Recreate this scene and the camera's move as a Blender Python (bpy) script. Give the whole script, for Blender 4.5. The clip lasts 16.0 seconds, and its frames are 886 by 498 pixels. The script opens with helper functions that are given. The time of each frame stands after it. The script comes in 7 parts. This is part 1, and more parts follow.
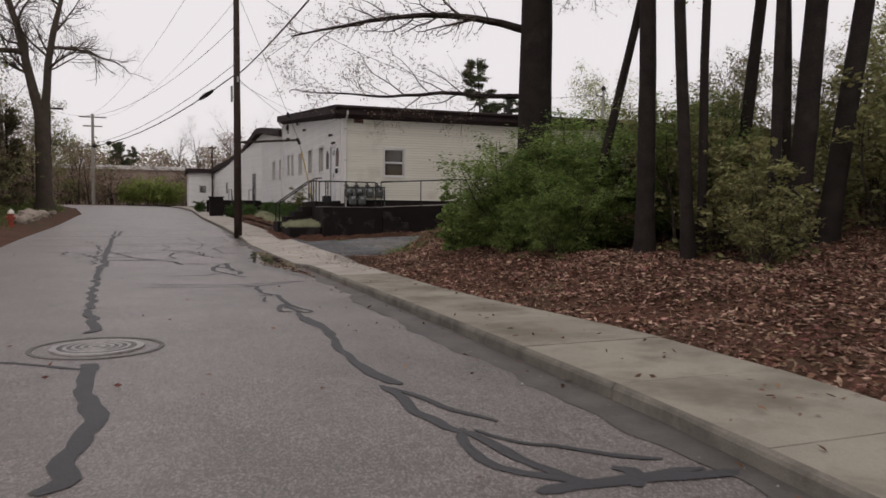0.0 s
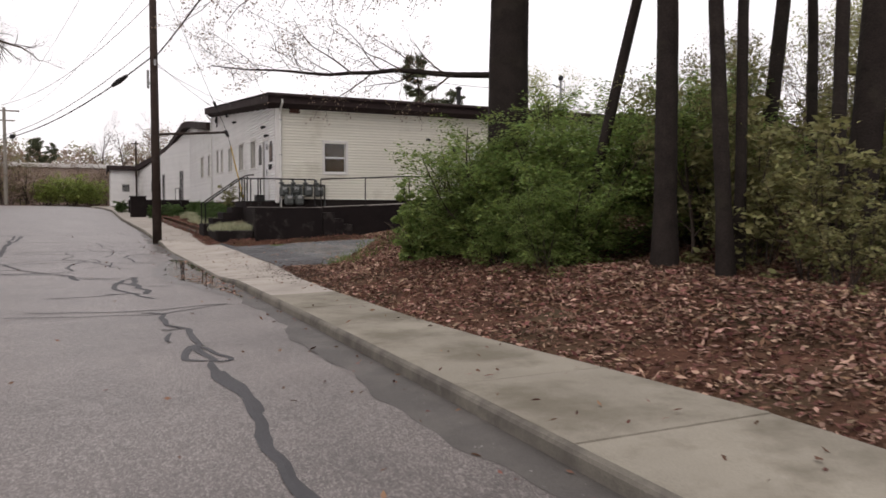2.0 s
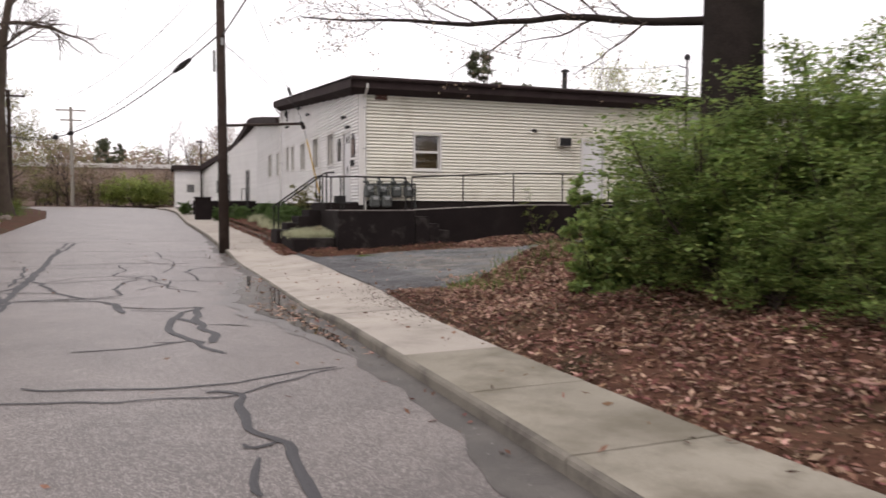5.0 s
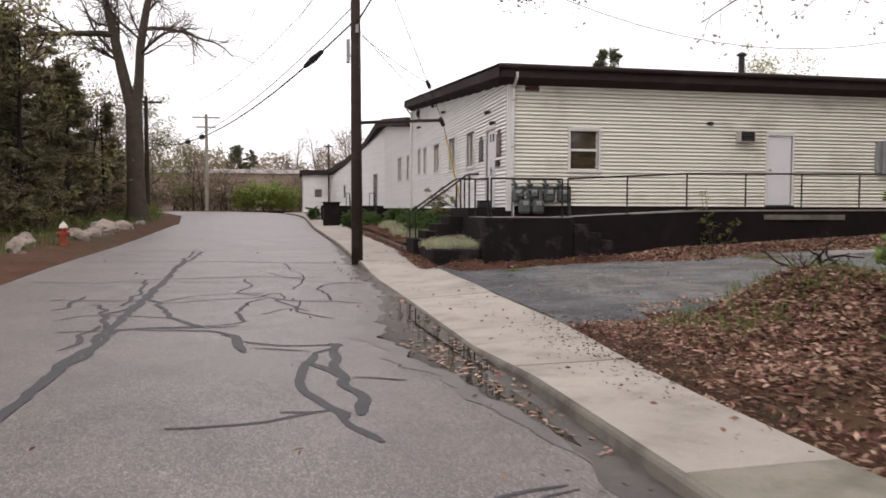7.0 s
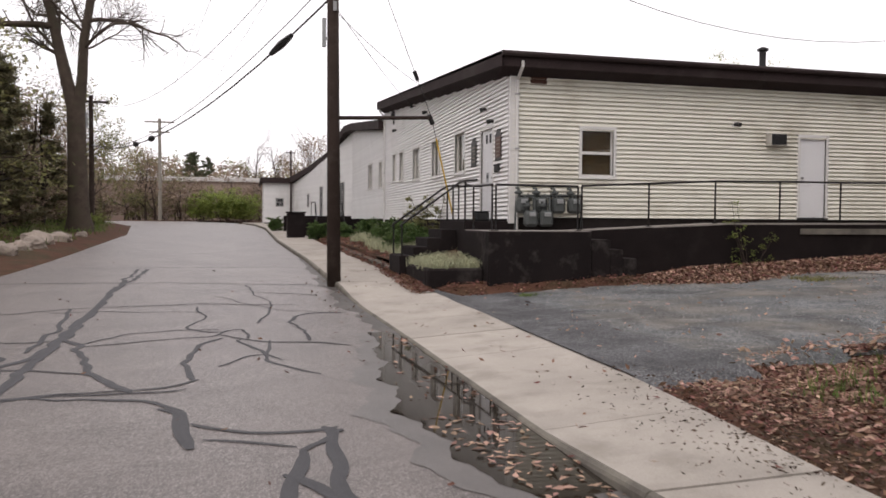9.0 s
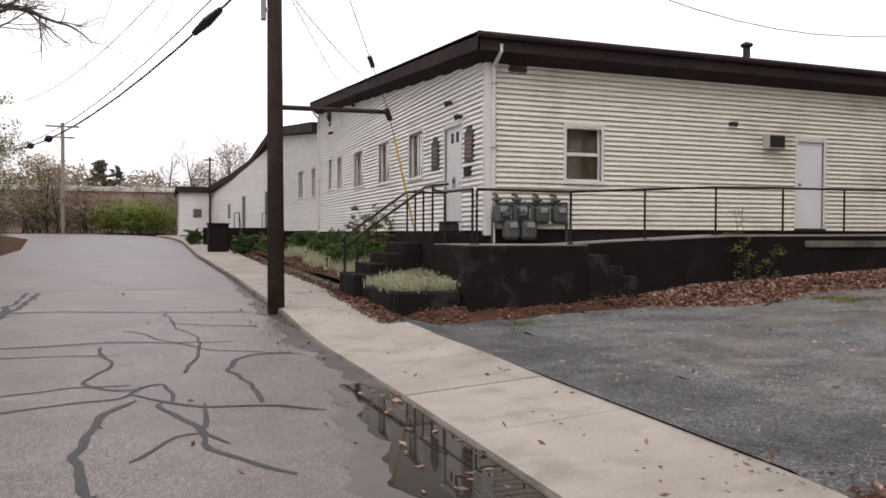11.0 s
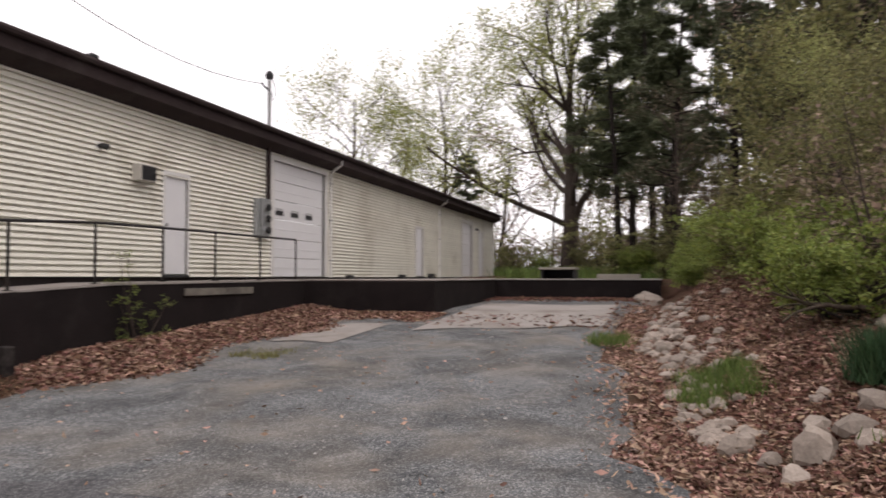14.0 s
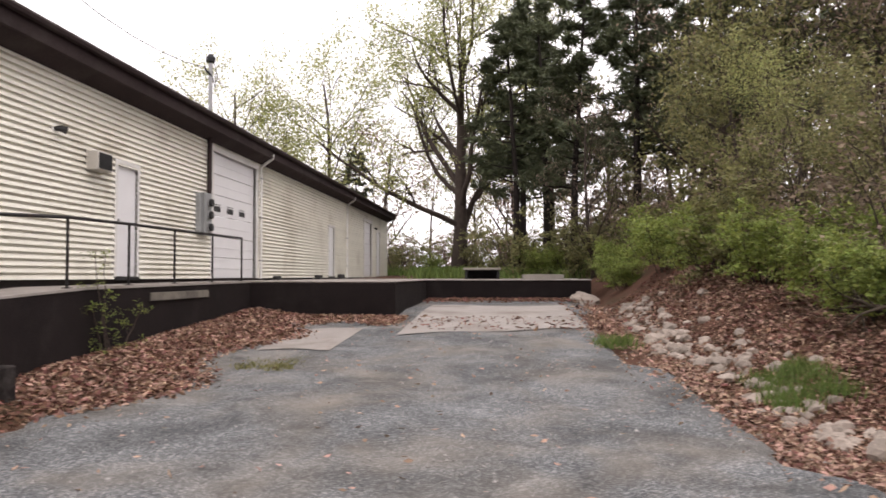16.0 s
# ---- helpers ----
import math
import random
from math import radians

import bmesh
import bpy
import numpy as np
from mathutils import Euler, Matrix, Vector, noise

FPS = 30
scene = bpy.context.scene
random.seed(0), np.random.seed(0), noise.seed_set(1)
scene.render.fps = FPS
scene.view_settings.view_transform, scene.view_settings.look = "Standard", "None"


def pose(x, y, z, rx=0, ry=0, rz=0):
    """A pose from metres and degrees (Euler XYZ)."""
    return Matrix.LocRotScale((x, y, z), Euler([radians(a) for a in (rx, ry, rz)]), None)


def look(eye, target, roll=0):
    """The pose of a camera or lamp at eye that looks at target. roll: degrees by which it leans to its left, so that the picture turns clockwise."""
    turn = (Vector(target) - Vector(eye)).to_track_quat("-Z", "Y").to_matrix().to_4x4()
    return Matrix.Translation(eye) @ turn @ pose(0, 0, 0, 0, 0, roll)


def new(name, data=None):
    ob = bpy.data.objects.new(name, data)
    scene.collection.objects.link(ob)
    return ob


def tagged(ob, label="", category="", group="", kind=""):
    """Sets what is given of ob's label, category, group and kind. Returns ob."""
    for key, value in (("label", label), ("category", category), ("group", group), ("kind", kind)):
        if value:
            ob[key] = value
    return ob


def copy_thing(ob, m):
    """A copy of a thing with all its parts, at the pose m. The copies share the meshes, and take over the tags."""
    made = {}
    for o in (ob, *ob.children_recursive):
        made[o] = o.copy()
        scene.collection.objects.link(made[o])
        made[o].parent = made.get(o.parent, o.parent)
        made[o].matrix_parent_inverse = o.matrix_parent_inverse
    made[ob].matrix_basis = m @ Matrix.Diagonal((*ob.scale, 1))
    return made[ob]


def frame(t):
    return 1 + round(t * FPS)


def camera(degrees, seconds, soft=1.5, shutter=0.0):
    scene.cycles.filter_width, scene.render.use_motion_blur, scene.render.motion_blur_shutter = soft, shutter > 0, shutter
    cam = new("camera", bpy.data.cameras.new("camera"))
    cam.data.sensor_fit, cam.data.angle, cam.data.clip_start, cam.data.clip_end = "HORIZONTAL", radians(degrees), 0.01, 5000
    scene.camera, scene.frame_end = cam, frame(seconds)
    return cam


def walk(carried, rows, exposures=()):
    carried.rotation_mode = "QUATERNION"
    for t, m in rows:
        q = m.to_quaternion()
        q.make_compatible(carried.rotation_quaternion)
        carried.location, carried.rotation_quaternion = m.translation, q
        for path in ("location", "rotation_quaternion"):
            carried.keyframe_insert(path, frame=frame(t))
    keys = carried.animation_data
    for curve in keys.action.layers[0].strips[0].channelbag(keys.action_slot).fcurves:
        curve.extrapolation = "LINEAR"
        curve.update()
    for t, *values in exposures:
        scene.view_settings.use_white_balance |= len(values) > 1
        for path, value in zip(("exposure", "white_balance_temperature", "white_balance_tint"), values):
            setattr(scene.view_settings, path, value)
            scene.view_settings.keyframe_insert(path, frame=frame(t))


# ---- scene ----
cam = camera(60.1, 16.0, soft=1.65, shutter=0.4)
PATH = [
    (0, (-6.339, -30.18, 1.384), (-5.676, -28.296, 1.281), 0.6),
    (0.5, (-6.215, -29.541, 1.401), (-5.531, -27.664, 1.296), 0.5),
    (1, (-6.027, -28.822, 1.432), (-5.193, -27.007, 1.329), 0.5),
    (1.5, (-5.888, -28.157, 1.45), (-5.047, -26.345, 1.345), 0.4),
    (2, (-5.7, -27.382, 1.447), (-4.888, -25.557, 1.34), 0.3),
    (2.5, (-5.616, -26.646, 1.458), (-4.781, -24.832, 1.352), 0.4),
    (3, (-5.547, -25.863, 1.476), (-4.689, -24.06, 1.368), 0.2),
    (3.5, (-5.523, -25.132, 1.522), (-4.65, -23.336, 1.412), 0.1),
    (4, (-5.487, -24.373, 1.526), (-4.605, -22.582, 1.414), 0.0),
    (4.5, (-5.511, -23.642, 1.534), (-4.635, -21.847, 1.424), 0.1),
    (5, (-5.501, -22.885, 1.539), (-4.829, -21.004, 1.43), 0.2),
    (5.2, (-5.493, -22.573, 1.544), (-4.852, -20.681, 1.437), 0.1),
    (7.3, (-5.58, -19.375, 1.605), (-5.218, -17.41, 1.508), 0.2),
    (7.5, (-5.61, -19.054, 1.611), (-5.235, -17.092, 1.519), 0.3),
    (8, (-5.637, -18.246, 1.611), (-5.224, -16.29, 1.527), 0.3),
    (8.5, (-5.689, -17.467, 1.629), (-5.249, -15.517, 1.55), 0.3),
    (9, (-5.693, -16.689, 1.631), (-5.215, -14.748, 1.559), 0.4),
    (9.2, (-5.747, -16.353, 1.623), (-5.247, -14.418, 1.553), 0.5),
    (11.3, (-5.838, -13.308, 1.643), (-5.15, -11.431, 1.611), 0.2),
    (11.5, (-5.844, -13.024, 1.681), (-5.133, -11.155, 1.659), 0.2),
    (12, (-5.824, -12.293, 1.725), (-4.758, -10.601, 1.741), 0.4),
    (12.5, (-5.85, -11.572, 1.715), (-4.526, -10.073, 1.775), 0.2),
    (13, (-5.774, -10.906, 1.727), (-4.277, -9.582, 1.797), 0.2),
    (13.5, (-5.643, -10.241, 1.737), (-3.883, -9.294, 1.812), 0.0),
    (14, (-5.546, -9.595, 1.729), (-3.623, -9.048, 1.803), 0.0),
    (14.5, (-5.439, -8.976, 1.716), (-3.467, -8.646, 1.785), -0.2),
    (15, (-5.342, -8.295, 1.731), (-3.351, -8.122, 1.801), -0.2),
    (15.5, (-5.342, -7.605, 1.811), (-3.348, -7.471, 1.879), -0.1),
    (16, (-5.387, -6.91, 1.783), (-3.395, -6.748, 1.854), -0.1),
]
walk(cam, [(t, look(eye, target, roll)) for t, eye, target, roll in PATH],
     [(0.0, -0.5, 6750, 16), (0.5, -0.42, 6750, 16), (1.0, -0.25, 6750, 16), (2.0, -0.05, 6750, 16), (3.5, 0.18, 6750, 17), (5.0, 0.28, 6750, 17), (8.0, 0.16, 6700, 16), (11.5, 0.15, 6700, 16), (12.5, 0.06, 6700, 16), (13.5, 0.1, 6750, 17), (14.5, 0.42, 6800, 18), (15.5, 0.66, 6800, 18), (16.0, 0.72, 6800, 18)])

# ---- sky, sun and exposure ----
world = bpy.data.worlds.new("overcast_sky")
scene.world = world
world.use_nodes = True
wt = world.node_tree
wt.nodes.clear()
w_out = wt.nodes.new("ShaderNodeOutputWorld")
w_bg = wt.nodes.new("ShaderNodeBackground")
w_sky = wt.nodes.new("ShaderNodeTexSky")
w_sky.sky_type = "NISHITA"
w_sky.sun_disc = False
w_sky.sun_elevation = radians(50)
w_sky.sun_rotation = radians(215)
w_sky.air_density = 1.0
w_sky.dust_density = 5.0
w_mul = wt.nodes.new("ShaderNodeMix")
w_mul.data_type = "RGBA"
w_mul.inputs["Factor"].default_value = 0.9
w_mul.inputs["B"].default_value = (12.3, 12.3, 12.5, 1)
wt.links.new(w_sky.outputs[0], w_mul.inputs["A"])
wt.links.new(w_mul.outputs["Result"], w_bg.inputs[0])
w_bg.inputs[1].default_value = 0.1
wt.links.new(w_bg.outputs[0], w_out.inputs[0])
sun_data = bpy.data.lights.new("sun", "SUN")
sun_data.energy = 0.6
sun_data.angle = radians(25)
sun_data.color = (1.0, 0.96, 0.9)
sun = new("sun", sun_data)
sun.matrix_world = look((-20, -30, 40), (0, -8, 0))


# ---- materials ----
def mat(name, base, rough=0.8, metal=0.0, vary=0.15, scale=3.0, fine=60.0, bump=0.3, bump_scale=40.0, spread=0.0, dirt=None, dirt_amount=0.0, dirt_scale=0.8, trans=0.0, island=False):
    """Colour with two scales of variation, an optional dirt colour in patches, fine relief and a per-piece shift."""
    m = bpy.data.materials.new(name)
    m.use_nodes = True
    t = m.node_tree
    n, l = t.nodes, t.links
    b = n["Principled BSDF"]
    b.inputs["Roughness"].default_value = rough
    b.inputs["Metallic"].default_value = metal
    b.inputs["Specular IOR Level"].default_value = 0.15 if rough >= 0.85 else 0.4
    tex = n.new("ShaderNodeNewGeometry")
    big = n.new("ShaderNodeTexNoise")
    big.inputs["Scale"].default_value = scale
    big.inputs["Detail"].default_value = 5
    small = n.new("ShaderNodeTexNoise")
    small.inputs["Scale"].default_value = fine
    small.inputs["Detail"].default_value = 3
    l.new(tex.outputs["Position"], big.inputs["Vector"])
    l.new(tex.outputs["Position"], small.inputs["Vector"])
    add = n.new("ShaderNodeMath")
    add.operation = "ADD"
    l.new(big.outputs["Fac"], add.inputs[0])
    l.new(small.outputs["Fac"], add.inputs[1])
    rng = n.new("ShaderNodeMapRange")
    rng.inputs["From Min"].default_value = 0.6
    rng.inputs["From Max"].default_value = 1.4
    rng.inputs["To Min"].default_value = 1 - vary
    rng.inputs["To Max"].default_value = 1 + vary
    l.new(add.outputs[0], rng.inputs["Value"])
    value = rng.outputs["Result"]
    if spread:
        if island:
            rnd = tex.outputs["Random Per Island"]
        else:
            rnd = n.new("ShaderNodeObjectInfo").outputs["Random"]
        r2 = n.new("ShaderNodeMapRange")
        r2.inputs["To Min"].default_value = 1 - spread
        r2.inputs["To Max"].default_value = 1 + spread
        l.new(rnd, r2.inputs["Value"])
        mm = n.new("ShaderNodeMath")
        mm.operation = "MULTIPLY"
        l.new(value, mm.inputs[0])
        l.new(r2.outputs["Result"], mm.inputs[1])
        value = mm.outputs[0]
    hsv = n.new("ShaderNodeHueSaturation")
    hsv.inputs["Color"].default_value = (*base, 1)
    l.new(value, hsv.inputs["Value"])
    colour = hsv.outputs["Color"]
    if spread and island:
        hue = n.new("ShaderNodeMapRange")
        hue.inputs["To Min"].default_value = 0.5 - spread * 0.05
        hue.inputs["To Max"].default_value = 0.5 + spread * 0.05
        wn = n.new("ShaderNodeTexWhiteNoise")
        wn.noise_dimensions = "1D"
        l.new(rnd, wn.inputs["W"])
        l.new(wn.outputs["Value"], hue.inputs["Value"])
        l.new(hue.outputs["Result"], hsv.inputs["Hue"])
    if dirt:
        dn = n.new("ShaderNodeTexNoise")
        dn.inputs["Scale"].default_value = dirt_scale
        dn.inputs["Detail"].default_value = 7
        dn.inputs["Roughness"].default_value = 0.65
        l.new(tex.outputs["Position"], dn.inputs["Vector"])
        ramp = n.new("ShaderNodeMapRange")
        ramp.inputs["From Min"].default_value = 0.62 - dirt_amount * 0.3
        ramp.inputs["From Max"].default_value = 0.75 - dirt_amount * 0.2
        ramp.inputs["To Max"].default_value = min(1.0, dirt_amount * 1.5)
        l.new(dn.outputs["Fac"], ramp.inputs["Value"])
        mix = n.new("ShaderNodeMix")
        mix.data_type = "RGBA"
        l.new(ramp.outputs["Result"], mix.inputs["Factor"])
        l.new(colour, mix.inputs["A"])
        mix.inputs["B"].default_value = (*dirt, 1)
        colour = mix.outputs["Result"]
    l.new(colour, b.inputs["Base Color"])
    if bump:
        bn = n.new("ShaderNodeTexNoise")
        bn.inputs["Scale"].default_value = bump_scale
        bn.inputs["Detail"].default_value = 4
        l.new(tex.outputs["Position"], bn.inputs["Vector"])
        bp = n.new("ShaderNodeBump")
        bp.inputs["Strength"].default_value = bump
        bp.inputs["Distance"].default_value = 0.01
        l.new(bn.outputs["Fac"], bp.inputs["Height"])
        l.new(bp.outputs["Normal"], b.inputs["Normal"])
    if trans:
        tr = n.new("ShaderNodeBsdfTranslucent")
        l.new(colour, tr.inputs["Color"])
        ms = n.new("ShaderNodeMixShader")
        ms.inputs[0].default_value = trans
        l.new(b.outputs[0], ms.inputs[1])
        l.new(tr.outputs[0], ms.inputs[2])
        l.new(ms.outputs[0], n["Material Output"].inputs["Surface"])
    return m


def speckled(name, base, light, dark, cell=90.0, rough=0.9, patch=None, patch_scale=0.35, patch_amount=0.5, streak=0.0):
    """Aggregate surface: stones of three tones in a binder, with large worn patches."""
    m = mat(name, base, rough, 0, 0.35, 0.9, 22, 0.5, 130)
    t = m.node_tree
    n, l = t.nodes, t.links
    b = n["Principled BSDF"]
    geo = n.new("ShaderNodeNewGeometry")
    vor = n.new("ShaderNodeTexVoronoi")
    vor.inputs["Scale"].default_value = cell
    l.new(geo.outputs["Position"], vor.inputs["Vector"])
    ramp = n.new("ShaderNodeValToRGB")
    ramp.color_ramp.interpolation = "CONSTANT"
    ramp.color_ramp.elements[0].color = (*dark, 1)
    ramp.color_ramp.elements[1].color = (*light, 1)
    ramp.color_ramp.elements[1].position = 0.78
    e = ramp.color_ramp.elements.new(0.3)
    e.color = (*base, 1)
    sep = n.new("ShaderNodeSeparateColor")
    l.new(vor.outputs["Color"], sep.inputs[0])
    l.new(sep.outputs[0], ramp.inputs[0])
    old = b.inputs["Base Color"].links[0].from_socket
    mix = n.new("ShaderNodeMix")
    mix.data_type = "RGBA"
    mix.inputs["Factor"].default_value = 0.7
    l.new(old, mix.inputs["A"])
    l.new(ramp.outputs[0], mix.inputs["B"])
    colour = mix.outputs["Result"]
    if patch:
        pn = n.new("ShaderNodeTexNoise")
        pn.inputs["Scale"].default_value = patch_scale
        pn.inputs["Detail"].default_value = 8
        pn.inputs["Roughness"].default_value = 0.6
        pn.inputs["Distortion"].default_value = 0.6
        l.new(geo.outputs["Position"], pn.inputs["Vector"])
        pr = n.new("ShaderNodeMapRange")
        pr.inputs["From Min"].default_value = 0.45
        pr.inputs["From Max"].default_value = 0.68
        pr.inputs["To Max"].default_value = patch_amount
        l.new(pn.outputs["Fac"], pr.inputs["Value"])
        m2 = n.new("ShaderNodeMix")
        m2.data_type = "RGBA"
        l.new(pr.outputs["Result"], m2.inputs["Factor"])
        l.new(colour, m2.inputs["A"])
        m2.inputs["B"].default_value = (*patch, 1)
        colour = m2.outputs["Result"]
    wear = n.new("ShaderNodeTexNoise")
    wear.inputs["Scale"].default_value = 0.8
    wear.inputs["Detail"].default_value = 9
    wear.inputs["Roughness"].default_value = 0.68
    wear.inputs["Distortion"].default_value = 0.8
    l.new(geo.outputs["Position"], wear.inputs["Vector"])
    wr = n.new("ShaderNodeMapRange")
    wr.inputs["From Min"].default_value = 0.36
    wr.inputs["From Max"].default_value = 0.64
    wr.inputs["To Min"].default_value = 1 - streak
    wr.inputs["To Max"].default_value = 1 + streak * 0.6
    l.new(wear.outputs["Fac"], wr.inputs["Value"])
    tone = n.new("ShaderNodeHueSaturation")
    l.new(wr.outputs["Result"], tone.inputs["Value"])
    l.new(colour, tone.inputs["Color"])
    l.new(tone.outputs["Color"], b.inputs["Base Color"])
    return m


M = {}
M["asphalt"] = speckled("worn_asphalt", (0.138, 0.12, 0.114), (0.36, 0.325, 0.305), (0.06, 0.053, 0.05), 95, 0.42, (0.19, 0.165, 0.155), 0.25, 0.5, 0.2)
M["apron"] = speckled("patched_asphalt", (0.10, 0.10, 0.105), (0.24, 0.24, 0.24), (0.045, 0.045, 0.047), 80, 0.85, (0.11, 0.11, 0.11), 0.5, 0.4, 0.4)
M["gravel"] = speckled("grey_gravel", (0.125, 0.131, 0.135), (0.31, 0.31, 0.305), (0.055, 0.057, 0.059), 70, 0.95, (0.19, 0.168, 0.142), 0.5, 0.75, 0.42)
M["tar"] = mat("crack_tar", (0.042, 0.041, 0.045), 0.65, 0, 0.25, 2, 50, 0.3, 80)
M["silt"] = mat("damp_silt", (0.075, 0.068, 0.062), 0.6, 0, 0.3, 2, 50, 0.5, 60, 0, (0.11, 0.10, 0.09), 0.5, 2.0)
M["wet"] = mat("wet_asphalt", (0.11, 0.10, 0.095), 0.4, 0, 0.3, 2, 60, 0.25, 110)
M["concrete"] = mat("concrete", (0.36, 0.328, 0.292), 0.9, 0, 0.22, 1.2, 90, 0.35, 120, 0.06, (0.22, 0.198, 0.168), 0.38, 1.6)
M["old_slab"] = mat("stained_concrete", (0.27, 0.248, 0.205), 0.9, 0, 0.25, 1.3, 90, 0.4, 110, 0.07, (0.145, 0.13, 0.10), 0.55, 1.1)
M["kerb"] = mat("kerb_concrete", (0.18, 0.165, 0.14), 0.9, 0, 0.25, 2.0, 70, 0.5, 90, 0.06, (0.08, 0.072, 0.065), 0.55, 1.6)
M["dock_worn"] = mat("chipped_black_concrete", (0.014, 0.0105, 0.0105), 0.9, 0, 0.4, 1.5, 40, 0.6, 30, 0.1, (0.09, 0.082, 0.075), 0.3, 2.2)
M["dock"] = mat("black_painted_concrete", (0.013, 0.0095, 0.0095), 0.9, 0, 0.4, 1.5, 40, 0.5, 35, 0.1, (0.026, 0.022, 0.021), 0.3, 1.1)
M["slab"] = mat("dock_slab_concrete", (0.29, 0.265, 0.245), 0.9, 0, 0.2, 1.5, 60, 0.4, 90, 0, (0.14, 0.11, 0.09), 0.4, 0.8)
M["earth"] = mat("leafy_earth", (0.085, 0.042, 0.028), 1.0, 0, 0.45, 2.0, 35, 0.9, 25, 0, (0.05, 0.045, 0.025), 0.5, 0.7)
M["verge"] = mat("rough_verge", (0.09, 0.085, 0.045), 1.0, 0, 0.4, 0.8, 30, 0.9, 22, 0, (0.06, 0.09, 0.025), 0.7, 0.25)
M["siding"] = mat("cream_vinyl_siding", (0.70, 0.685, 0.605), 0.55, 0, 0.06, 0.8, 30, 0.05, 60, 0.04, (0.36, 0.32, 0.24), 0.36, 0.45)
# Whiter copy of the siding: open-sky light on the street walls is in its colour
M["siding_skylit"] = mat("skylit_vinyl_siding", (0.78, 0.775, 0.765), 0.55, 0, 0.06, 0.8, 30, 0.05, 60, 0.04, (0.40, 0.37, 0.32), 0.2, 0.5)
M["core"] = mat("wall_sheathing", (0.60, 0.58, 0.52), 0.8, 0, 0.1)
M["trim"] = mat("white_trim_paint", (0.63, 0.62, 0.60), 0.5, 0, 0.06, 2, 40, 0.08, 50, 0, (0.45, 0.42, 0.37), 0.2, 1.5)
M["door"] = mat("white_door_paint", (0.68, 0.68, 0.69), 0.45, 0, 0.05, 1.5, 30, 0.06, 40, 0, (0.5, 0.48, 0.45), 0.15, 1.2)
M["fascia"] = mat("dark_brown_fascia", (0.034, 0.024, 0.024), 0.88, 0, 0.3, 1, 30, 0.2, 30, 0, (0.07, 0.06, 0.055), 0.35, 0.6)
M["roof"] = mat("roof_membrane", (0.05, 0.046, 0.045), 0.9, 0, 0.2, 0.8, 40, 0.3)
M["base"] = mat("foundation_dark", (0.022, 0.018, 0.017), 0.9, 0, 0.35, 2, 30, 0.5, 30)
M["iron"] = mat("black_iron", (0.012, 0.011, 0.011), 0.55, 0.3, 0.3, 5, 80, 0.3, 120, 0, (0.07, 0.035, 0.02), 0.25, 6)
M["galv"] = mat("galvanised_steel", (0.33, 0.33, 0.33), 0.5, 0.7, 0.15, 4, 60, 0.1)
M["meter"] = mat("grey_green_meter_paint", (0.068, 0.075, 0.073), 0.55, 0.1, 0.2, 5, 60, 0.15)
M["pole"] = mat("creosoted_pole", (0.042, 0.030, 0.025), 0.9, 0, 0.35, 3, 60, 0.8, 45, 0, (0.09, 0.07, 0.06), 0.35, 2.5)
M["far_pole"] = mat("weathered_pole", (0.26, 0.24, 0.21), 0.9, 0, 0.2, 3, 40, 0.5)
M["wire"] = mat("black_cable", (0.015, 0.015, 0.016), 0.6, 0, 0.2)
M["yellow"] = mat("yellow_plastic", (0.55, 0.36, 0.05), 0.5, 0, 0.1)
M["bark"] = mat("dark_bark", (0.024, 0.019, 0.017), 0.95, 0, 0.45, 4, 50, 1.0, 30, 0, (0.045, 0.040, 0.030), 0.3, 3)
M["twig"] = mat("grey_brown_twig", (0.065, 0.05, 0.042), 0.95, 0, 0.4, 3, 40, 0.6, 40)
M["rock"] = mat("field_stone", (0.32, 0.27, 0.23), 0.9, 0, 0.25, 3, 40, 0.7, 30, 0.22, (0.14, 0.12, 0.10), 0.4, 2.0)
M["leaf_green"] = mat("fresh_green_leaf", (0.21, 0.285, 0.085), 0.6, 0, 0.35, 1.2, 20, 0, 1, 0.5, trans=0.5, island=True)
M["leaf_bright"] = mat("yellow_green_leaf", (0.23, 0.28, 0.07), 0.6, 0, 0.3, 1.5, 20, 0, 1, 0.4, trans=0.4, island=True)
M["leaf_olive"] = mat("olive_spring_leaf", (0.20, 0.195, 0.08), 0.7, 0, 0.3, 1.5, 20, 0, 1, 0.45, trans=0.35, island=True)
M["bud"] = mat("reddish_bud", (0.26, 0.195, 0.145), 0.8, 0, 0.3, 1.5, 20, 0, 1, 0.4, trans=0.3, island=True)
M["needle"] = mat("pine_needles", (0.078, 0.092, 0.046), 0.7, 0, 0.35, 1.5, 20, 0, 1, 0.4, trans=0.15, island=True)
M["litter"] = mat("dry_brown_leaf", (0.165, 0.087, 0.064), 0.9, 0, 0.35, 2.0, 30, 0, 1, 0.6, trans=0.1, island=True)
M["litter_pale"] = mat("pale_dry_leaf", (0.37, 0.245, 0.185), 0.9, 0, 0.35, 2.0, 30, 0, 1, 0.5, trans=0.1, island=True)
M["grass"] = mat("grass_blade", (0.12, 0.175, 0.042), 0.7, 0, 0.3, 1.5, 20, 0, 1, 0.4, trans=0.3, island=True)
M["clump"] = mat("dark_grass_blade", (0.035, 0.075, 0.03), 0.7, 0, 0.3, 1.5, 20, 0, 1, 0.35, trans=0.2, island=True)
M["silver"] = mat("silvery_leaf", (0.40, 0.41, 0.27), 0.8, 0, 0.3, 1.5, 20, 0, 1, 0.4, trans=0.3, island=True)
M["sign"] = mat("dark_sign_board", (0.035, 0.034, 0.033), 0.5, 0, 0.2)
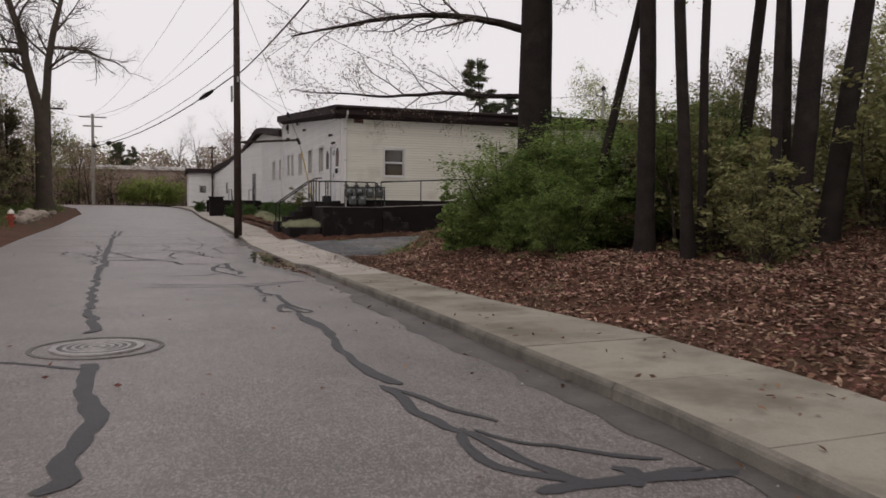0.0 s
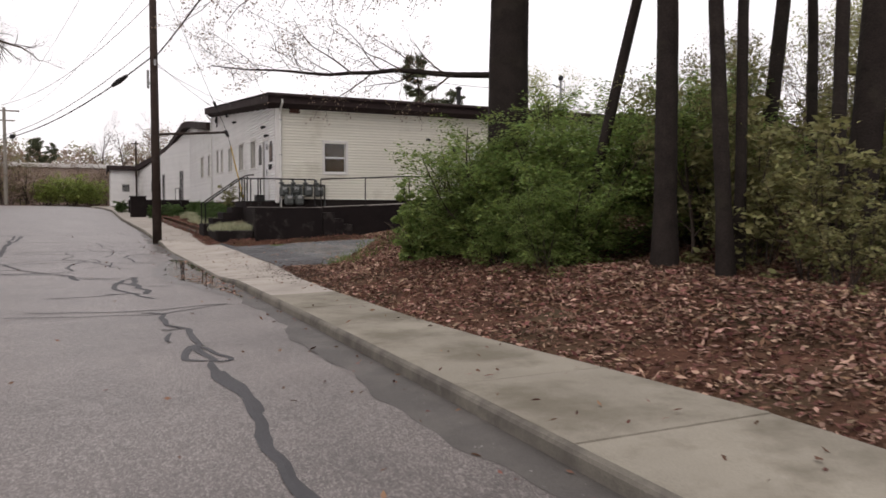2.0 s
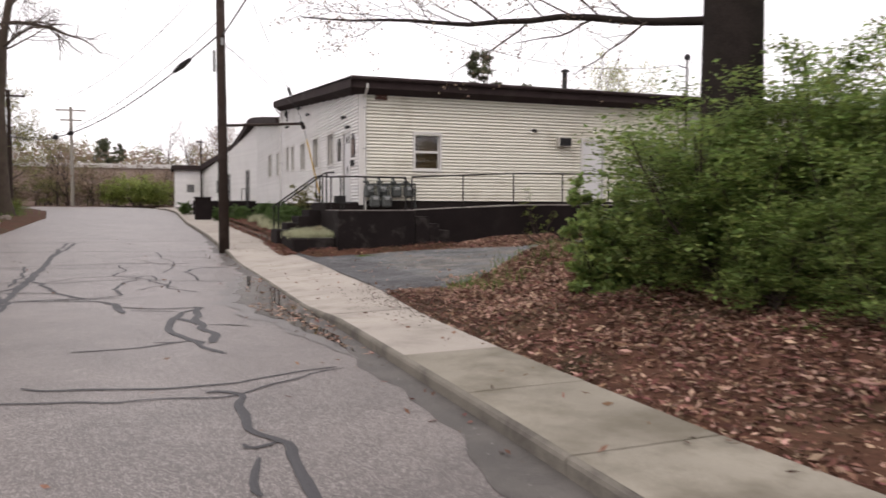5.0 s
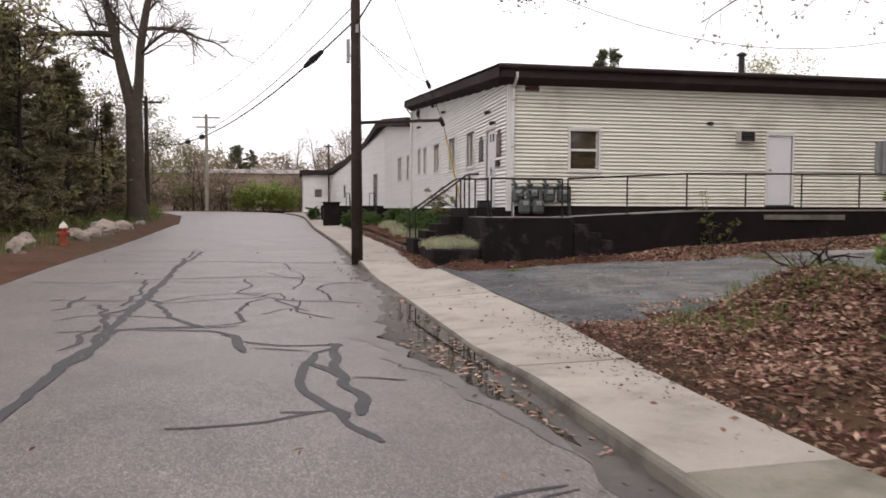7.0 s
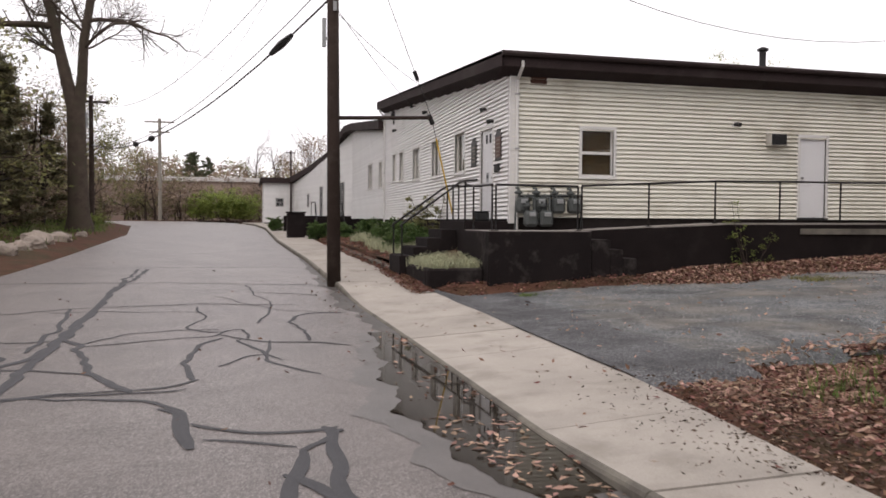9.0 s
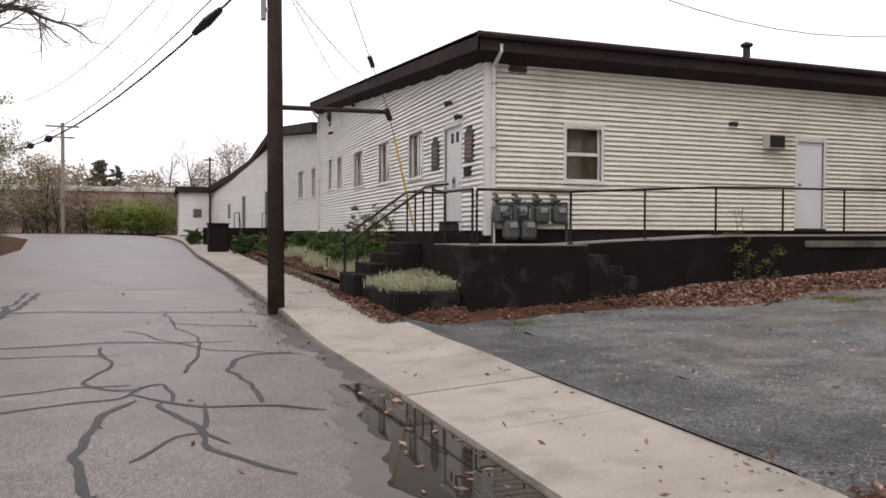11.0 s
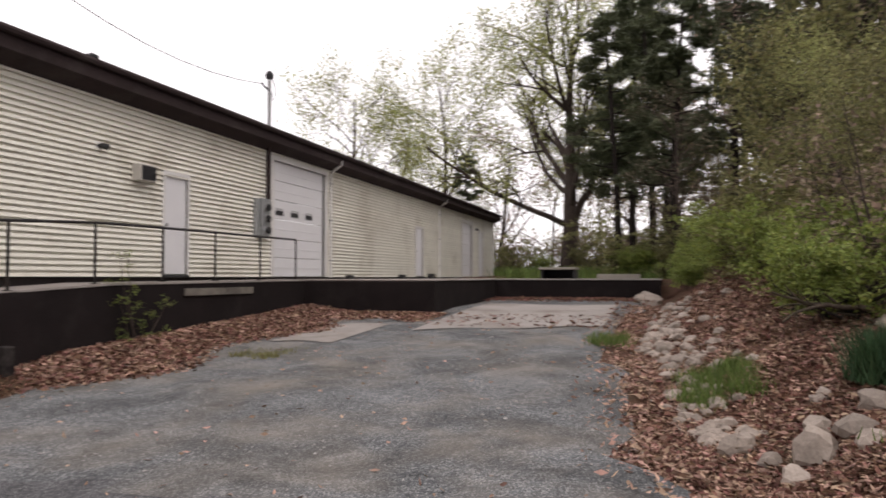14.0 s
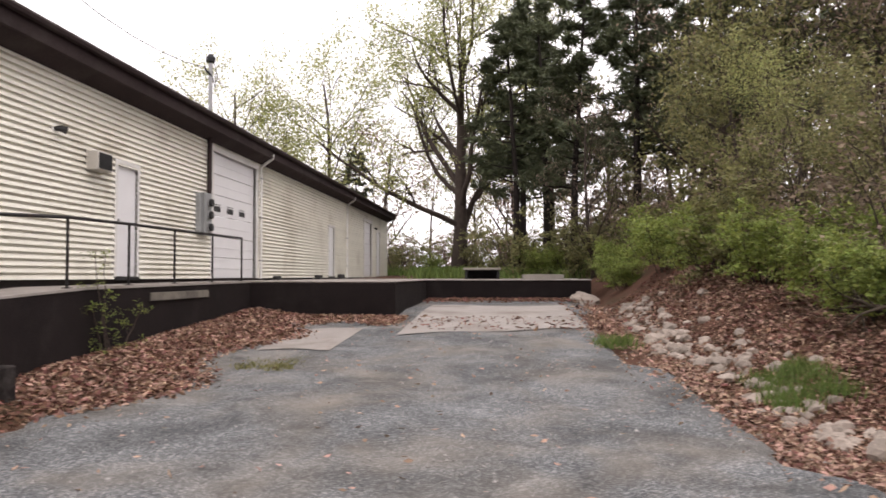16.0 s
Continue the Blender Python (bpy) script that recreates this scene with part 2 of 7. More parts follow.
M["sign_red"] = mat("brown_red_sign_panel", (0.085, 0.035, 0.026), 0.5, 0, 0.2)
M["lettering"] = mat("faded_lettering", (0.22, 0.19, 0.15), 0.6, 0, 0.1)
M["grey_box"] = mat("grey_enclosure", (0.27, 0.28, 0.28), 0.5, 0.2, 0.15, 3, 40, 0.1)
M["ac"] = mat("beige_casing", (0.42, 0.40, 0.36), 0.6, 0, 0.1)
M["dark"] = mat("dark_grille", (0.02, 0.02, 0.021), 0.7, 0, 0.2)
M["red"] = mat("red_hydrant_paint", (0.30, 0.055, 0.03), 0.5, 0, 0.25, 6, 40, 0.2)
M["white_cap"] = mat("white_cap_paint", (0.65, 0.62, 0.55), 0.5, 0, 0.15)
M["blind"] = mat("brown_blind", (0.085, 0.055, 0.03), 0.9, 0, 0.1)
M["castiron"] = mat("worn_cast_iron", (0.10, 0.096, 0.095), 0.6, 0.4, 0.3, 6, 60, 0.4, 60)
# Brown wall with the haze of distance mixed into its colour
M["far_wall"] = mat("distant_hazed_wall", (0.36, 0.28, 0.24), 0.9, 0, 0.15)
M["far_roof"] = mat("distant_pale_roof", (0.62, 0.60, 0.58), 0.8, 0, 0.1)


def glossy(name, base, rough, trans=0.0, ior=1.45):
    m = bpy.data.materials.new(name)
    m.use_nodes = True
    b = m.node_tree.nodes["Principled BSDF"]
    b.inputs["Base Color"].default_value = (*base, 1)
    b.inputs["Roughness"].default_value = rough
    b.inputs["Transmission Weight"].default_value = trans
    b.inputs["IOR"].default_value = ior
    return m


M["glass"] = glossy("window_glass", (0.9, 0.92, 0.92), 0.03, 1.0)
M["water"] = glossy("puddle_water", (0.028, 0.023, 0.018), 0.03, 0.0, 1.33)
M["vent_brown"] = mat("rusty_brown_vent", (0.075, 0.032, 0.022), 0.8, 0, 0.35, 6, 50, 0.3, 40)
M["hemlock"] = mat("dark_hemlock_needles", (0.125, 0.112, 0.06), 0.75, 0, 0.35, 1.5, 20, 0, 1, 0.45, trans=0.12, island=True)
M["old_bark"] = mat("brown_ridged_bark", (0.075, 0.058, 0.046), 0.95, 0, 0.4, 3, 40, 1.0, 25, 0, (0.05, 0.052, 0.03), 0.4, 1.5)
M["worn_iron"] = mat("worn_bright_iron", (0.30, 0.285, 0.275), 0.5, 0.4, 0.3, 8, 60, 0.3, 60, 0, (0.10, 0.09, 0.085), 0.4, 9)
M["rubble"] = mat("pale_crushed_stone", (0.24, 0.23, 0.22), 0.9, 0, 0.3, 4, 60, 0.3, 80, 0.5, island=True)
M["bed_leaf"] = mat("deep_green_garden_leaf", (0.085, 0.14, 0.04), 0.6, 0, 0.35, 1.2, 20, 0, 1, 0.5, trans=0.4, island=True)
M["soil_crumb"] = mat("dark_leaf_crumbs", (0.075, 0.052, 0.04), 0.95, 0, 0.3, 3, 30, 0, 1, 0.6, island=True)
M["leaf_pale"] = mat("pale_spring_leaf", (0.33, 0.345, 0.14), 0.7, 0, 0.3, 1.5, 20, 0, 1, 0.4, trans=0.6, island=True)
M["room"] = mat("dim_room_lining", (0.12, 0.10, 0.085), 0.9)


# ---- mesh building ----
class Mesh:
    """Collects faces for one mesh."""

    def __init__(self):
        self.v, self.f = [], []

    def add(self, verts, faces):
        k = len(self.v)
        self.v.extend([tuple(p) for p in verts])
        self.f.extend([tuple(i + k for i in f) for f in faces])
        return self

    def box(self, x0, y0, z0, x1, y1, z1, c=0.0):
        """A box, with its edges chamfered by c."""
        if not c:
            return self.add([(x, y, z) for z in (z0, z1) for y in (y0, y1) for x in (x0, x1)],
                            [(0, 2, 3, 1), (4, 5, 7, 6), (0, 1, 5, 4), (2, 6, 7, 3), (0, 4, 6, 2), (1, 3, 7, 5)])
        lo, hi = (x0, y0, z0), (x1, y1, z1)
        v, idx = [], {}
        for sx in (0, 1):
            for sy in (0, 1):
                for sz in (0, 1):
                    s = (sx, sy, sz)
                    for ax in range(3):
                        p = [(hi[i] if s[i] else lo[i]) for i in range(3)]
                        for i in range(3):
                            if i != ax:
                                p[i] += -c if s[i] else c
                        idx[s, ax] = len(v)
                        v.append(p)
        f = []
        for ax in range(3):
            a, b = [i for i in range(3) if i != ax]
            for side in (0, 1):
                ring = []
                for da, db in ((0, 0), (1, 0), (1, 1), (0, 1)):
                    s = [0, 0, 0]
                    s[ax], s[a], s[b] = side, da, db
                    ring.append(idx[tuple(s), ax])
                f.append(ring)
        for ax in range(3):
            a, b = [i for i in range(3) if i != ax]
            for da in (0, 1):
                for db in (0, 1):
                    s, t = [0, 0, 0], [0, 0, 0]
                    s[a], s[b], s[ax] = da, db, 0
                    t[a], t[b], t[ax] = da, db, 1
                    f.append((idx[tuple(s), a], idx[tuple(t), a], idx[tuple(t), b], idx[tuple(s), b]))
        for sx in (0, 1):
            for sy in (0, 1):
                for sz in (0, 1):
                    f.append(tuple(idx[(sx, sy, sz), ax] for ax in range(3)))
        return self.add(v, f)

    def tube(self, pts, radii, sides=8, cap=True):
        pts = [Vector(p) for p in pts]
        if not hasattr(radii, "__len__"):
            radii = [radii] * len(pts)
        k = len(self.v)
        ref = None
        for i, p in enumerate(pts):
            d = (pts[min(i + 1, len(pts) - 1)] - pts[max(i - 1, 0)]).normalized()
            if ref is None:
                ref = Vector((1, 0, 0)) if abs(d.z) > 0.7 else Vector((0, 0, 1))
            a = d.cross(ref).normalized()
            ref = a.cross(d).normalized()
            for s in range(sides):
                q = 2 * math.pi * s / sides
                self.v.append(tuple(p + (a * math.cos(q) + ref * math.sin(q)) * radii[i]))
        for i in range(len(pts) - 1):
            for s in range(sides):
                t = (s + 1) % sides
                self.f.append((k + i * sides + s, k + i * sides + t, k + (i + 1) * sides + t, k + (i + 1) * sides + s))
        if cap:
            self.f.append(tuple(k + s for s in reversed(range(sides))))
            self.f.append(tuple(k + (len(pts) - 1) * sides + s for s in range(sides)))
        return self

    def lathe(self, profile, centre, sides=16):
        """profile: rows of radius and height."""
        x, y, z = centre
        k = len(self.v)
        for r, h in profile:
            for s in range(sides):
                q = 2 * math.pi * s / sides
                self.v.append((x + r * math.cos(q), y + r * math.sin(q), z + h))
        for i in range(len(profile) - 1):
            for s in range(sides):
                t = (s + 1) % sides
                self.f.append((k + i * sides + s, k + i * sides + t, k + (i + 1) * sides + t, k + (i + 1) * sides + s))
        self.f.append(tuple(k + s for s in reversed(range(sides))))
        self.f.append(tuple(k + (len(profile) - 1) * sides + s for s in range(sides)))
        return self

    def ring(self, centre, r0, r1, z0, z1, sides=32):
        """A flat ring with a rectangular section."""
        x, y, z = centre
        k = len(self.v)
        for r, h in ((r0, z0), (r1, z0), (r1 - 0.004, z1), (r0 + 0.004, z1)):
            for s in range(sides):
                q = 2 * math.pi * s / sides
                self.v.append((x + r * math.cos(q), y + r * math.sin(q), z + h))
        for i in range(4):
            for s in range(sides):
                t, j = (s + 1) % sides, (i + 1) % 4
                self.f.append((k + i * sides + s, k + i * sides + t, k + j * sides + t, k + j * sides + s))
        return self

    def data(self, name, material, smooth=False, fix=True):
        me = bpy.data.meshes.new(name)
        me.from_pydata(self.v, [], self.f)
        if fix:
            bm = bmesh.new()
            bm.from_mesh(me)
            bmesh.ops.recalc_face_normals(bm, faces=bm.faces)
            bm.to_mesh(me)
            bm.free()
        if smooth:
            me.polygons.foreach_set("use_smooth", [True] * len(me.polygons))
        me.materials.append(M[material])
        me.update()
        return me


def part(name, mesh, material, parent, label="", smooth=False):
    ob = new(name, mesh.data(name, material, smooth))
    if parent is not None:
        ob.parent = parent
    return tagged(ob, label=label)


def thing(name, label, category, group="", kind=""):
    return tagged(new(name), label, category, group, kind)


def single(name, mesh, material, label, category, kind="", group="", smooth=False):
    return tagged(new(name, mesh.data(name, material, smooth)), label, category, group, kind)


def quads(name, verts, material, parent=None, per=4):
    """A mesh of separate polygons with per corners each, from an array (n, per, 3)."""
    verts = np.asarray(verts, dtype=np.float32)
    n = len(verts)
    me = bpy.data.meshes.new(name)
    me.vertices.add(n * per)
    me.vertices.foreach_set("co", verts.reshape(-1))
    me.loops.add(n * per)
    me.loops.foreach_set("vertex_index", np.arange(n * per, dtype=np.int32))
    me.polygons.add(n)
    me.polygons.foreach_set("loop_start", np.arange(0, n * per, per, dtype=np.int32))
    me.polygons.foreach_set("loop_total", np.full(n, per, dtype=np.int32))
    me.materials.append(M[material])
    me.update(calc_edges=True)
    me.validate()
    ob = new(name, me)
    if parent is not None:
        ob.parent = parent
    return ob


# ---- the lie of the land ----
def rz(y):
    """Height of the road."""
    return np.interp(y, (-80, -6, -3, 0, 10, 20, 35, 50, 65, 300), (0, 0, 0.06, 0.2, 0.45, 0.72, 1.08, 1.4, 1.5, 1.5))


def kerb_x(y):
    return np.interp(y, (-80, -30, -28, -26, -22, -18, -14, -11, -6, -3, 0, 7, 18, 33, 41, 48, 56), (-3.9, -3.66, -3.48, -3.34, -3.37, -3.42, -3.51, -3.6, -3.68, -3.86, -4.02, -4.2, -4.75, -5.05, -5.7, -7.2, -11))


def road_left(y):
    return np.interp(y, (-80, -10, 0, 10, 25, 40, 48, 56), (-11.6, -11.6, -11.4, -11.5, -12.0, -14.0, -22, -60))


def walk_in(y):
    """Inner edge of the pavement."""
    return np.interp(y, (-80, -27, -25.5, -24, -22, -20, -18, -15.7, -13.6, -11.8, -10, -5, 2, 18, 33, 48), (-2.1, -2.0, -1.84, -1.8, -2.0, -2.32, -2.36, -2.44, -2.42, -2.26, -2.12, -2.08, -2.5, -3.15, -3.6, -5))


def kerb_h(y):
    return np.interp(y, (-80, -13.2, -11.6, -2.2, -0.6, 100), (0.14, 0.13, 0.035, 0.035, 0.12, 0.12))


def lot_z(x, y):
    return 0.15 + 0.05 * np.clip(np.asarray(x) + 2.1, 0, 16) + 0.012 * np.clip(np.asarray(x) - 14, 0, 30)


def lot_edge(x):
    """Southern edge of the yard."""
    return np.interp(x, (-3, -1.6, 0, 3, 8, 20, 60), (-10.3, -10.25, -9.6, -9.2, -8.8, -9.2, -9.6))


def smooth(t):
    t = np.clip(t, 0, 1)
    return t * t * (3 - 2 * t)


def bumps(x, y, amp, size):
    return amp * (np.sin(x / size * 2.1 + 1.3 * np.sin(y / size * 1.7)) * np.sin(y / size * 2.6 + 0.7) + 0.5 * np.sin(x / size * 5.3 + y / size * 4.1))


def land(x, y):
    """Height of the ground beside and under the paved parts."""
    x, y = np.asarray(x, float), np.asarray(y, float)
    wi, rl, base = walk_in(y), road_left(y), rz(y)
    # right of the pavement
    d_walk = x - wi
    d_lot = lot_edge(x) - y
    bank = 0.56 * smooth((d_walk - 0.05) / 2.6) * smooth((d_lot - 0.5) / 2.2) + 0.3 * smooth(d_walk / 1.2) * smooth(d_lot - 0.6) * np.exp(-((x - 0.3) / 1.1) ** 2 - ((y + 12.2) / 1.1) ** 2) + 0.05 * np.clip(d_walk - 3, 0, 25) * smooth(d_lot / 3)
    bank = bank + bumps(x, y, 0.05, 1.4) * smooth(d_walk / 1.0) * smooth(d_lot / 1.5)
    right = np.where(d_lot > 0, np.maximum(base + 0.1, lot_z(x, y) * smooth((x + 1) / 6) * 0.9) + bank, lot_z(x, y) - 0.12)
    right = np.where((y > -1.5), np.minimum(right, np.maximum(base + 0.05, 0.3)) - 0.02, right)
    right = np.where((x > 20), right + (np.maximum(1.58 + 0.012 * (x - 20), right) - right) * smooth((x - 20) / 5), right)
    right = np.where(y > 47, base + 0.1, right)
    # left of the road
    d = rl - x
    left = base + 0.03 + 0.16 * smooth(d / 1.5) + 0.05 * np.clip(d - 3, 0, 40) + bumps(x, y, 0.06, 2.1) * smooth(d / 2)
    z = np.where(x < rl, left, np.where(x > wi, right, np.minimum(base, rz(y)) - 0.2))
    far = np.where(y > 62, base + 0.05, z)
    return far


def strip(mesh, y0, y1, step, left, right, z, cols):
    ys = np.arange(y0, y1 + 1e-6, step)
    k = len(mesh.v)
    for y in ys:
        a, b = float(left(y)), float(right(y))
        for i in range(cols + 1):
            x = a + (b - a) * i / cols
            mesh.v.append((x, float(y), float(z(x, y))))
    for j in range(len(ys) - 1):
        for i in range(cols):
            p = k + j * (cols + 1) + i
            mesh.f.append((p, p + 1, p + cols + 2, p + cols + 1))
    return mesh


# ---- ground ----
gm = Mesh()
xs = np.concatenate([np.arange(-900, -60, 60), np.arange(-60, -15, 3), np.arange(-15, 12, 0.5), np.arange(12, 60, 2), np.arange(60, 900, 60)])
ys = np.concatenate([np.arange(-500, -60, 40), np.arange(-60, -36, 3), np.arange(-36, 4, 0.5), np.arange(4, 70, 2), np.arange(70, 900, 60)])
gx, gy = np.meshgrid(xs, ys)
gz = land(gx, gy)
gm.v = [tuple(p) for p in np.stack([gx, gy, gz], -1).reshape(-1, 3).tolist()]
nx = len(xs)
gm.f = [(j * nx + i, j * nx + i + 1, (j + 1) * nx + i + 1, (j + 1) * nx + i) for j in range(len(ys) - 1) for i in range(nx - 1)]
ground = single("ground", gm, "earth", "brown earth under leaf litter and rough verge", "ground", "structure", smooth=True)

road = single("road", strip(Mesh(), -70, 60, 1.0, road_left, lambda y: kerb_x(y) + 0.02, lambda x, y: rz(y) + 0.002 * math.sin(x * 1.7 + y), 16), "asphalt",
              "worn grey asphalt street with sealed cracks", "road", "structure", smooth=True)
lot = single("gravel_lot", strip(Mesh(), -11.5, 0.2, 0.5, lambda y: -0.95, lambda y: 20.0, lambda x, y: lot_z(x, y) - (0.25 if y < lot_edge(x) else 0.0) + 0.012 * math.sin(x * 1.9) * math.sin(y * 2.3), 44), "gravel",
             "grey gravel yard with worn pale patches", "ground", "structure", smooth=True)
apron = single("driveway_apron", strip(Mesh(), -10.4, -0.6, 0.2, lambda y: walk_in(y) - 0.02, lambda y: -0.85 + 0.12 * math.sin(y * 1.9) + 0.06 * math.sin(y * 5.3), lambda x, y: max(float(lot_z(x, y)) + 0.006, float(rz(y)) + 0.1455 - 0.25 * max(0.0, x + 2.1)) - 0.3 * max(0.0, -10.0 - y), 6), "apron",
               "dark asphalt driveway apron beside the pavement", "driveway", "structure", smooth=True)

# ---- building ----
SIDE = lambda s, d, z: (s, -d, z)
FRONT = lambda s, d, z: (-d, s, z)
COURSE = 0.1016


def wall_box(mesh, m, s0, s1, d0, d1, z0, z1, c=0.0):
    a, b = m(s0, d0, z0), m(s1, d1, z1)
    return mesh.box(min(a[0], b[0]), min(a[1], b[1]), z0, max(a[0], b[0]), max(a[1], b[1]), z1, c)


def lap(mesh, m, a, b, lo, hi):
    """A lap board: a flat face, a cove at its head and a lip at its foot."""
    prof = ((0.001, hi), (0.002, hi - 0.033), (0.034, hi - 0.041), (0.055, lo + 0.005), (0.052, lo), (0.001, lo))
    n = len(prof)
    mesh.add([m(a, d, z) for d, z in prof] + [m(b, d, z) for d, z in prof],
             [(i, (i + 1) % n, n + (i + 1) % n, n + i) for i in range(n)] + [tuple(range(n)), tuple(range(2 * n - 1, n - 1, -1))])


def make_wall(name, m, s_end, z0, top, holes, label, s_start=0.0):
    """A wall with openings, built of columns, clad in separate boards. holes: s0, s1, z0, z1."""
    cuts = sorted({s_start, s_end, *[h[0] for h in holes], *[h[1] for h in holes]})
    core = Mesh()
    for a, b in zip(cuts, cuts[1:]):
        mid = (a + b) / 2
        spans, low = [], z0
        for h in sorted([h for h in holes if h[0] < mid < h[1]], key=lambda h: h[2]):
            spans.append((low, h[2]))
            low = h[3]
        spans.append((low, None))
        for lo, hi in spans:
            if hi is not None and hi - lo < 0.01:
                continue
            za, zb = (top(a), top(b)) if hi is None else (hi, hi)
            core.add([m(a, 0, lo), m(b, 0, lo), m(b, -0.2, lo), m(a, -0.2, lo), m(a, 0, za), m(b, 0, zb), m(b, -0.2, zb), m(a, -0.2, za)],
                     [(0, 1, 5, 4), (1, 2, 6, 5), (2, 3, 7, 6), (3, 0, 4, 7), (4, 5, 6, 7), (3, 2, 1, 0)])
    wall = single(name, core, "core", label, "wall", "structure")
    boards = []
    z = z0
    zmax = max(top(s_start), top(s_end))
    while z < zmax:
        zt = z + COURSE
        s0, s1 = s_start, s_end
        # a rising top edge cuts the boards short
        ss = np.linspace(s_start, s_end, 121)
        ok = [s for s in ss if top(s) >= z + 0.03]
        if ok:
            s0, s1 = float(min(ok)), float(max(ok))
            cut = sorted([(h[0], h[1]) for h in holes if h[2] < z + COURSE * 0.7 and h[3] > z + COURSE * 0.3])
            a = s0
            for p, q in cut + [(s1, s1)]:
                if p - a > 0.05:
                    boards.append((a, p, z, zt))
                a = max(a, q)
        z = zt
    for a, b, lo, hi in boards:
        bd = Mesh()
        lap(bd, m, a, b, lo, hi)
        part("siding_board", bd, "siding" if name == "wall_side" else "siding_skylit", wall)
    return wall


def sash_window(m, s0, s1, z0, z1, style="hung", label="white framed window with dark glass"):
    w = thing("window", label, "window", kind="structure")
    fr = Mesh()
    t = 0.075
    for a, b, c, d in ((s0 - t, s0, z0 - t, z1 + t), (s1, s1 + t, z0 - t, z1 + t), (s0, s1, z1, z1 + t), (s0, s1, z0 - t, z0)):
        wall_box(fr, m, a, b, -0.02, 0.06, c, d, 0.006)
    part("window_frame", fr, "trim", w)
    wall_box(sill := Mesh(), m, s0 - t - 0.02, s1 + t + 0.02, 0.061, 0.085, z0 - t, z0 - t + 0.035, 0.005)
    part("window_sill", sill, "trim", w)
    if style == "hung":
        mid = (z0 + z1) / 2
        panes = [(s0, s1, z0, mid, -0.03), (s0, s1, mid, z1, -0.05)]
    else:
        mid = (s0 + s1) / 2
        panes = [(s0, mid, z0, z1, -0.03), (mid, s1, z0, z1, -0.05)]
    for a, b, c, d, dep in panes:
        sh = Mesh()
        k = 0.035
        for p, q, r, u in ((a, a + k, c, d), (b - k, b, c, d), (a + k, b - k, c, c + k), (a + k, b - k, d - k, d)):
            wall_box(sh, m, p, q, dep - 0.02, dep + 0.012, r, u, 0.003)
        part("sash", sh, "trim", w)
        wall_box(g := Mesh(), m, a + k, b - k, dep - 0.008, dep - 0.002, c + k, d - k)
        part("pane", g, "glass", w).visible_shadow = False
    wall_box(bl := Mesh(), m, s0 + 0.01, s1 - 0.01, -0.13, -0.12, z0 + 0.02, z1 - 0.02)
    part("blind", bl, "blind", w)
    return w


def panel_door(name, m, s0, s1, z0, z1, label, lights=0, panels=0):
    d = thing(name, label, "door", kind="structure")
    t = 0.08
    for a, b, c, e in ((s0 - t, s0, z0, z1 + t), (s1, s1 + t, z0, z1 + t), (s0, s1, z1, z1 + t)):
        wall_box(f := Mesh(), m, a, b, -0.05, 0.055, c, e, 0.006)
        part("door_frame", f, "trim", d)
    leaf = wall_box(Mesh(), m, s0 + 0.006, s1 - 0.006, -0.045, 0.0, z0 + 0.01, z1 - 0.005, 0.004)
    leaf_ob = part("door_leaf", leaf, "door", d)
    w = s1 - s0
    for i in range(lights):
        a = s0 + w * (0.25 + 0.3 * i)
        wall_box(g := Mesh(), m, a, a + 0.13 * w / 0.9, -0.001, 0.006, z1 - 0.36, z1 - 0.14)
        part("door_light", g, "dark", leaf_ob)
    for i in range(panels):
        for j in range(2):
            a = s0 + w * (0.13 + 0.42 * j)
            lo = z0 + 0.18 + i * 0.72
            wall_box(p := Mesh(), m, a, a + w * 0.32, -0.001, 0.009, lo, lo + 0.55, 0.004)
            part("door_panel", p, "door", leaf_ob)
    wall_box(k := Mesh(), m, s0 + 0.06 if name == "side_door" else s0 + 0.07, s0 + 0.12, -0.001, 0.05, z0 + 0.98, z0 + 1.04, 0.01)
    part("door_knob", k, "galv", leaf_ob)
    wall_box(th := Mesh(), m, s0 - t, s1 + t, -0.05, 0.07, z0 - 0.06, z0, 0.006)
    part("threshold", th, "dark", d)
    return d


Z_SIDE = 1.74
EAVE = 4.98
side_holes = [(1.73, 2.53, 2.72, 3.80), (7.66, 8.42, 1.78, 3.80), (12.15, 15.25, 1.74, 4.76), (24.05, 24.95, 1.78, 3.74), (31.6, 33.6, 1.78, 4.5), (35.2, 36.2, 1.78, 4.2)]
wall_side = make_wall("wall_side", SIDE, 39.0, Z_SIDE, lambda s: EAVE, side_holes, "long cream vinyl clad side wall above the loading dock")


def front_top(s):
    return EAVE + 0.0848 * s


front_holes = [(14.5, 15.15, 3.3, 4.4), (12.85, 13.6, 3.24, 4.34), (9.8, 10.95, 3.15, 4.26), (6.75, 7.85, 3.08, 4.2), (3.82, 4.88, 3.03, 4.12), (1.25, 2.25, 1.70, 3.95)]
wall_front = make_wall("wall_front", FRONT, 17.3, 1.70, front_top, front_holes, "white vinyl clad street wall with a rising roofline", 0.0)
mid_holes = [(17.95, 18.8, 3.2, 4.35), (21.0, 22.3, 3.25, 4.45)]


def mid_top(s):
    return np.interp(s, (17.3, 27.5, 31), (5.85, 6.85, 6.95))


wall_mid = make_wall("wall_middle", FRONT, 29.0, 1.75, mid_top, mid_holes, "white clad middle section of the street wall", 17.304)

# far lower wing that swings out towards the street
A0, A1 = Vector((0, 29.0, 0)), Vector((-2.8, 43.0, 0))
AD = (A1 - A0).normalized()
AN = Vector((-AD.y, AD.x, 0))
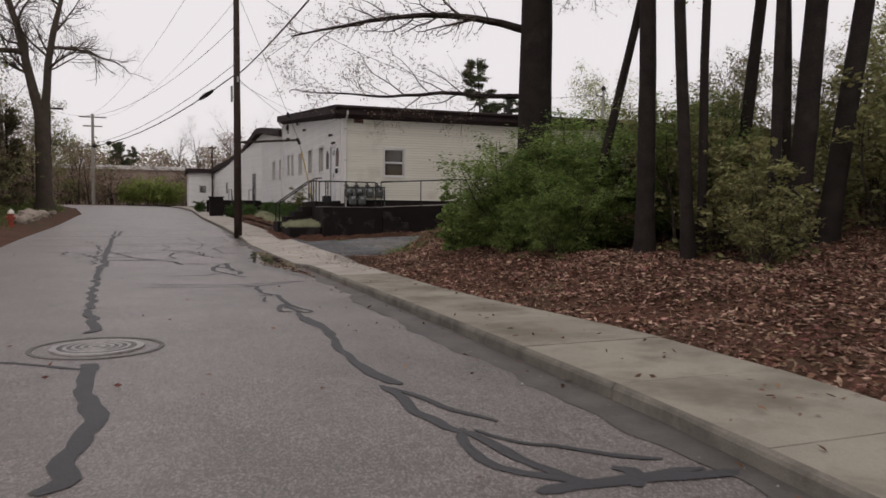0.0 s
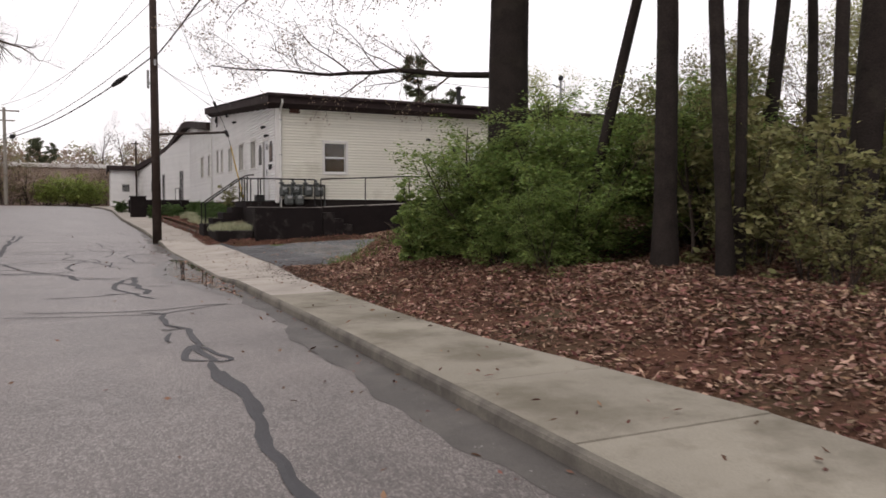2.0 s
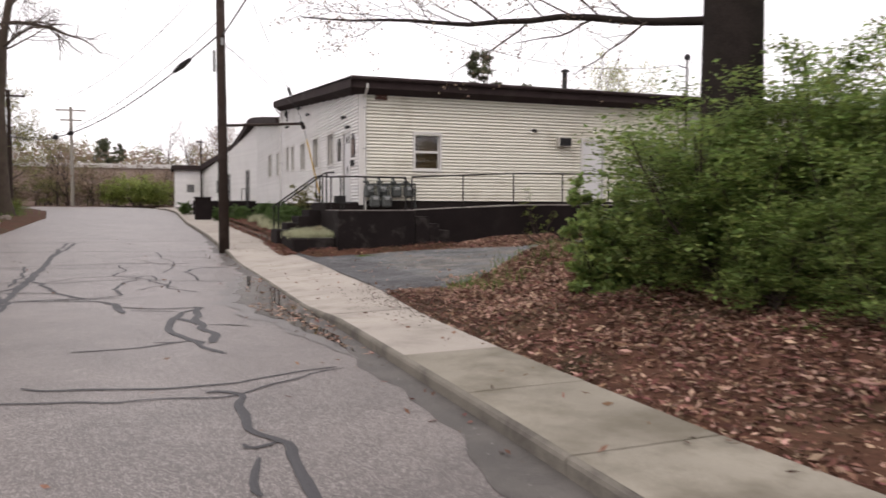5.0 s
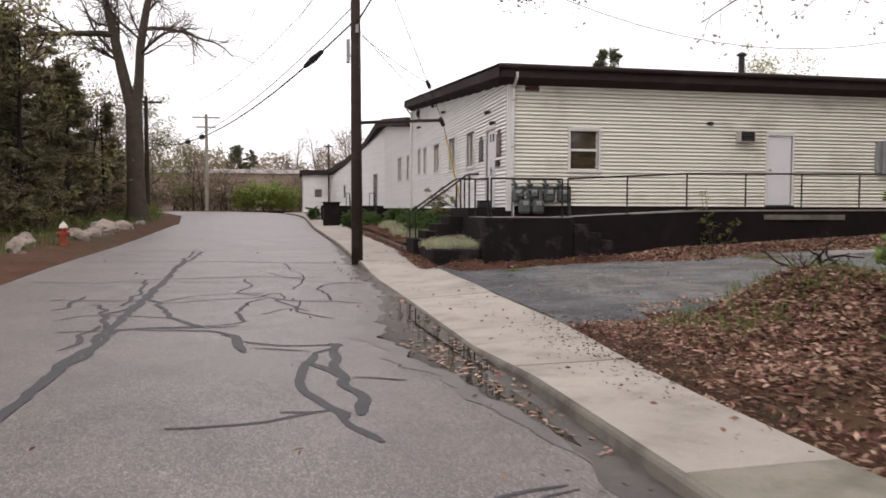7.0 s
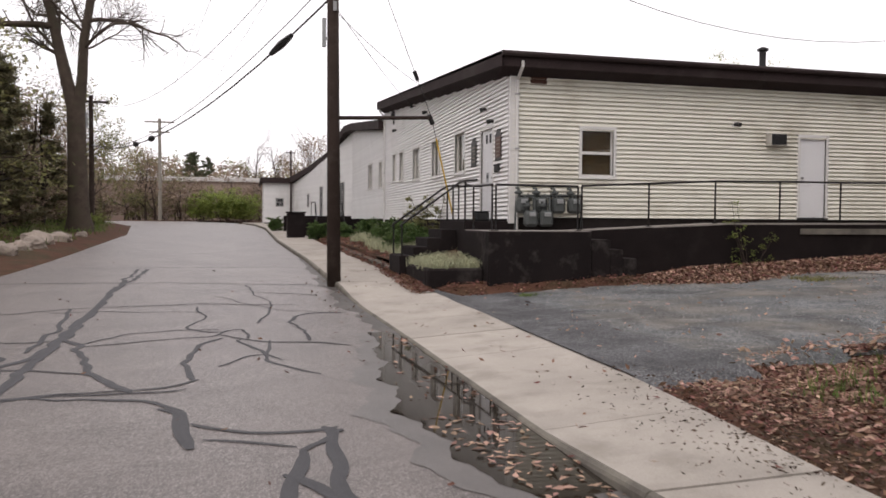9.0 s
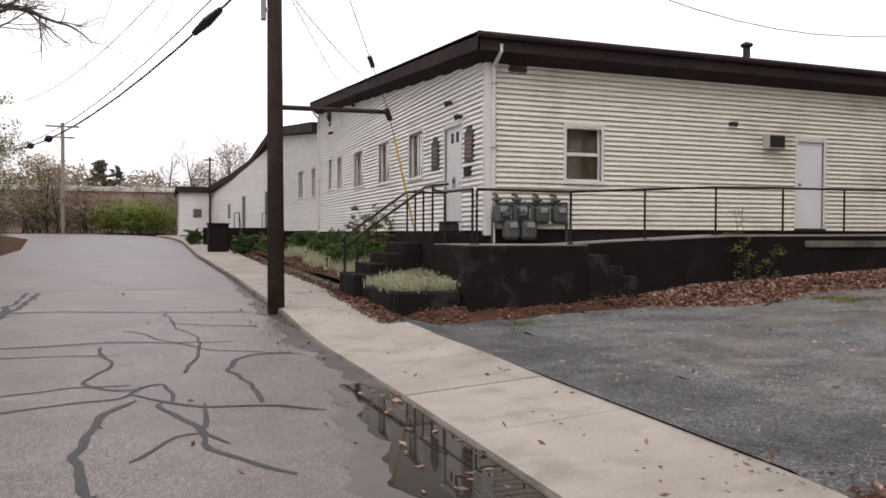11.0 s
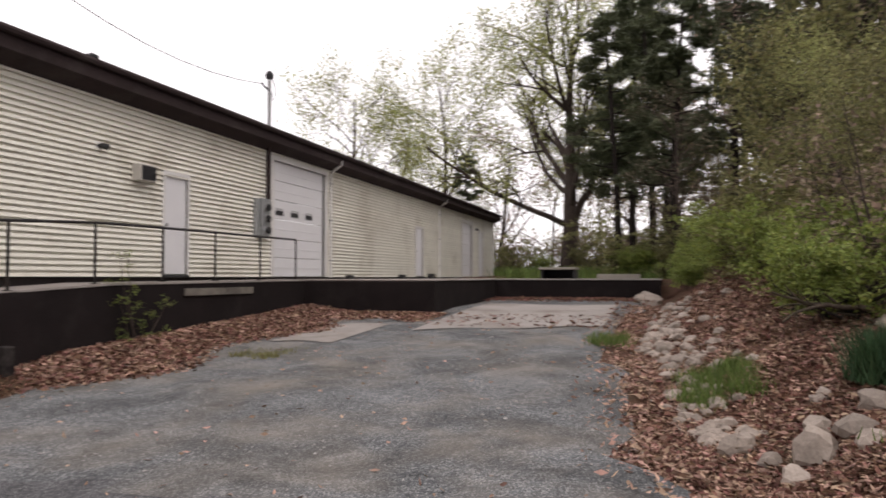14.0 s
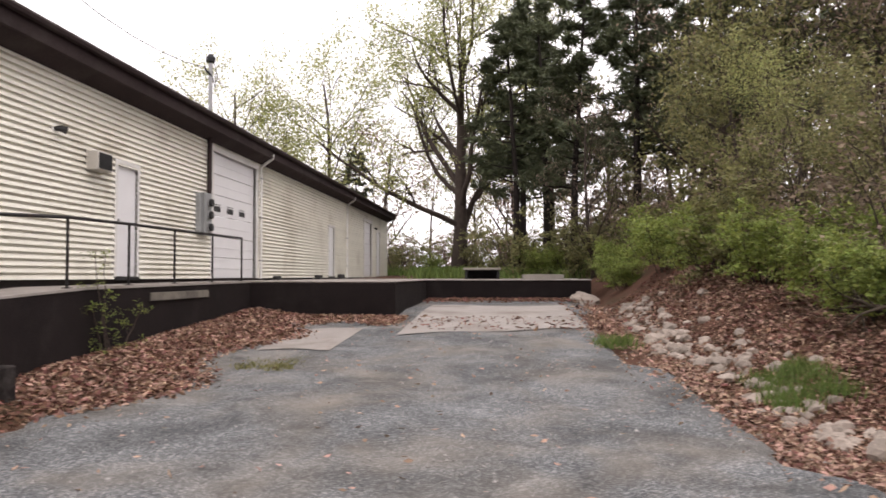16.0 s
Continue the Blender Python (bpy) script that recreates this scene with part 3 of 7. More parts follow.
WING = lambda s, d, z: tuple(A0 + AD * s + AN * d + Vector((0, 0, z)))


def wing_top(s):
    return np.interp(s, (0, 5.5, 9, 12, 14.3), (6.9, 5.75, 5.2, 4.85, 4.6))


def skew_wall(name, m, s_end, z0, top, label):
    core = Mesh()
    n = 10
    for i in range(n):
        a, b = s_end * i / n, s_end * (i + 1) / n
        core.add([m(a, 0, z0), m(b, 0, z0), m(b, -0.2, z0), m(a, -0.2, z0), m(a, 0, top(a)), m(b, 0, top(b)), m(b, -0.2, top(b)), m(a, -0.2, top(a))],
                 [(0, 1, 5, 4), (1, 2, 6, 5), (2, 3, 7, 6), (3, 0, 4, 7), (4, 5, 6, 7), (3, 2, 1, 0)])
    wall = single(name, core, "core", label, "wall", "structure")
    z = z0
    while z < top(0):
        ok = [s for s in np.linspace(0, s_end, 61) if top(s) > z + 0.03]
        a, b = 0.0, float(max(ok)) if ok else 0.0
        if b > 0.1:
            hi = z + COURSE
            bd = Mesh()
            lap(bd, m, a, b, z, hi)
            part("siding_board", bd, "siding" if name == "wall_side" else "siding_skylit", wall)
        z += COURSE
    return wall


skew_wall("wall_wing", WING, 14.28, 1.45, wing_top, "white clad lower wing towards the bend")
END = lambda s, d, z: (-2.8 - s, 43.0 - d, z)
skew_wall("wall_wing_end", END, 2.2, 1.45, lambda s: 4.55, "white clad end face of the low wing")
END2 = lambda s, d, z: (-5.0 - d, 43.0 + s, z)
skew_wall("wall_wing_street", END2, 9.0, 1.45, lambda s: 4.55, "white clad street face of the low wing")
# rear walls close the building
single("wall_rear", Mesh().box(38.8, 0.2, 0.9, 39.0, 52, 4.9), "core", "plain rear wall", "wall", "structure")
single("wall_north", Mesh().box(-4.8, 51.8, 0.9, 38.8, 52, 4.5), "core", "plain north wall", "wall", "structure")
single("room_floor", Mesh().box(0.2, 0.2, 1.5, 38.8, 51.8, 1.6), "room", "dim interior floor", "floor", "structure")

# roofs
rf = Mesh()
R0, R1 = -0.38, -0.42
rf.add([(R0, R1, 5.42), (39.4, R1, 5.42), (39.4, 17.4, 6.92), (R0, 17.4, 6.92), (R0, R1, 5.34), (39.4, R1, 5.34), (39.4, 17.4, 6.84), (R0, 17.4, 6.84)],
       [(0, 1, 2, 3), (7, 6, 5, 4), (0, 3, 7, 4), (1, 0, 4, 5), (2, 1, 5, 6), (3, 2, 6, 7)])
rf.add([(-0.3, 17.4, 6.15), (39.4, 17.4, 6.15), (39.4, 27.6, 7.25), (-0.3, 27.6, 7.25), (39.4, 31, 7.2), (-0.5, 29.5, 7.3), (-1.1, 34.5, 6.1), (-1.9, 38, 5.5), (-3.1, 43, 4.9), (39.4, 43, 4.9), (39.4, 34.5, 6.1)],
       [(0, 1, 2, 3), (3, 2, 4, 5), (5, 4, 10, 6), (6, 10, 9, 8, 7)])
rf.box(-5.2, 42.8, 4.72, 39.4, 52.2, 4.86)
roof = single("roof", rf, "roof", "low pitched dark felt roof", "roof", "structure")
fa = Mesh()
# side eave: gutter board and soffit
fa.box(-0.36, -0.42, 5.08, 39.4, -0.36, 5.40, 0.008)
part("fascia", fa, "fascia", roof)
part("soffit", Mesh().add([(-0.33, -0.36, 5.10), (39.4, -0.36, 5.10), (39.4, -0.01, 4.93), (-0.33, -0.01, 4.93), (-0.33, -0.36, 5.13), (39.4, -0.36, 5.13), (39.4, -0.01, 4.97), (-0.33, -0.01, 4.97)],
                          [(0, 1, 2, 3), (7, 6, 5, 4), (0, 3, 7, 4), (1, 0, 4, 5), (2, 1, 5, 6), (3, 2, 6, 7)]), "fascia", roof)
part("gutter", Mesh().tube([(-0.38, -0.47, 5.36), (39.4, -0.47, 5.36)], 0.065, 8), "fascia", roof)
fr = Mesh()
fr.add([(-0.38, -0.42, 5.08), (-0.38, 17.4, 6.58), (-0.38, 17.4, 6.90), (-0.38, -0.42, 5.40), (-0.32, -0.42, 5.08), (-0.32, 17.4, 6.58), (-0.32, 17.4, 6.90), (-0.32, -0.42, 5.40)],
       [(0, 1, 2, 3), (7, 6, 5, 4), (0, 3, 7, 4), (1, 0, 4, 5), (2, 1, 5, 6), (3, 2, 6, 7)])
part("rake_board", fr, "fascia", roof)
fr2 = Mesh()
fr2.add([(-0.32, -0.42, 5.10), (-0.32, 17.4, 6.60), (-0.01, 17.4, 6.43), (-0.01, 0, 4.96), (-0.32, -0.42, 5.14), (-0.32, 17.4, 6.64), (-0.01, 17.4, 6.47), (-0.01, 0, 5.0)],
        [(0, 1, 2, 3), (7, 6, 5, 4), (0, 3, 7, 4), (1, 0, 4, 5), (2, 1, 5, 6), (3, 2, 6, 7)])
part("rake_soffit", fr2, "fascia", roof)
for pts in ([(-0.3, 17.45, 6.0), (-0.3, 27.6, 7.1), (-0.5, 29.5, 7.15), (-1.1, 34.5, 5.95), (-1.9, 38, 5.35), (-3.1, 42.8, 4.75)],):
    for a, b in zip(pts, pts[1:]):
        q = Mesh().add([(a[0], a[1], a[2] - 0.25), (b[0], b[1], b[2] - 0.25), (b[0], b[1], b[2] + 0.13), (a[0], a[1], a[2] + 0.13),
                        (a[0] + 0.3, a[1], a[2] - 0.3), (b[0] + 0.3, b[1], b[2] - 0.3), (b[0] + 0.3, b[1], b[2] + 0.1), (a[0] + 0.3, a[1], a[2] + 0.1)],
                       [(0, 1, 2, 3), (7, 6, 5, 4), (0, 3, 7, 4), (1, 0, 4, 5), (2, 1, 5, 6), (3, 2, 6, 7)])
        part("rake_board", q, "fascia", roof)
part("fascia", Mesh().box(-5.25, 42.7, 4.45, -2.8, 42.8, 4.84, 0.01), "fascia", roof)
part("fascia", Mesh().box(-5.3, 42.7, 4.45, -5.2, 52, 4.84, 0.01), "fascia", roof)
part("gable_cheek", Mesh().add([(-0.03, 17.32, 5.8), (-0.03, 17.4, 5.8), (-0.03, 17.4, 6.9), (-0.03, 17.32, 6.9), (0.2, 17.32, 5.8), (0.2, 17.4, 5.8), (0.2, 17.4, 6.9), (0.2, 17.32, 6.9)],
                               [(0, 1, 2, 3), (7, 6, 5, 4), (0, 3, 7, 4), (1, 0, 4, 5), (2, 1, 5, 6), (3, 2, 6, 7)]), "siding", roof)

# foundations
single("foundation_side", Mesh().box(-0.0, 0.01, 0.0, 39.0, 0.25, 1.739), "base", "dark foundation under the side wall", "foundation", "structure")
single("foundation_front", Mesh().box(0.01, 0.26, 0.0, 0.25, 29.0, 1.699), "base", "dark foundation under the street wall", "foundation", "structure")
fw = Mesh()
fw.add([WING(0, -0.02, 0.8), WING(14.2, -0.02, 0.8), WING(14.2, -0.02, 1.449), WING(0, -0.02, 1.449), WING(0, -0.22, 0.8), WING(14.2, -0.22, 0.8), WING(14.2, -0.22, 1.449), WING(0, -0.22, 1.449)],
       [(0, 1, 2, 3), (7, 6, 5, 4), (0, 3, 7, 4), (1, 0, 4, 5), (2, 1, 5, 6), (3, 2, 6, 7)])
fw.box(-4.98, 43.02, 0.8, -2.8, 43.2, 1.449)
single("foundation_wing", fw, "base", "dark foundation under the low wing", "foundation", "structure")

# corner posts and downspouts
cp = Mesh().box(-0.052, -0.052, 1.6, 0.09, 0.09, 4.95, 0.008)
single("corner_post", cp, "trim", "white vertical corner trim", "trim", "structure")
single("corner_post", Mesh().box(-0.055, 17.24, 1.7, 0.01, 17.36, 6.4, 0.006), "trim", "white vertical joint trim", "trim", "structure")


def downspout(x, y, z0, z1, fx=0.0, fy=-0.3):
    d = thing("downspout", "white metal downspout with an offset elbow", "downspout", "downspouts")
    part("pipe", Mesh().tube([(x, y, z0), (x, y, z1 - 0.35), (x, y, z1 - 0.25), (x + fx, y + fy, z1 - 0.02), (x + fx, y + fy, z1 + 0.1)], 0.042, 8), "trim", d)
    for z in (z0 + 0.5, (z0 + z1) / 2, z1 - 0.6):
        part("strap", Mesh().box(x - 0.05, y - 0.048, z, x + 0.05, y + 0.05, z + 0.03), "galv", d)


downspout(0.12, -0.075, 1.46, 5.12, 0.0, -0.33)
downspout(15.62, -0.07, 1.72, 5.12, 0.0, -0.33)
downspout(27.4, -0.07, 1.72, 5.12, 0.0, -0.33)
downspout(-0.08, 17.15, 1.0, 6.5, -0.2, 0.0)

sash_window(SIDE, *side_holes[0], label="white double hung window with brown blinds")
for h in front_holes[:5]:
    sash_window(FRONT, *h, style="slide", label="white framed sliding window with dark panes")
for h in mid_holes:
    sash_window(FRONT, *h, style="slide", label="white framed sliding window with dark panes")
panel_door("side_door", SIDE, 7.66, 8.42, 1.78, 3.80, "plain white steel side door, closed")
panel_door("side_door", SIDE, 24.05, 24.95, 1.78, 3.74, "plain white steel dock door, closed")
panel_door("front_door", FRONT, 1.25, 2.25, 1.70, 3.95, "white panelled front door with two small lights, closed", 2, 2)
panel_door("side_door", SIDE, 35.2, 36.2, 1.78, 4.2, "plain white door at the far end of the dock, closed")


def sectional_door(s0, s1, z0, z1, label, rows, lights):
    g = thing("garage_door", label, "garage door", kind="structure")
    for a, b, c, e in ((s0 - 0.16, s0, z0, z1 + 0.14), (s1, s1 + 0.16, z0, z1 + 0.14), (s0, s1, z1, z1 + 0.14)):
        part("door_frame", wall_box(Mesh(), SIDE, a, b, -0.1, 0.058, c, e, 0.006), "trim", g)
    h = (z1 - z0) / rows
    for i in range(rows):
        p = part("door_section", wall_box(Mesh(), SIDE, s0 + 0.005, s1 - 0.005, -0.075, -0.03, z0 + i * h + 0.006, z0 + (i + 1) * h - 0.006, 0.008), "door", g)
        part("section_rib", wall_box(Mesh(), SIDE, s0 + 0.02, s1 - 0.02, -0.03, -0.021, z0 + i * h + h * 0.46, z0 + i * h + h * 0.52, 0.003), "door", p)
        if lights and i == rows // 2:
            for k in range(3):
                a = s0 + (s1 - s0) * (0.07 + 0.28 * k)
                part("door_light", wall_box(Mesh(), SIDE, a, a + 0.42, -0.031, -0.022, z0 + i * h + 0.1, z0 + i * h + 0.28), "dark", p)
    return g


sectional_door(12.15, 15.25, 1.74, 4.76, "white sectional overhead dock door with three small lights, closed", 6, True)
sectional_door(31.6, 33.6, 1.78, 4.5, "white overhead door at the far end of the dock, closed", 5, False)

# things on the side wall
vent = thing("wall_vent", "brown louvred vent under the eave", "vent")
part("frame", wall_box(Mesh(), SIDE, 0.44, 0.84, 0.02, 0.05, 4.78, 4.97, 0.004), "vent_brown", vent)
for i in range(4):
    part("slat", wall_box(Mesh(), SIDE, 0.47, 0.81, 0.05, 0.06, 4.80 + i * 0.042, 4.82 + i * 0.042), "vent_brown", vent)


def wall_lamp(m, s, z, label):
    w = thing("wall_lamp", label, "lamp", "wall lamps")
    part("back_plate", wall_box(Mesh(), m, s - 0.07, s + 0.07, 0.02, 0.045, z - 0.07, z + 0.07, 0.006), "trim", w)
    part("head", Mesh().tube([m(s, 0.035, z), m(s + 0.03, 0.12, z), m(s + 0.06, 0.2, z - 0.03)], [0.035, 0.05, 0.06], 10), "dark", w)


wall_lamp(SIDE, 5.75, 4.06, "small dark floodlight on the side wall")
wall_lamp(SIDE, 34.4, 4.3, "small dark floodlight above the far dock")
wall_lamp(FRONT, 1.8, 4.45, "small dark floodlight above the front door")
wall_lamp(FRONT, 1.2, 4.08, "small dark lamp beside the front door")
wall_lamp(FRONT, 8.6, 5.3, "small dark lamp high on the street wall")
wall_lamp(FRONT, 14.4, 5.35, "small dark lamp high on the street wall")

ac = thing("air_conditioner", "beige through-wall air conditioner with a dark grille", "air conditioner")
part("casing", wall_box(Mesh(), SIDE, 6.65, 7.12, 0.015, 0.24, 3.55, 3.87, 0.012), "ac", ac)
part("grille", wall_box(Mesh(), SIDE, 6.68, 7.09, 0.24, 0.25, 3.58, 3.84), "dark", ac)
for i in range(6):
    part("fin", wall_box(Mesh(), SIDE, 6.69, 7.08, 0.25, 0.258, 3.605 + i * 0.037, 3.615 + i * 0.037), "dark", ac)
part("side_louvre", Mesh().box(7.12, -0.22, 3.6, 7.128, -0.06, 3.82), "dark", ac)

panel = thing("electric_meter_panel", "grey electric meter enclosure with three dials", "electric meter")
part("enclosure", wall_box(Mesh(), SIDE, 11.28, 11.68, 0.02, 0.2, 2.72, 3.68, 0.012), "grey_box", panel)
part("side_trough", wall_box(Mesh(), SIDE, 11.12, 11.26, 0.02, 0.14, 2.75, 3.66, 0.01), "grey_box", panel)
for z in (2.9, 3.18, 3.46):
    part("meter_dial", Mesh().tube([(11.5, -0.2, z), (11.5, -0.29, z)], 0.085, 14), "dark", panel)
    part("meter_ring", Mesh().tube([(11.5, -0.2, z), (11.5, -0.225, z)], 0.105, 14), "galv", panel)
mast = thing("service_mast", "grey conduit service mast rising through the eave", "mast")
part("conduit", Mesh().tube([(11.72, -0.12, 5.4), (11.72, -0.12, 6.75)], 0.05, 10), "galv", mast)
part("lower_conduit", Mesh().tube([(11.72, -0.12, 3.0), (11.72, -0.12, 5.4)], 0.055, 10), "fascia", mast, "brown painted conduit")
part("weatherhead", Mesh().lathe([(0.05, 0), (0.1, 0.03), (0.11, 0.12), (0.06, 0.2), (0.02, 0.22)], (11.72, -0.12, 6.73)), "dark", mast)
part("wire_bracket", Mesh().tube([(11.72, -0.12, 6.45), (11.42, -0.12, 6.5), (11.36, -0.12, 6.56)], 0.025, 6), "dark", mast)
part("drip_loop", Mesh().tube([(11.76, -0.16, 6.8), (11.86, -0.2, 6.6), (11.86, -0.2, 6.35), (11.8, -0.18, 6.2), (11.76, -0.16, 6.4), (11.5, -0.14, 6.5)], 0.012, 5), "wire", mast)
chim = thing("flue_pipe", "dark roof flue pipe with a rain cap", "flue")
part("pipe", Mesh().tube([(8.15, 2.2, 5.5), (8.15, 2.2, 6.45)], 0.09, 12), "dark", chim)
part("cap", Mesh().lathe([(0.09, 0), (0.15, 0.03), (0.15, 0.08), (0.03, 0.14)], (8.15, 2.2, 6.44)), "dark", chim)
for x, y, w, h in ((24.2, 1.5, 0.7, 0.4), (30.5, 1.2, 0.5, 0.3)):
    t = thing("roof_vent", "dark squat roof ventilator near the eave", "roof vent", "roof vents")
    z = 5.42 + 0.0842 * (y + 0.4)
    part("curb", Mesh().box(x - w / 2, y - w / 2, z - 0.05, x + w / 2, y + w / 2, z + h * 0.5, 0.02), "fascia", t)
    part("hood", Mesh().lathe([(w * 0.42, 0), (w * 0.62, 0.02), (w * 0.6, h * 0.35), (w * 0.2, h * 0.6)], (x, y, z + h * 0.5), 12), "fascia", t)

# signs beside the front door
for s0, s1, z0, z1, mt, lab in ((0.55, 1.02, 3.1, 3.72, "sign_red", "dark arched wall sign with a brown red panel"), (2.62, 3.12, 3.08, 3.72, "sign", "dark arched wall sign with faded lettering")):
    sg = thing("wall_sign", lab, "sign", "signs by the door")
    ol = [(s0, z0), (s1, z0), (s1, z1), (s1 - 0.09, z1 + 0.03), ((s0 + s1) / 2 + 0.1, z1 + 0.12), ((s0 + s1) / 2 - 0.1, z1 + 0.12), (s0 + 0.09, z1 + 0.03), (s0, z1)]
    n = len(ol)
    part("board", Mesh().add([FRONT(s, 0.025, z) for s, z in ol] + [FRONT(s, 0.06, z) for s, z in ol],
                             [tuple(range(n)), tuple(range(2 * n - 1, n - 1, -1))] + [(i, (i + 1) % n, n + (i + 1) % n, n + i) for i in range(n)]), "sign", sg)
    part("panel", wall_box(Mesh(), FRONT, s0 + 0.04, s1 - 0.04, 0.06, 0.067, z0 + 0.06, z1 - 0.06, 0.002), mt, sg)
    for i in range(5):
        part("text_bar", wall_box(Mesh(), FRONT, s0 + 0.08 + 0.02 * (i % 2), s1 - 0.09 - 0.03 * (i % 3), 0.067, 0.07, z1 - 0.16 - i * 0.09, z1 - 0.13 - i * 0.09), "lettering", sg)
mb = thing("mailbox", "small dark wall mailbox under the sign", "mailbox")
part("body", wall_box(Mesh(), FRONT, 0.66, 0.95, 0.018, 0.11, 2.82, 2.98, 0.012), "dark", mb)
part("lid", wall_box(Mesh(), FRONT, 0.65, 0.96, 0.018, 0.125, 2.98, 3.0, 0.004), "dark", mb)
pn = thing("door_notice", "small grey notice plate on the front door", "notice")
part("plate", wall_box(Mesh(), FRONT, 1.66, 1.86, 0.001, 0.015, 2.62, 2.86, 0.003), "grey_box", pn)
part("text_bar", wall_box(Mesh(), FRONT, 1.69, 1.83, 0.015, 0.018, 2.72, 2.8), "dark", pn)
for s, z, r in ((14.95, 6.02, 0.2),):
    hn = thing("alarm_bell", "round dark alarm bell high on the street wall", "bell")
    part("dome", Mesh().tube([FRONT(s, 0.018, z), FRONT(s, 0.1, z), FRONT(s, 0.16, z)], [r, r * 0.9, r * 0.4], 16), "dark", hn)
    part("back_box", wall_box(Mesh(), FRONT, s - 0.08, s + 0.08, 0.018, 0.08, z - 0.36, z - r - 0.01, 0.01), "dark", hn)
for s, z in ((10.6, 5.78), (8.0, 5.95)):
    iw = thing("wire_insulator", "dark insulator and hook for the service wire", "insulator", "wall insulators")
    part("hook", Mesh().tube([FRONT(s, 0.015, z), FRONT(s, 0.12, z), FRONT(s, 0.18, z + 0.06)], 0.018, 6), "dark", iw)
    part("spool", Mesh().lathe([(0.05, 0), (0.06, 0.04), (0.03, 0.09), (0.06, 0.14), (0.05, 0.18)], (*FRONT(s, 0.18, 0)[:2], z - 0.06), 10), "dark", iw)

# ---- loading dock, ramp, landing ----
LZ = 1.45
DOCK = 1.68


def dock_wall(name, x0, y0, x1, y1, z0, z1, label):
    return single(name, Mesh().box(x0, y0, z0, x1, y1, z1, 0.02), "dock_worn" if name == "landing_wall" else "dock", label, "retaining wall", "structure")


dock_wall("landing_wall", -1.1, -1.9, 1.15, -0.02, 0.0, LZ - 0.016, "black painted concrete landing base with worn edges")
single("landing_slab", Mesh().box(-1.07, -1.87, LZ - 0.014, 1.15, -0.02, LZ, 0.005), "slab", "bare concrete landing slab", "landing", "structure")
rw = Mesh()
rw.add([(1.17, -1.0, 0), (5.0, -1.0, 0), (12.0, -1.0, 0), (12.0, -0.02, 0), (5, -0.02, 0), (1.17, -0.02, 0),
        (1.17, -1.0, LZ - 0.016), (5.0, -1.0, 1.624), (12.0, -1.0, 1.66), (12.0, -0.02, 1.66), (5, -0.02, 1.624), (1.17, -0.02, LZ - 0.016)],
       [(0, 1, 7, 6), (1, 2, 8, 7), (2, 3, 9, 8), (3, 4, 10, 9), (4, 5, 11, 10), (5, 0, 6, 11), (6, 7, 10, 11), (7, 8, 9, 10), (5, 4, 1, 0), (4, 3, 2, 1)])
single("ramp_wall", rw, "dock", "black painted ramp wall with peeling paint", "retaining wall", "structure")
rs = Mesh()
rs.add([(1.175, -0.98, LZ - 0.014), (5.0, -1.02, 1.60), (12.0, -1.02, 1.64), (12.0, -0.02, 1.64), (5, -0.02, 1.60), (1.175, -0.02, LZ - 0.014),
        (1.175, -0.98, LZ), (5.0, -1.02, 1.64), (12.0, -1.02, DOCK), (12.0, -0.02, DOCK), (5, -0.02, 1.64), (1.175, -0.02, LZ)],
       [(0, 1, 7, 6), (1, 2, 8, 7), (2, 3, 9, 8), (3, 4, 10, 9), (4, 5, 11, 10), (5, 0, 6, 11), (6, 7, 10, 11), (7, 8, 9, 10), (5, 4, 1, 0), (4, 3, 2, 1)])
single("ramp_slab", rs, "slab", "bare concrete ramp along the side wall", "ramp", "structure")
dock_wall("dock_wall", 12.004, -4.4, 19.0, -0.02, 0.3, DOCK - 0.042, "black painted loading dock wall")
dock_wall("dock_wall_far", 19.004, -9.6, 26, -0.02, 0.4, DOCK - 0.042, "black painted far dock wall")
single("dock_slab", Mesh().box(12.004, -4.43, DOCK - 0.04, 18.97, -0.02, DOCK, 0.015), "slab", "bare concrete loading dock slab", "dock", "structure")
single("dock_walkway", Mesh().box(26.054, -2.6, 1.3, 40, -0.02, DOCK, 0.015), "slab", "bare concrete walkway beyond the dock", "walkway", "structure")
single("dock_slab_far", Mesh().box(18.974, -9.63, DOCK - 0.04, 26.05, -0.02, DOCK, 0.015), "slab", "bare concrete far dock slab with litter", "dock", "structure")
for x0, x1, z1 in ((1.172, 1.6, 1.27), (1.604, 1.9, 1.06), (1.904, 2.22, 0.87)):
    st = single("side_step", Mesh().box(x0, -1.85, 0.0, x1, -1.04, z1, 0.015), "dock_worn", "black painted concrete step beside the landing", "step", group="side steps")
stoop = thing("front_stoop", "black painted concrete front steps with worn treads", "steps")
part("top_platform", Mesh().box(-1.08, 0.02, 0.2, -0.004, 2.45, 1.65, 0.015), "dock", stoop)
for i in range(4):
    part("step", Mesh().box(-1.12 - 0.33 * (i + 1), 0.72, 0.2, -1.084 - 0.33 * i, 2.1, 1.65 - 0.205 * (i + 1), 0.015), "dock", stoop)


def rail(name, label, posts, tops, extra=()):
    """Iron pipe rail: posts as (x, y, foot, head), tops as lists of points."""
    r = thing(name, label, "railing", "iron railings")
    for x, y, a, b in posts:
        p = part("post", Mesh().tube([(x, y, a - 0.02), (x, y, b)], 0.021, 8), "iron", r)
        part("foot_plate", Mesh().box(x - 0.05, y - 0.05, a, x + 0.05, y + 0.05, a + 0.012), "iron", p)
    for t in tops:
        part("handrail", Mesh().tube(t, 0.024, 8), "iron", r)
    return r


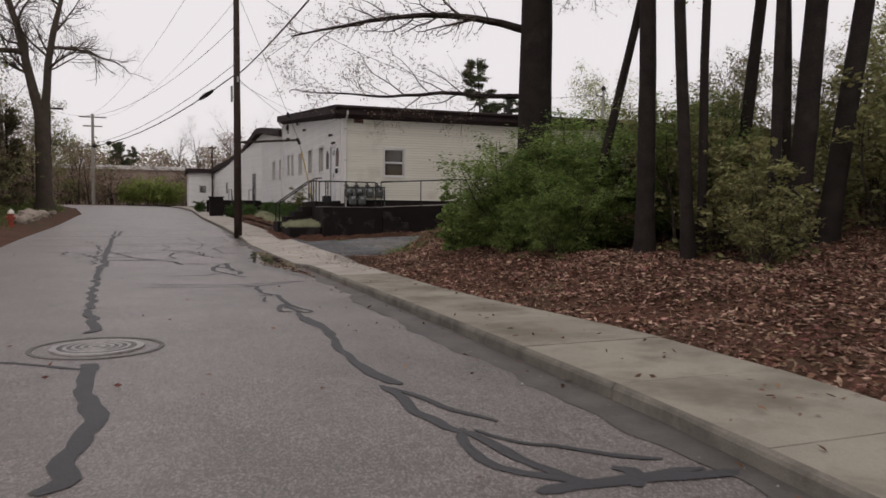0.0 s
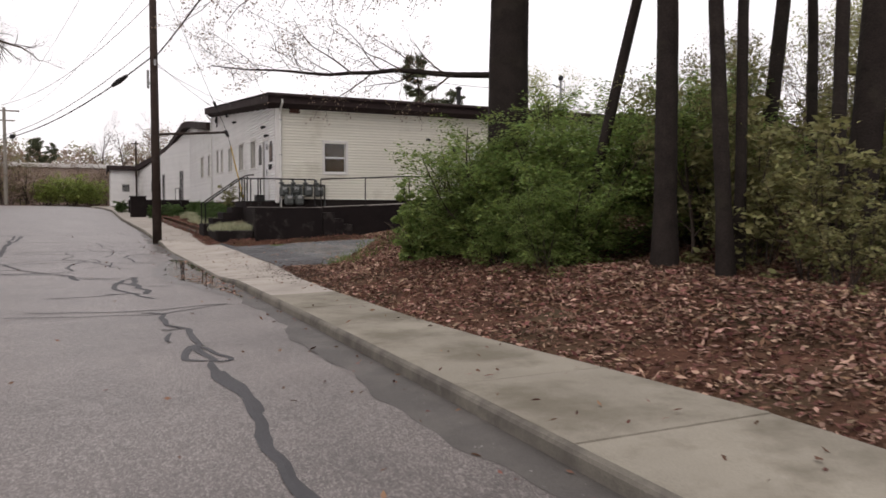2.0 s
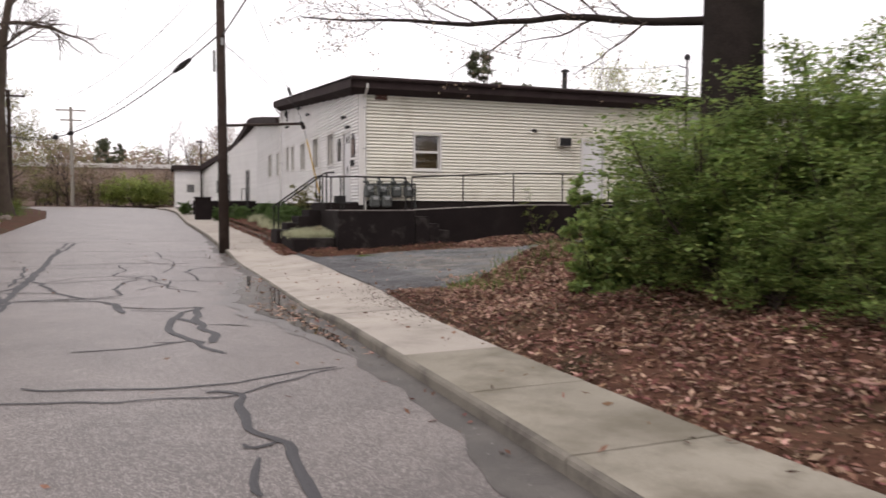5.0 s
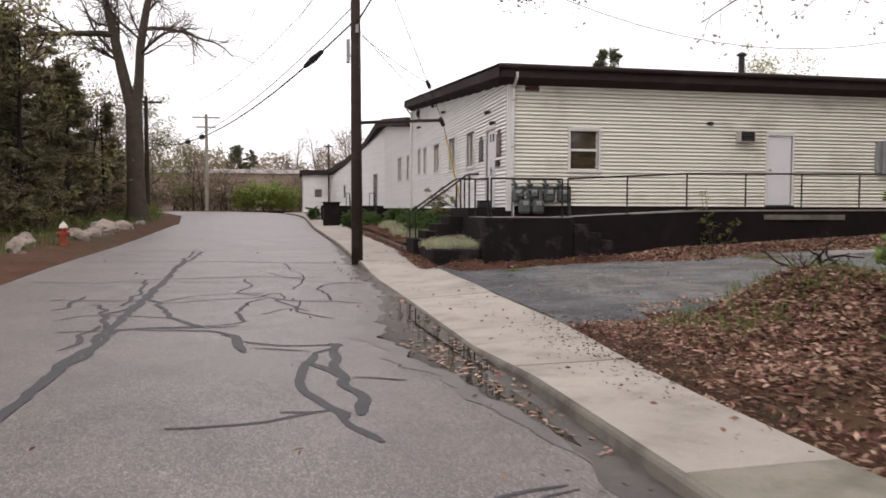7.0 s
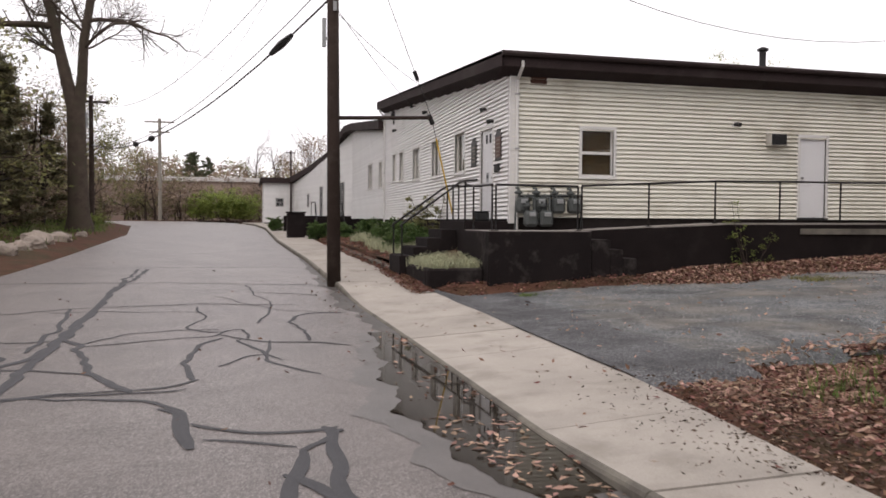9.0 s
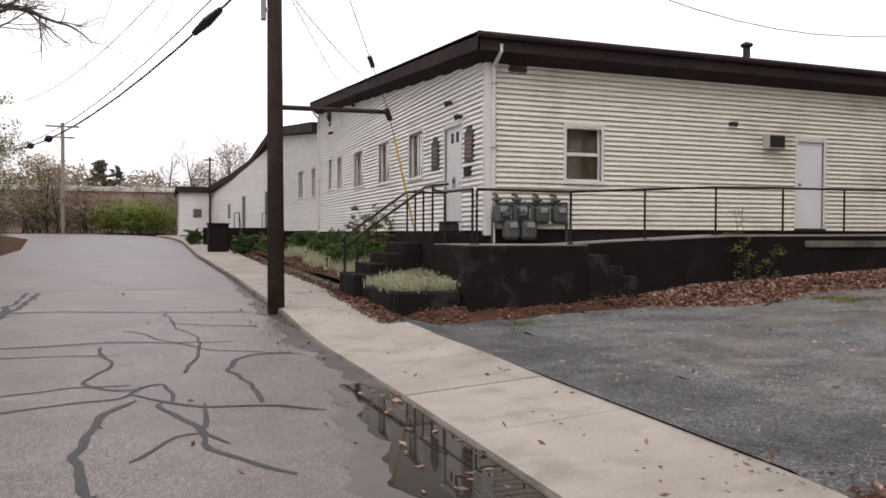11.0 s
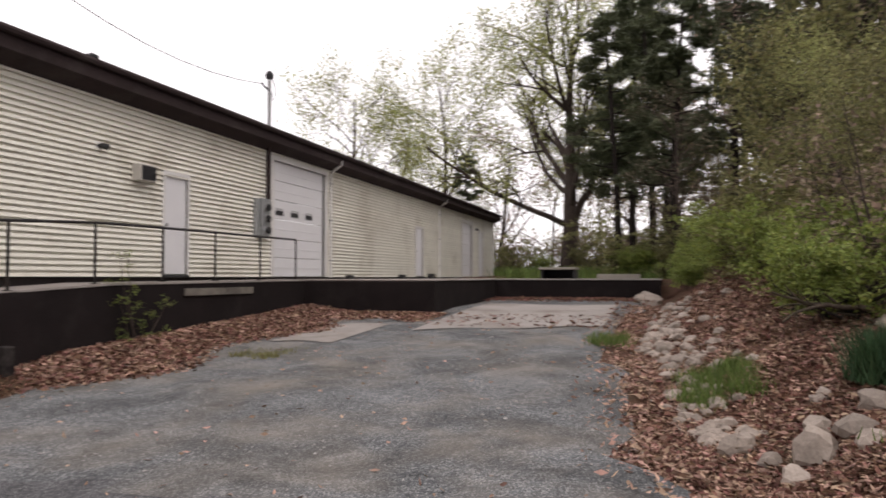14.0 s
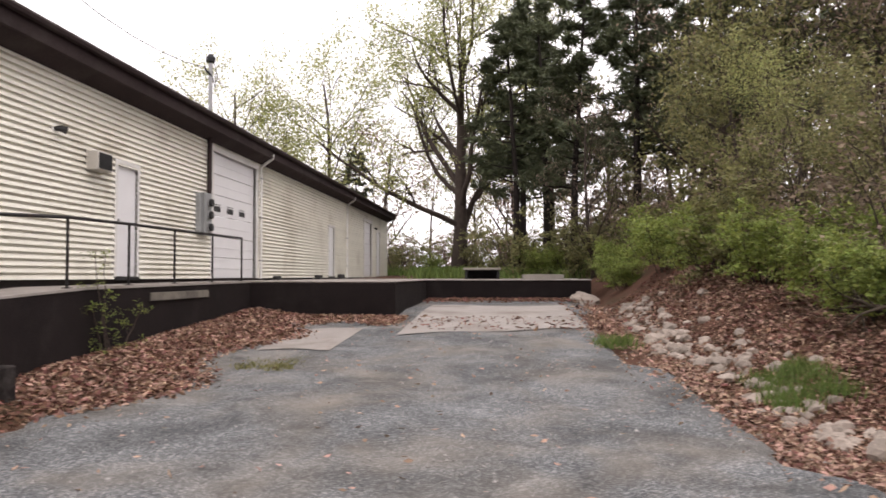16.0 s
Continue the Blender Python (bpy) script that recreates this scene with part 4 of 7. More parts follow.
def ramp_z(x):
    return float(np.interp(x, (1.17, 5, 12), (LZ, 1.64, DOCK)))


xs_r = (1.36, 3.0, 4.7, 6.43, 8.13, 9.94, 11.69)
rail("ramp_railing", "black iron pipe railing along the ramp", [(x, -0.9, ramp_z(x), ramp_z(x) + 0.97) for x in xs_r],
     [[(x, -0.9, ramp_z(x) + 0.98) for x in xs_r]])
rail("landing_railing", "black iron pipe railing round the landing",
     [(-0.98, -1.72, LZ, LZ + 0.93), (0.95, -1.62, LZ, LZ + 0.93), (-0.9, -1.72, LZ, LZ + 0.93), (-0.98, -0.35, LZ, LZ + 0.95)],
     [[(-0.9, -1.72, LZ + 0.94), (0.95, -1.62, LZ + 0.94)], [(-0.98, -1.72, LZ + 0.94), (-0.98, -0.35, LZ + 0.96), (-0.98, 0.2, LZ + 1.02), (-0.98, 0.4, LZ + 1.1)]])
for yy, tail in ((0.85, [(-0.98, 0.85, 2.56), (-0.98, 0.3, 2.57), (-0.85, -0.15, 2.57)]), (1.95, [(-0.98, 1.95, 2.52), (-0.1, 1.95, 2.52)])):
    rail("stair_railing", "black iron pipe stair railing beside the front steps", [(-2.36, yy, 0.62, 1.55), (-1.0, yy, 1.65, 2.5), (-0.98, yy - 0.5, 1.65, 2.54)],
         [[(-2.4, yy, 1.5), (-2.36, yy, 1.56), (-1.1, yy, 2.46), *tail]])

# gas meters on the landing
for i, (x, big) in enumerate(((0.2, 0), (0.34, 1), (0.7, 1), (0.62, 0), (1.06, 0), (1.46, 0))):
    g = thing("gas_meter", "grey green gas meter with pipework on the landing", "gas meter", "gas meters")
    z = LZ + (0.08 if big else 0.38)
    y = -0.42 if big else -0.26
    part("case", Mesh().box(x - 0.155, y - 0.12, z, x + 0.155, y + 0.12, z + 0.36, 0.06), "meter", g)
    part("index", Mesh().box(x - 0.08, y - 0.15, z + 0.22, x + 0.08, y - 0.12, z + 0.32, 0.012), "grey_box", g)
    part("inlet_pipe", Mesh().tube([(x - 0.09, y, z + 0.36), (x - 0.09, y, z + 0.52), (x - 0.09, y + 0.08, z + 0.58), (x - 0.09, -0.08, z + 0.58)], 0.03, 8), "meter", g)
    part("outlet_pipe", Mesh().tube([(x + 0.09, y, z + 0.36), (x + 0.09, y, LZ + 0.72), (x + 0.09, -0.06, LZ + 0.76)], 0.03, 8), "meter", g)
    part("regulator", Mesh().lathe([(0.03, 0), (0.1, 0.03), (0.1, 0.06), (0.03, 0.1), (0.025, 0.15)], (x - 0.09, y, z + 0.42), 12), "meter", g)
gp = thing("gas_manifold", "horizontal gas manifold pipe behind the meters", "pipe")
part("pipe", Mesh().tube([(0.1, -0.08, LZ + 0.0), (0.1, -0.08, LZ + 0.78), (1.72, -0.08, LZ + 0.8), (1.72, -0.08, LZ + 0.05)], 0.034, 8), "meter", gp)
for x in (0.4, 0.8, 1.2):
    part("bracket", Mesh().box(x - 0.02, -0.09, LZ + 0.74, x + 0.02, -0.018, LZ + 0.84), "galv", gp)

# planter beside the steps
pl = thing("planter_wall", "low black painted concrete planter wall with a chipped corner", "planter")
part("wall", Mesh().box(-2.3, -1.62, 0.05, -1.12, -1.42, 0.67, 0.04), "dock_worn", pl)
part("wall", Mesh().box(-2.3, -1.40, 0.05, -2.12, 0.66, 0.67, 0.04), "dock_worn", pl)
part("soil", Mesh().add([(-2.12, -1.42, 0.63), (-1.12, -1.42, 0.66), (-1.12, 0.68, 0.98), (-2.12, 0.68, 0.68), (-2.12, -1.42, 0.2), (-1.12, -1.42, 0.2), (-1.12, 0.68, 0.2), (-2.12, 0.68, 0.2)],
                        [(0, 1, 2, 3), (7, 6, 5, 4), (0, 3, 7, 4), (1, 0, 4, 5), (2, 1, 5, 6), (3, 2, 6, 7)]), "earth", pl)
bed = thing("flower_bed", "raised earth bed along the street wall behind a dark kerb", "flower bed", kind="structure")
bs = Mesh()
ys_b = np.arange(2.2, 16.1, 1.16)
for a, b in zip(ys_b, ys_b[1:]):
    za, zb = rz(a) + 0.12, rz(b) + 0.12
    xa, xb = walk_in(a) + 0.12, walk_in(b) + 0.12
    part("bed_kerb", Mesh().add([(xa, a, za - 0.2), (xb, b, zb - 0.2), (xb + 0.18, b, zb - 0.2), (xa + 0.18, a, za - 0.2), (xa, a, za + 0.1), (xb, b, zb + 0.1), (xb + 0.18, b, zb + 0.1), (xa + 0.18, a, za + 0.1)],
                                [(0, 1, 5, 4), (1, 2, 6, 5), (2, 3, 7, 6), (3, 0, 4, 7), (4, 5, 6, 7), (3, 2, 1, 0)]), "kerb", bed)
part("bed_soil", strip(Mesh(), 2.2, 16.4, 0.5, lambda y: walk_in(y) + 0.28, lambda y: 0.02, lambda x, y: rz(y) + 0.28 + 0.55 * (x - walk_in(y)) / 2.8 * float(np.interp(y, (2, 16), (1, 0.6))), 6), "earth", bed)

# far wing stair, door and bin by the street
fs = thing("far_steps", "dark far entrance steps with an iron rail", "steps")
part("platform", Mesh().box(-3.2, 24.0, 0.7, -0.02, 27.0, 1.75, 0.02), "dock", fs)
part("side_wall", Mesh().box(-4.1, 27.2, 0.7, -0.3, 27.5, 1.9, 0.02), "dock", fs)
for i in range(4):
    part("step", Mesh().box(-2.6, 24.0 - 0.3 * (i + 1), 0.7, -1.2, 23.998 - 0.3 * i, 1.55 - 0.2 * i, 0.01), "dock", fs)
for x in (-2.6, -1.2):
    part("handrail", Mesh().tube([(x, 22.8, 1.6), (x, 24.0, 2.6), (x, 26.8, 2.65)], 0.025, 6), "iron", fs)
    for y, a, b in ((22.8, 0.9, 1.6), (24.0, 1.7, 2.6), (26.8, 1.7, 2.65)):
        part("post", Mesh().tube([(x, y, a), (x, y, b)], 0.022, 6), "iron", fs)
bn = thing("planter_box", "dark square street planter box beside the pavement", "planter")
part("box", Mesh().box(-4.22, 19.5, 0.7, -3.4, 20.4, 1.98, 0.03), "dock", bn)
part("rim", Mesh().box(-4.27, 19.45, 1.982, -3.35, 20.45, 2.04, 0.015), "dock", bn)


def face_window(m, s0, s1, z0, z1):
    w = thing("window", "small far window in a white frame", "window", kind="structure")
    for a, b, c, d in ((s0 - 0.07, s0, z0 - 0.07, z1 + 0.07), (s1, s1 + 0.07, z0 - 0.07, z1 + 0.07), (s0, s1, z1, z1 + 0.07), (s0, s1, z0 - 0.07, z0)):
        q = Mesh()
        q.add([m(a, 0.02, c), m(b, 0.02, c), m(b, 0.02, d), m(a, 0.02, d), m(a, 0.06, c), m(b, 0.06, c), m(b, 0.06, d), m(a, 0.06, d)],
              [(0, 1, 2, 3), (7, 6, 5, 4), (0, 3, 7, 4), (1, 0, 4, 5), (2, 1, 5, 6), (3, 2, 6, 7)])
        part("window_frame", q, "trim", w)
    q = Mesh()
    q.add([m(s0, 0.02, z0), m(s1, 0.02, z0), m(s1, 0.02, z1), m(s0, 0.02, z1), m(s0, 0.052, z0), m(s1, 0.052, z0), m(s1, 0.052, z1), m(s0, 0.052, z1)],
          [(0, 1, 2, 3), (7, 6, 5, 4), (0, 3, 7, 4), (1, 0, 4, 5), (2, 1, 5, 6), (3, 2, 6, 7)])
    part("pane", q, "dark", w)


face_window(END, 0.75, 1.3, 2.7, 3.3)
face_window(WING, 9.6, 10.1, 2.6, 3.5)
face_window(WING, 6.2, 6.9, 1.9, 3.9)
face_window(WING, 1.5, 2.4, 1.9, 4.0)

eb = single("exposed_beam", Mesh().box(6.91, -1.045, 1.38, 9.40, -1.024, 1.52, 0.006), "kerb", "bare grey concrete patch on the black ramp wall", "concrete", "structure")
bk = thing("storage_bin", "small black bin beside the front door", "bin")
part("body", Mesh().box(-0.62, 0.66, 1.652, -0.3, 1.02, 1.86, 0.03), "dark", bk)
part("rim", Mesh().box(-0.64, 0.64, 1.861, -0.28, 1.04, 1.885, 0.01), "dark", bk)

# ---- pavement and kerb ----
pav = thing("pavement", "pale concrete pavement slabs with dark joints", "pavement", kind="structure")
joints = list(np.arange(-58.475, 47, 1.575))
for i, (a, b) in enumerate(zip(joints, joints[1:])):
    a, b = a + (0.014 if (i - 21) % 4 == 0 else 0.005), b - (0.014 if (i - 20) % 4 == 0 else 0.005)
    rnd = random.Random(i)
    t = rnd.uniform(-0.004, 0.004)
    q = Mesh()
    p = []
    for y in (a, b):
        kx, wx = kerb_x(y) + 0.052, walk_in(y)
        zk, zw = rz(y) + kerb_h(y), rz(y) + max(kerb_h(y), 0.12) + 0.02
        p += [(kx, y, zk + t), (wx, y, zw + t)]
    low = [(x, y, z - 0.15) for x, y, z in p]
    q.add(p + low, [(0, 1, 3, 2), (4, 6, 7, 5), (0, 4, 5, 1), (2, 3, 7, 6), (0, 2, 6, 4), (1, 5, 7, 3)])
    part("pavement_slab", q, "old_slab" if b < -15.5 else "concrete", pav)
part("joint_fill", strip(Mesh(), -58, 46, 1, lambda y: kerb_x(y) + 0.05, walk_in, lambda x, y: rz(y) + kerb_h(y) - 0.03, 2), "earth", pav)
ker = thing("kerb", "weathered concrete kerb along the street", "kerb", kind="structure")
kj = np.arange(-56.9, 47, 6.3)
for i, (a, b) in enumerate(zip(kj, kj[1:])):
    q = Mesh()
    n = 10
    rows = []
    for j in range(n + 1):
        y = a + 0.006 + (b - a - 0.012) * j / n
        x, z = float(kerb_x(y)), float(rz(y) + kerb_h(y))
        rows.append([(x, y, z - 0.35), (x, y, z - 0.035), (x + 0.012, y, z - 0.012), (x + 0.035, y, z + 0.002), (x + 0.05, y, z + 0.002), (x + 0.05, y, z - 0.35)])
    q.v = [p for r in rows for p in r]
    for j in range(n):
        for k in range(6):
            q.f.append((j * 6 + k, j * 6 + (k + 1) % 6, (j + 1) * 6 + (k + 1) % 6, (j + 1) * 6 + k))
    q.f += [tuple(range(5, -1, -1)), tuple(n * 6 + k for k in range(6))]
    part("kerb_stone", q, "kerb", ker)


# ---- cracks, manhole, puddle ----
def crack(points, width):
    rnd = random.Random(int(abs(points[0][0] * 1000 + points[0][1] * 77)))
    P = []
    for (x0, y0), (x1, y1) in zip(points, points[1:]):
        n = max(2, int(math.hypot(x1 - x0, y1 - y0) / 0.12))
        P += [(x0 + (x1 - x0) * i / n, y0 + (y1 - y0) * i / n) for i in range(n)]
    P.append(points[-1])
    P = [(x + rnd.gauss(0, 0.055), y + rnd.gauss(0, 0.055)) for x, y in P]
    for _ in range(2):
        P = [P[0]] + [((P[i - 1][0] + 2 * P[i][0] + P[i + 1][0]) / 4, (P[i - 1][1] + 2 * P[i][1] + P[i + 1][1]) / 4) for i in range(1, len(P) - 1)] + [P[-1]]
    m = Mesh()
    width *= 0.64
    w = width
    for i, (x, y) in enumerate(P):
        a, b = P[max(i - 1, 0)], P[min(i + 1, len(P) - 1)]
        d = Vector((b[0] - a[0], b[1] - a[1])).normalized()
        w = 0.75 * w + 0.25 * width * rnd.uniform(0.4, 1.7)
        e = w / 2 * (0.5 if i in (0, len(P) - 1) else 1)
        for s in (-1, 1):
            px, py = x - d.y * e * s, y + d.x * e * s
            m.v.append((px, py, float(rz(py)) + 0.006))
        m.v.append((x, y, float(rz(y)) + 0.009))
    for i in range(len(P) - 1):
        k = i * 3
        m.f += [(k, k + 2, k + 5, k + 3), (k + 2, k + 1, k + 4, k + 5)]
    part("crack_seal", m, "tar", road)


crack([(-8.6, -9.25), (-7.48, -9.13), (-6.31, -9.05)], 0.06)
crack([(-7.84, -6.24), (-7.02, -5.8), (-6.66, -5.7), (-6.21, -5.76), (-6.14, -5.22), (-5.86, -5.01), (-5.75, -5.86)], 0.07)
crack([(-6.17, -5.49), (-5.93, -5.86), (-5.48, -6.21), (-5.02, -6.33), (-4.42, -6.71)], 0.07)
crack([(-4.99, -6.26), (-4.98, -5.51), (-5.14, -4.28), (-5.03, -3.78), (-4.75, -3.53), (-4.22, -3.62)], 0.09)
crack([(-6.18, -5.87), (-6.41, -6.52), (-6.47, -7.22), (-6.46, -7.7), (-6.33, -8.6)], 0.1)
crack([(-5.97, -5.9), (-5.75, -6.59), (-5.57, -7.14), (-5.45, -7.87), (-5.09, -8.53)], 0.09)
crack([(-5.48, -6.23), (-5.54, -7.0), (-5.46, -7.59)], 0.07)
crack([(-5.57, -7.17), (-5.84, -7.32), (-5.96, -7.53), (-6.0, -8.0)], 0.08)
crack([(-9.0, -2.9), (-7.49, -2.94), (-7.01, -3.01), (-6.46, -3.14)], 0.05)
crack([(-6.65, -2.57), (-6.5, -3.88), (-6.62, -4.6), (-6.69, -4.91), (-6.23, -5.3)], 0.07)
crack([(-6.43, -1.2), (-5.44, -2.92), (-4.23, -3.68)], 0.05)
crack([(-10.9, 1.3), (-7.57, 1.11), (-6.09, 0.7), (-4.48, 0.39)], 0.08)
crack([(-5.83, -0.72), (-4.41, -1.3)], 0.06)
crack([(-6.9, -16.2), (-6.09, -16.39), (-4.99, -16.51), (-4.05, -15.77)], 0.05)
crack([(-6.72, -15.71), (-5.34, -16.18), (-4.04, -15.66)], 0.06)
crack([(-10.9, -2.6), (-9.6, -2.9), (-8.6, -2.4), (-6.6, -2.2), (-5.0, -2.5)], 0.06)
crack([(-9.4, 5.0), (-8.3, 5.2), (-6.4, 5.0), (-4.6, 5.1)], 0.06)
crack([(-5.6, -4.6), (-5.4, -2.4), (-5.9, 0.5)], 0.06)
crack([(-7.79, -11.74), (-7.81, -11.08), (-7.86, -10.34), (-7.95, -9.21), (-8.27, -8.23), (-8.42, -7.54), (-8.27, -7.08), (-8.17, -6.14), (-8.31, -4.39), (-8.38, -2.08), (-8.43, -0.01), (-8.38, 1.89), (-8.37, 4.64)], 0.15)
crack([(-8.18, -10.57), (-8.12, -10.13), (-8.20, -9.49), (-8.20, -8.99), (-8.18, -8.64)], 0.12)
crack([(-8.98, -8.10), (-8.72, -7.72), (-8.41, -7.64), (-7.98, -7.71), (-7.37, -8.09)], 0.07)
crack([(-9.38, -6.88), (-9.20, -6.54), (-9.36, -5.50), (-9.36, -5.09)], 0.13)
crack([(-9.86, -5.43), (-9.34, -5.56), (-8.81, -5.75), (-8.27, -5.66), (-8.12, -5.39)], 0.07)
crack([(-8.91, -6.13), (-8.50, -7.04), (-8.42, -7.54)], 0.11)
crack([(-8.40, -6.51), (-8.50, -4.36), (-8.59, -3.20), (-8.79, -2.43)], 0.10)
crack([(-8.25, -5.37), (-7.92, -6.00), (-7.61, -7.19), (-7.39, -7.95), (-6.90, -9.05)], 0.13)
crack([(-7.94, -9.11), (-7.52, -9.01), (-7.15, -9.01), (-6.91, -8.98)], 0.07)
crack([(-6.90, -9.05), (-6.54, -8.89), (-6.20, -8.60)], 0.07)
crack([(-7.93, -9.15), (-7.17, -9.25), (-6.59, -9.36), (-6.35, -9.98)], 0.08)
crack([(-6.43, -9.75), (-6.27, -10.28), (-6.21, -10.74), (-6.08, -10.96)], 0.16)
crack([(-6.24, -10.29), (-5.96, -10.53), (-5.63, -10.75), (-5.31, -10.71), (-5.08, -10.59)], 0.08)
crack([(-6.13, -10.83), (-5.79, -10.90), (-5.48, -11.07)], 0.06)
crack([(-7.88, -6.00), (-7.42, -5.18), (-6.55, -4.98), (-6.09, -5.05)], 0.07)
crack([(-5.05, -12.54), (-4.81, -12.63), (-4.47, -12.77)], 0.06)
crack([(-5.70, -13.83), (-5.51, -13.81), (-5.25, -13.84)], 0.07)
crack([(-5.36, -16.22), (-5.06, -16.36), (-4.96, -16.75), (-4.97, -17.26), (-4.94, -17.67), (-4.82, -17.90), (-4.80, -18.38), (-4.82, -19.06)], 0.10)
crack([(-4.82, -19.06), (-4.94, -19.42), (-5.02, -19.67), (-5.02, -19.81), (-4.93, -20.07)], 0.12)
crack([(-4.82, -19.06), (-4.83, -19.47), (-4.81, -19.77), (-4.73, -19.95), (-4.85, -20.13)], 0.13)
crack([(-4.81, -19.16), (-4.72, -19.53), (-4.64, -19.75), (-4.58, -20.10), (-4.75, -20.16)], 0.08)
crack([(-4.91, -18.24), (-5.00, -18.54), (-5.13, -18.87)], 0.09)
crack([(-5.08, -17.87), (-4.97, -18.06), (-4.84, -17.88)], 0.06)
crack([(-4.82, -20.02), (-4.82, -20.51), (-4.83, -20.92), (-4.77, -21.26), (-4.73, -21.65), (-4.71, -22.02)], 0.13)
crack([(-4.74, -20.51), (-4.75, -22.18), (-4.78, -23.29), (-4.76, -24.48)], 0.15)
crack([(-4.76, -24.48), (-4.81, -25.09), (-4.77, -25.48), (-4.68, -25.67), (-4.59, -25.80), (-4.56, -26.11), (-4.55, -26.48), (-4.41, -26.66), (-4.36, -26.81)], 0.12)
crack([(-4.76, -24.48), (-4.66, -24.88), (-4.53, -25.26), (-4.38, -25.56)], 0.08)
crack([(-4.62, -25.76), (-4.45, -26.03), (-4.21, -26.30), (-3.94, -26.47), (-3.82, -26.64)], 0.08)
crack([(-4.73, -25.76), (-4.78, -26.04), (-4.77, -26.36), (-4.65, -26.63), (-4.45, -26.74), (-4.32, -26.86)], 0.11)
crack([(-4.61, -26.93), (-4.53, -26.80), (-4.33, -26.82), (-4.11, -26.84), (-3.86, -26.88), (-3.43, -26.93)], 0.16)
crack([(-4.09, -26.67), (-4.12, -26.80), (-4.14, -26.94)], 0.14)
crack([(-4.09, -26.85), (-3.87, -26.80), (-3.62, -26.84)], 0.10)
crack([(-6.86, -26.22), (-6.87, -25.60), (-6.86, -25.16), (-6.84, -24.77), (-6.96, -24.09), (-7.04, -23.26), (-7.05, -22.77)], 0.24)
crack([(-7.17, -21.12), (-7.45, -18.50), (-7.78, -13.84), (-8.03, -8.71), (-8.33, -2.55), (-8.64, 4.72)], 0.16)
crack([(-7.80, -22.55), (-7.50, -22.76), (-7.15, -23.11)], 0.09)
crack([(-5.41, -11.32), (-5.50, -12.09), (-5.56, -12.56), (-5.49, -13.11), (-5.36, -13.53), (-5.25, -13.79), (-5.13, -13.94)], 0.15)
crack([(-5.08, -10.59), (-5.17, -11.36), (-5.16, -12.06), (-5.06, -12.58), (-5.09, -13.07), (-4.98, -13.56), (-5.05, -13.94)], 0.15)
crack([(-5.42, -11.77), (-5.24, -12.22), (-5.09, -12.58)], 0.12)
crack([(-5.41, -11.36), (-5.24, -11.00), (-5.08, -10.59), (-4.98, -10.71)], 0.10)
crack([(-6.51, -14.12), (-5.95, -14.03), (-5.52, -13.83), (-5.28, -13.68)], 0.07)
crack([(-5.29, -13.72), (-5.11, -14.23), (-4.95, -14.62)], 0.11)
mh = thing("manhole_cover", "round worn cast iron manhole cover in the street", "manhole cover")
MC = (-7.05, -22.08, 0.004)
part("ring", Mesh().ring(MC, 0.36, 0.43, 0.0, 0.014), "worn_iron", mh)
part("lid", Mesh().lathe([(0.35, 0.001), (0.35, 0.007), (0.345, 0.009)], MC, 32), "castiron", mh, "dark cast iron lid")
for i in range(4):
    part("rib", Mesh().ring(MC, 0.05 + i * 0.075, 0.085 + i * 0.075, 0.0095, 0.016, 28), "worn_iron", mh)
part("asphalt_collar", Mesh().ring(MC, 0.57, 0.62, 0.0, 0.004), "silt", mh)

gs = Mesh()
yy = np.arange(-40, -12.5, 0.12)
for y in yy:
    kx = float(kerb_x(y)) + 0.005
    w = float(np.interp(y, (-40, -27, -23, -21, -19.5, -18.3, -16, -13), (0.2, 0.24, 0.4, 0.4, 0.42, 0.3, 0.27, 0.3))) + 0.04 * math.sin(y * 1.9) + 0.03 * math.sin(y * 4.3 + 1) + 0.02 * math.sin(y * 9.1)
    gs.v += [(kx - w, float(y), 0.0035), (kx - w * 0.5, float(y), 0.009), (kx, float(y), 0.018)]
for i in range(len(yy) - 1):
    k = 3 * i
    gs.f += [(k, k + 1, k + 4, k + 3), (k + 1, k + 2, k + 5, k + 4)]
part("gutter_silt", gs, "silt", road, "dark damp silt along the kerb")
gs = Mesh()
yy = np.arange(-6.0, 9.0, 0.12)
for y in yy:
    kx = float(kerb_x(y)) + 0.005
    w = 0.2 + 0.06 * math.sin(y * 1.9) + 0.05 * math.sin(y * 4.3 + 1) + 0.03 * math.sin(y * 9.1)
    w *= float(np.interp(y, (-6, -5, 3, 9), (0.1, 1.5, 1.0, 0.1)))
    gs.v += [(kx - w, float(y), float(rz(y)) + 0.0045), (kx - w * 0.5, float(y), float(rz(y)) + 0.0085), (kx, float(y), float(rz(y)) + 0.014)]
for i in range(len(yy) - 1):
    k = 3 * i
    gs.f += [(k, k + 1, k + 4, k + 3), (k + 1, k + 2, k + 5, k + 4)]
part("gutter_silt", gs, "silt", road, "brown damp silt in the gutter by the pole")
pw = Mesh()
pts = []
n = 180
for i in range(n + 1):
    y = -15.8 + 12.4 * i / n
    w = float(np.interp(y, (-15.8, -14.6, -13.3, -12.2, -11.3, -10, -8.5, -6.5, -5, -3.4), (0.02, 0.26, 0.42, 0.62, 0.8, 0.86, 0.72, 0.45, 0.3, 0.02)))
    w *= 1 + 0.09 * math.sin(y * 4.1) + 0.05 * math.sin(y * 9.7 + 1) + 0.02 * math.sin(y * 23)
    pts.append((float(kerb_x(y)) + 0.01 - w, float(kerb_x(y)) + 0.01, y))
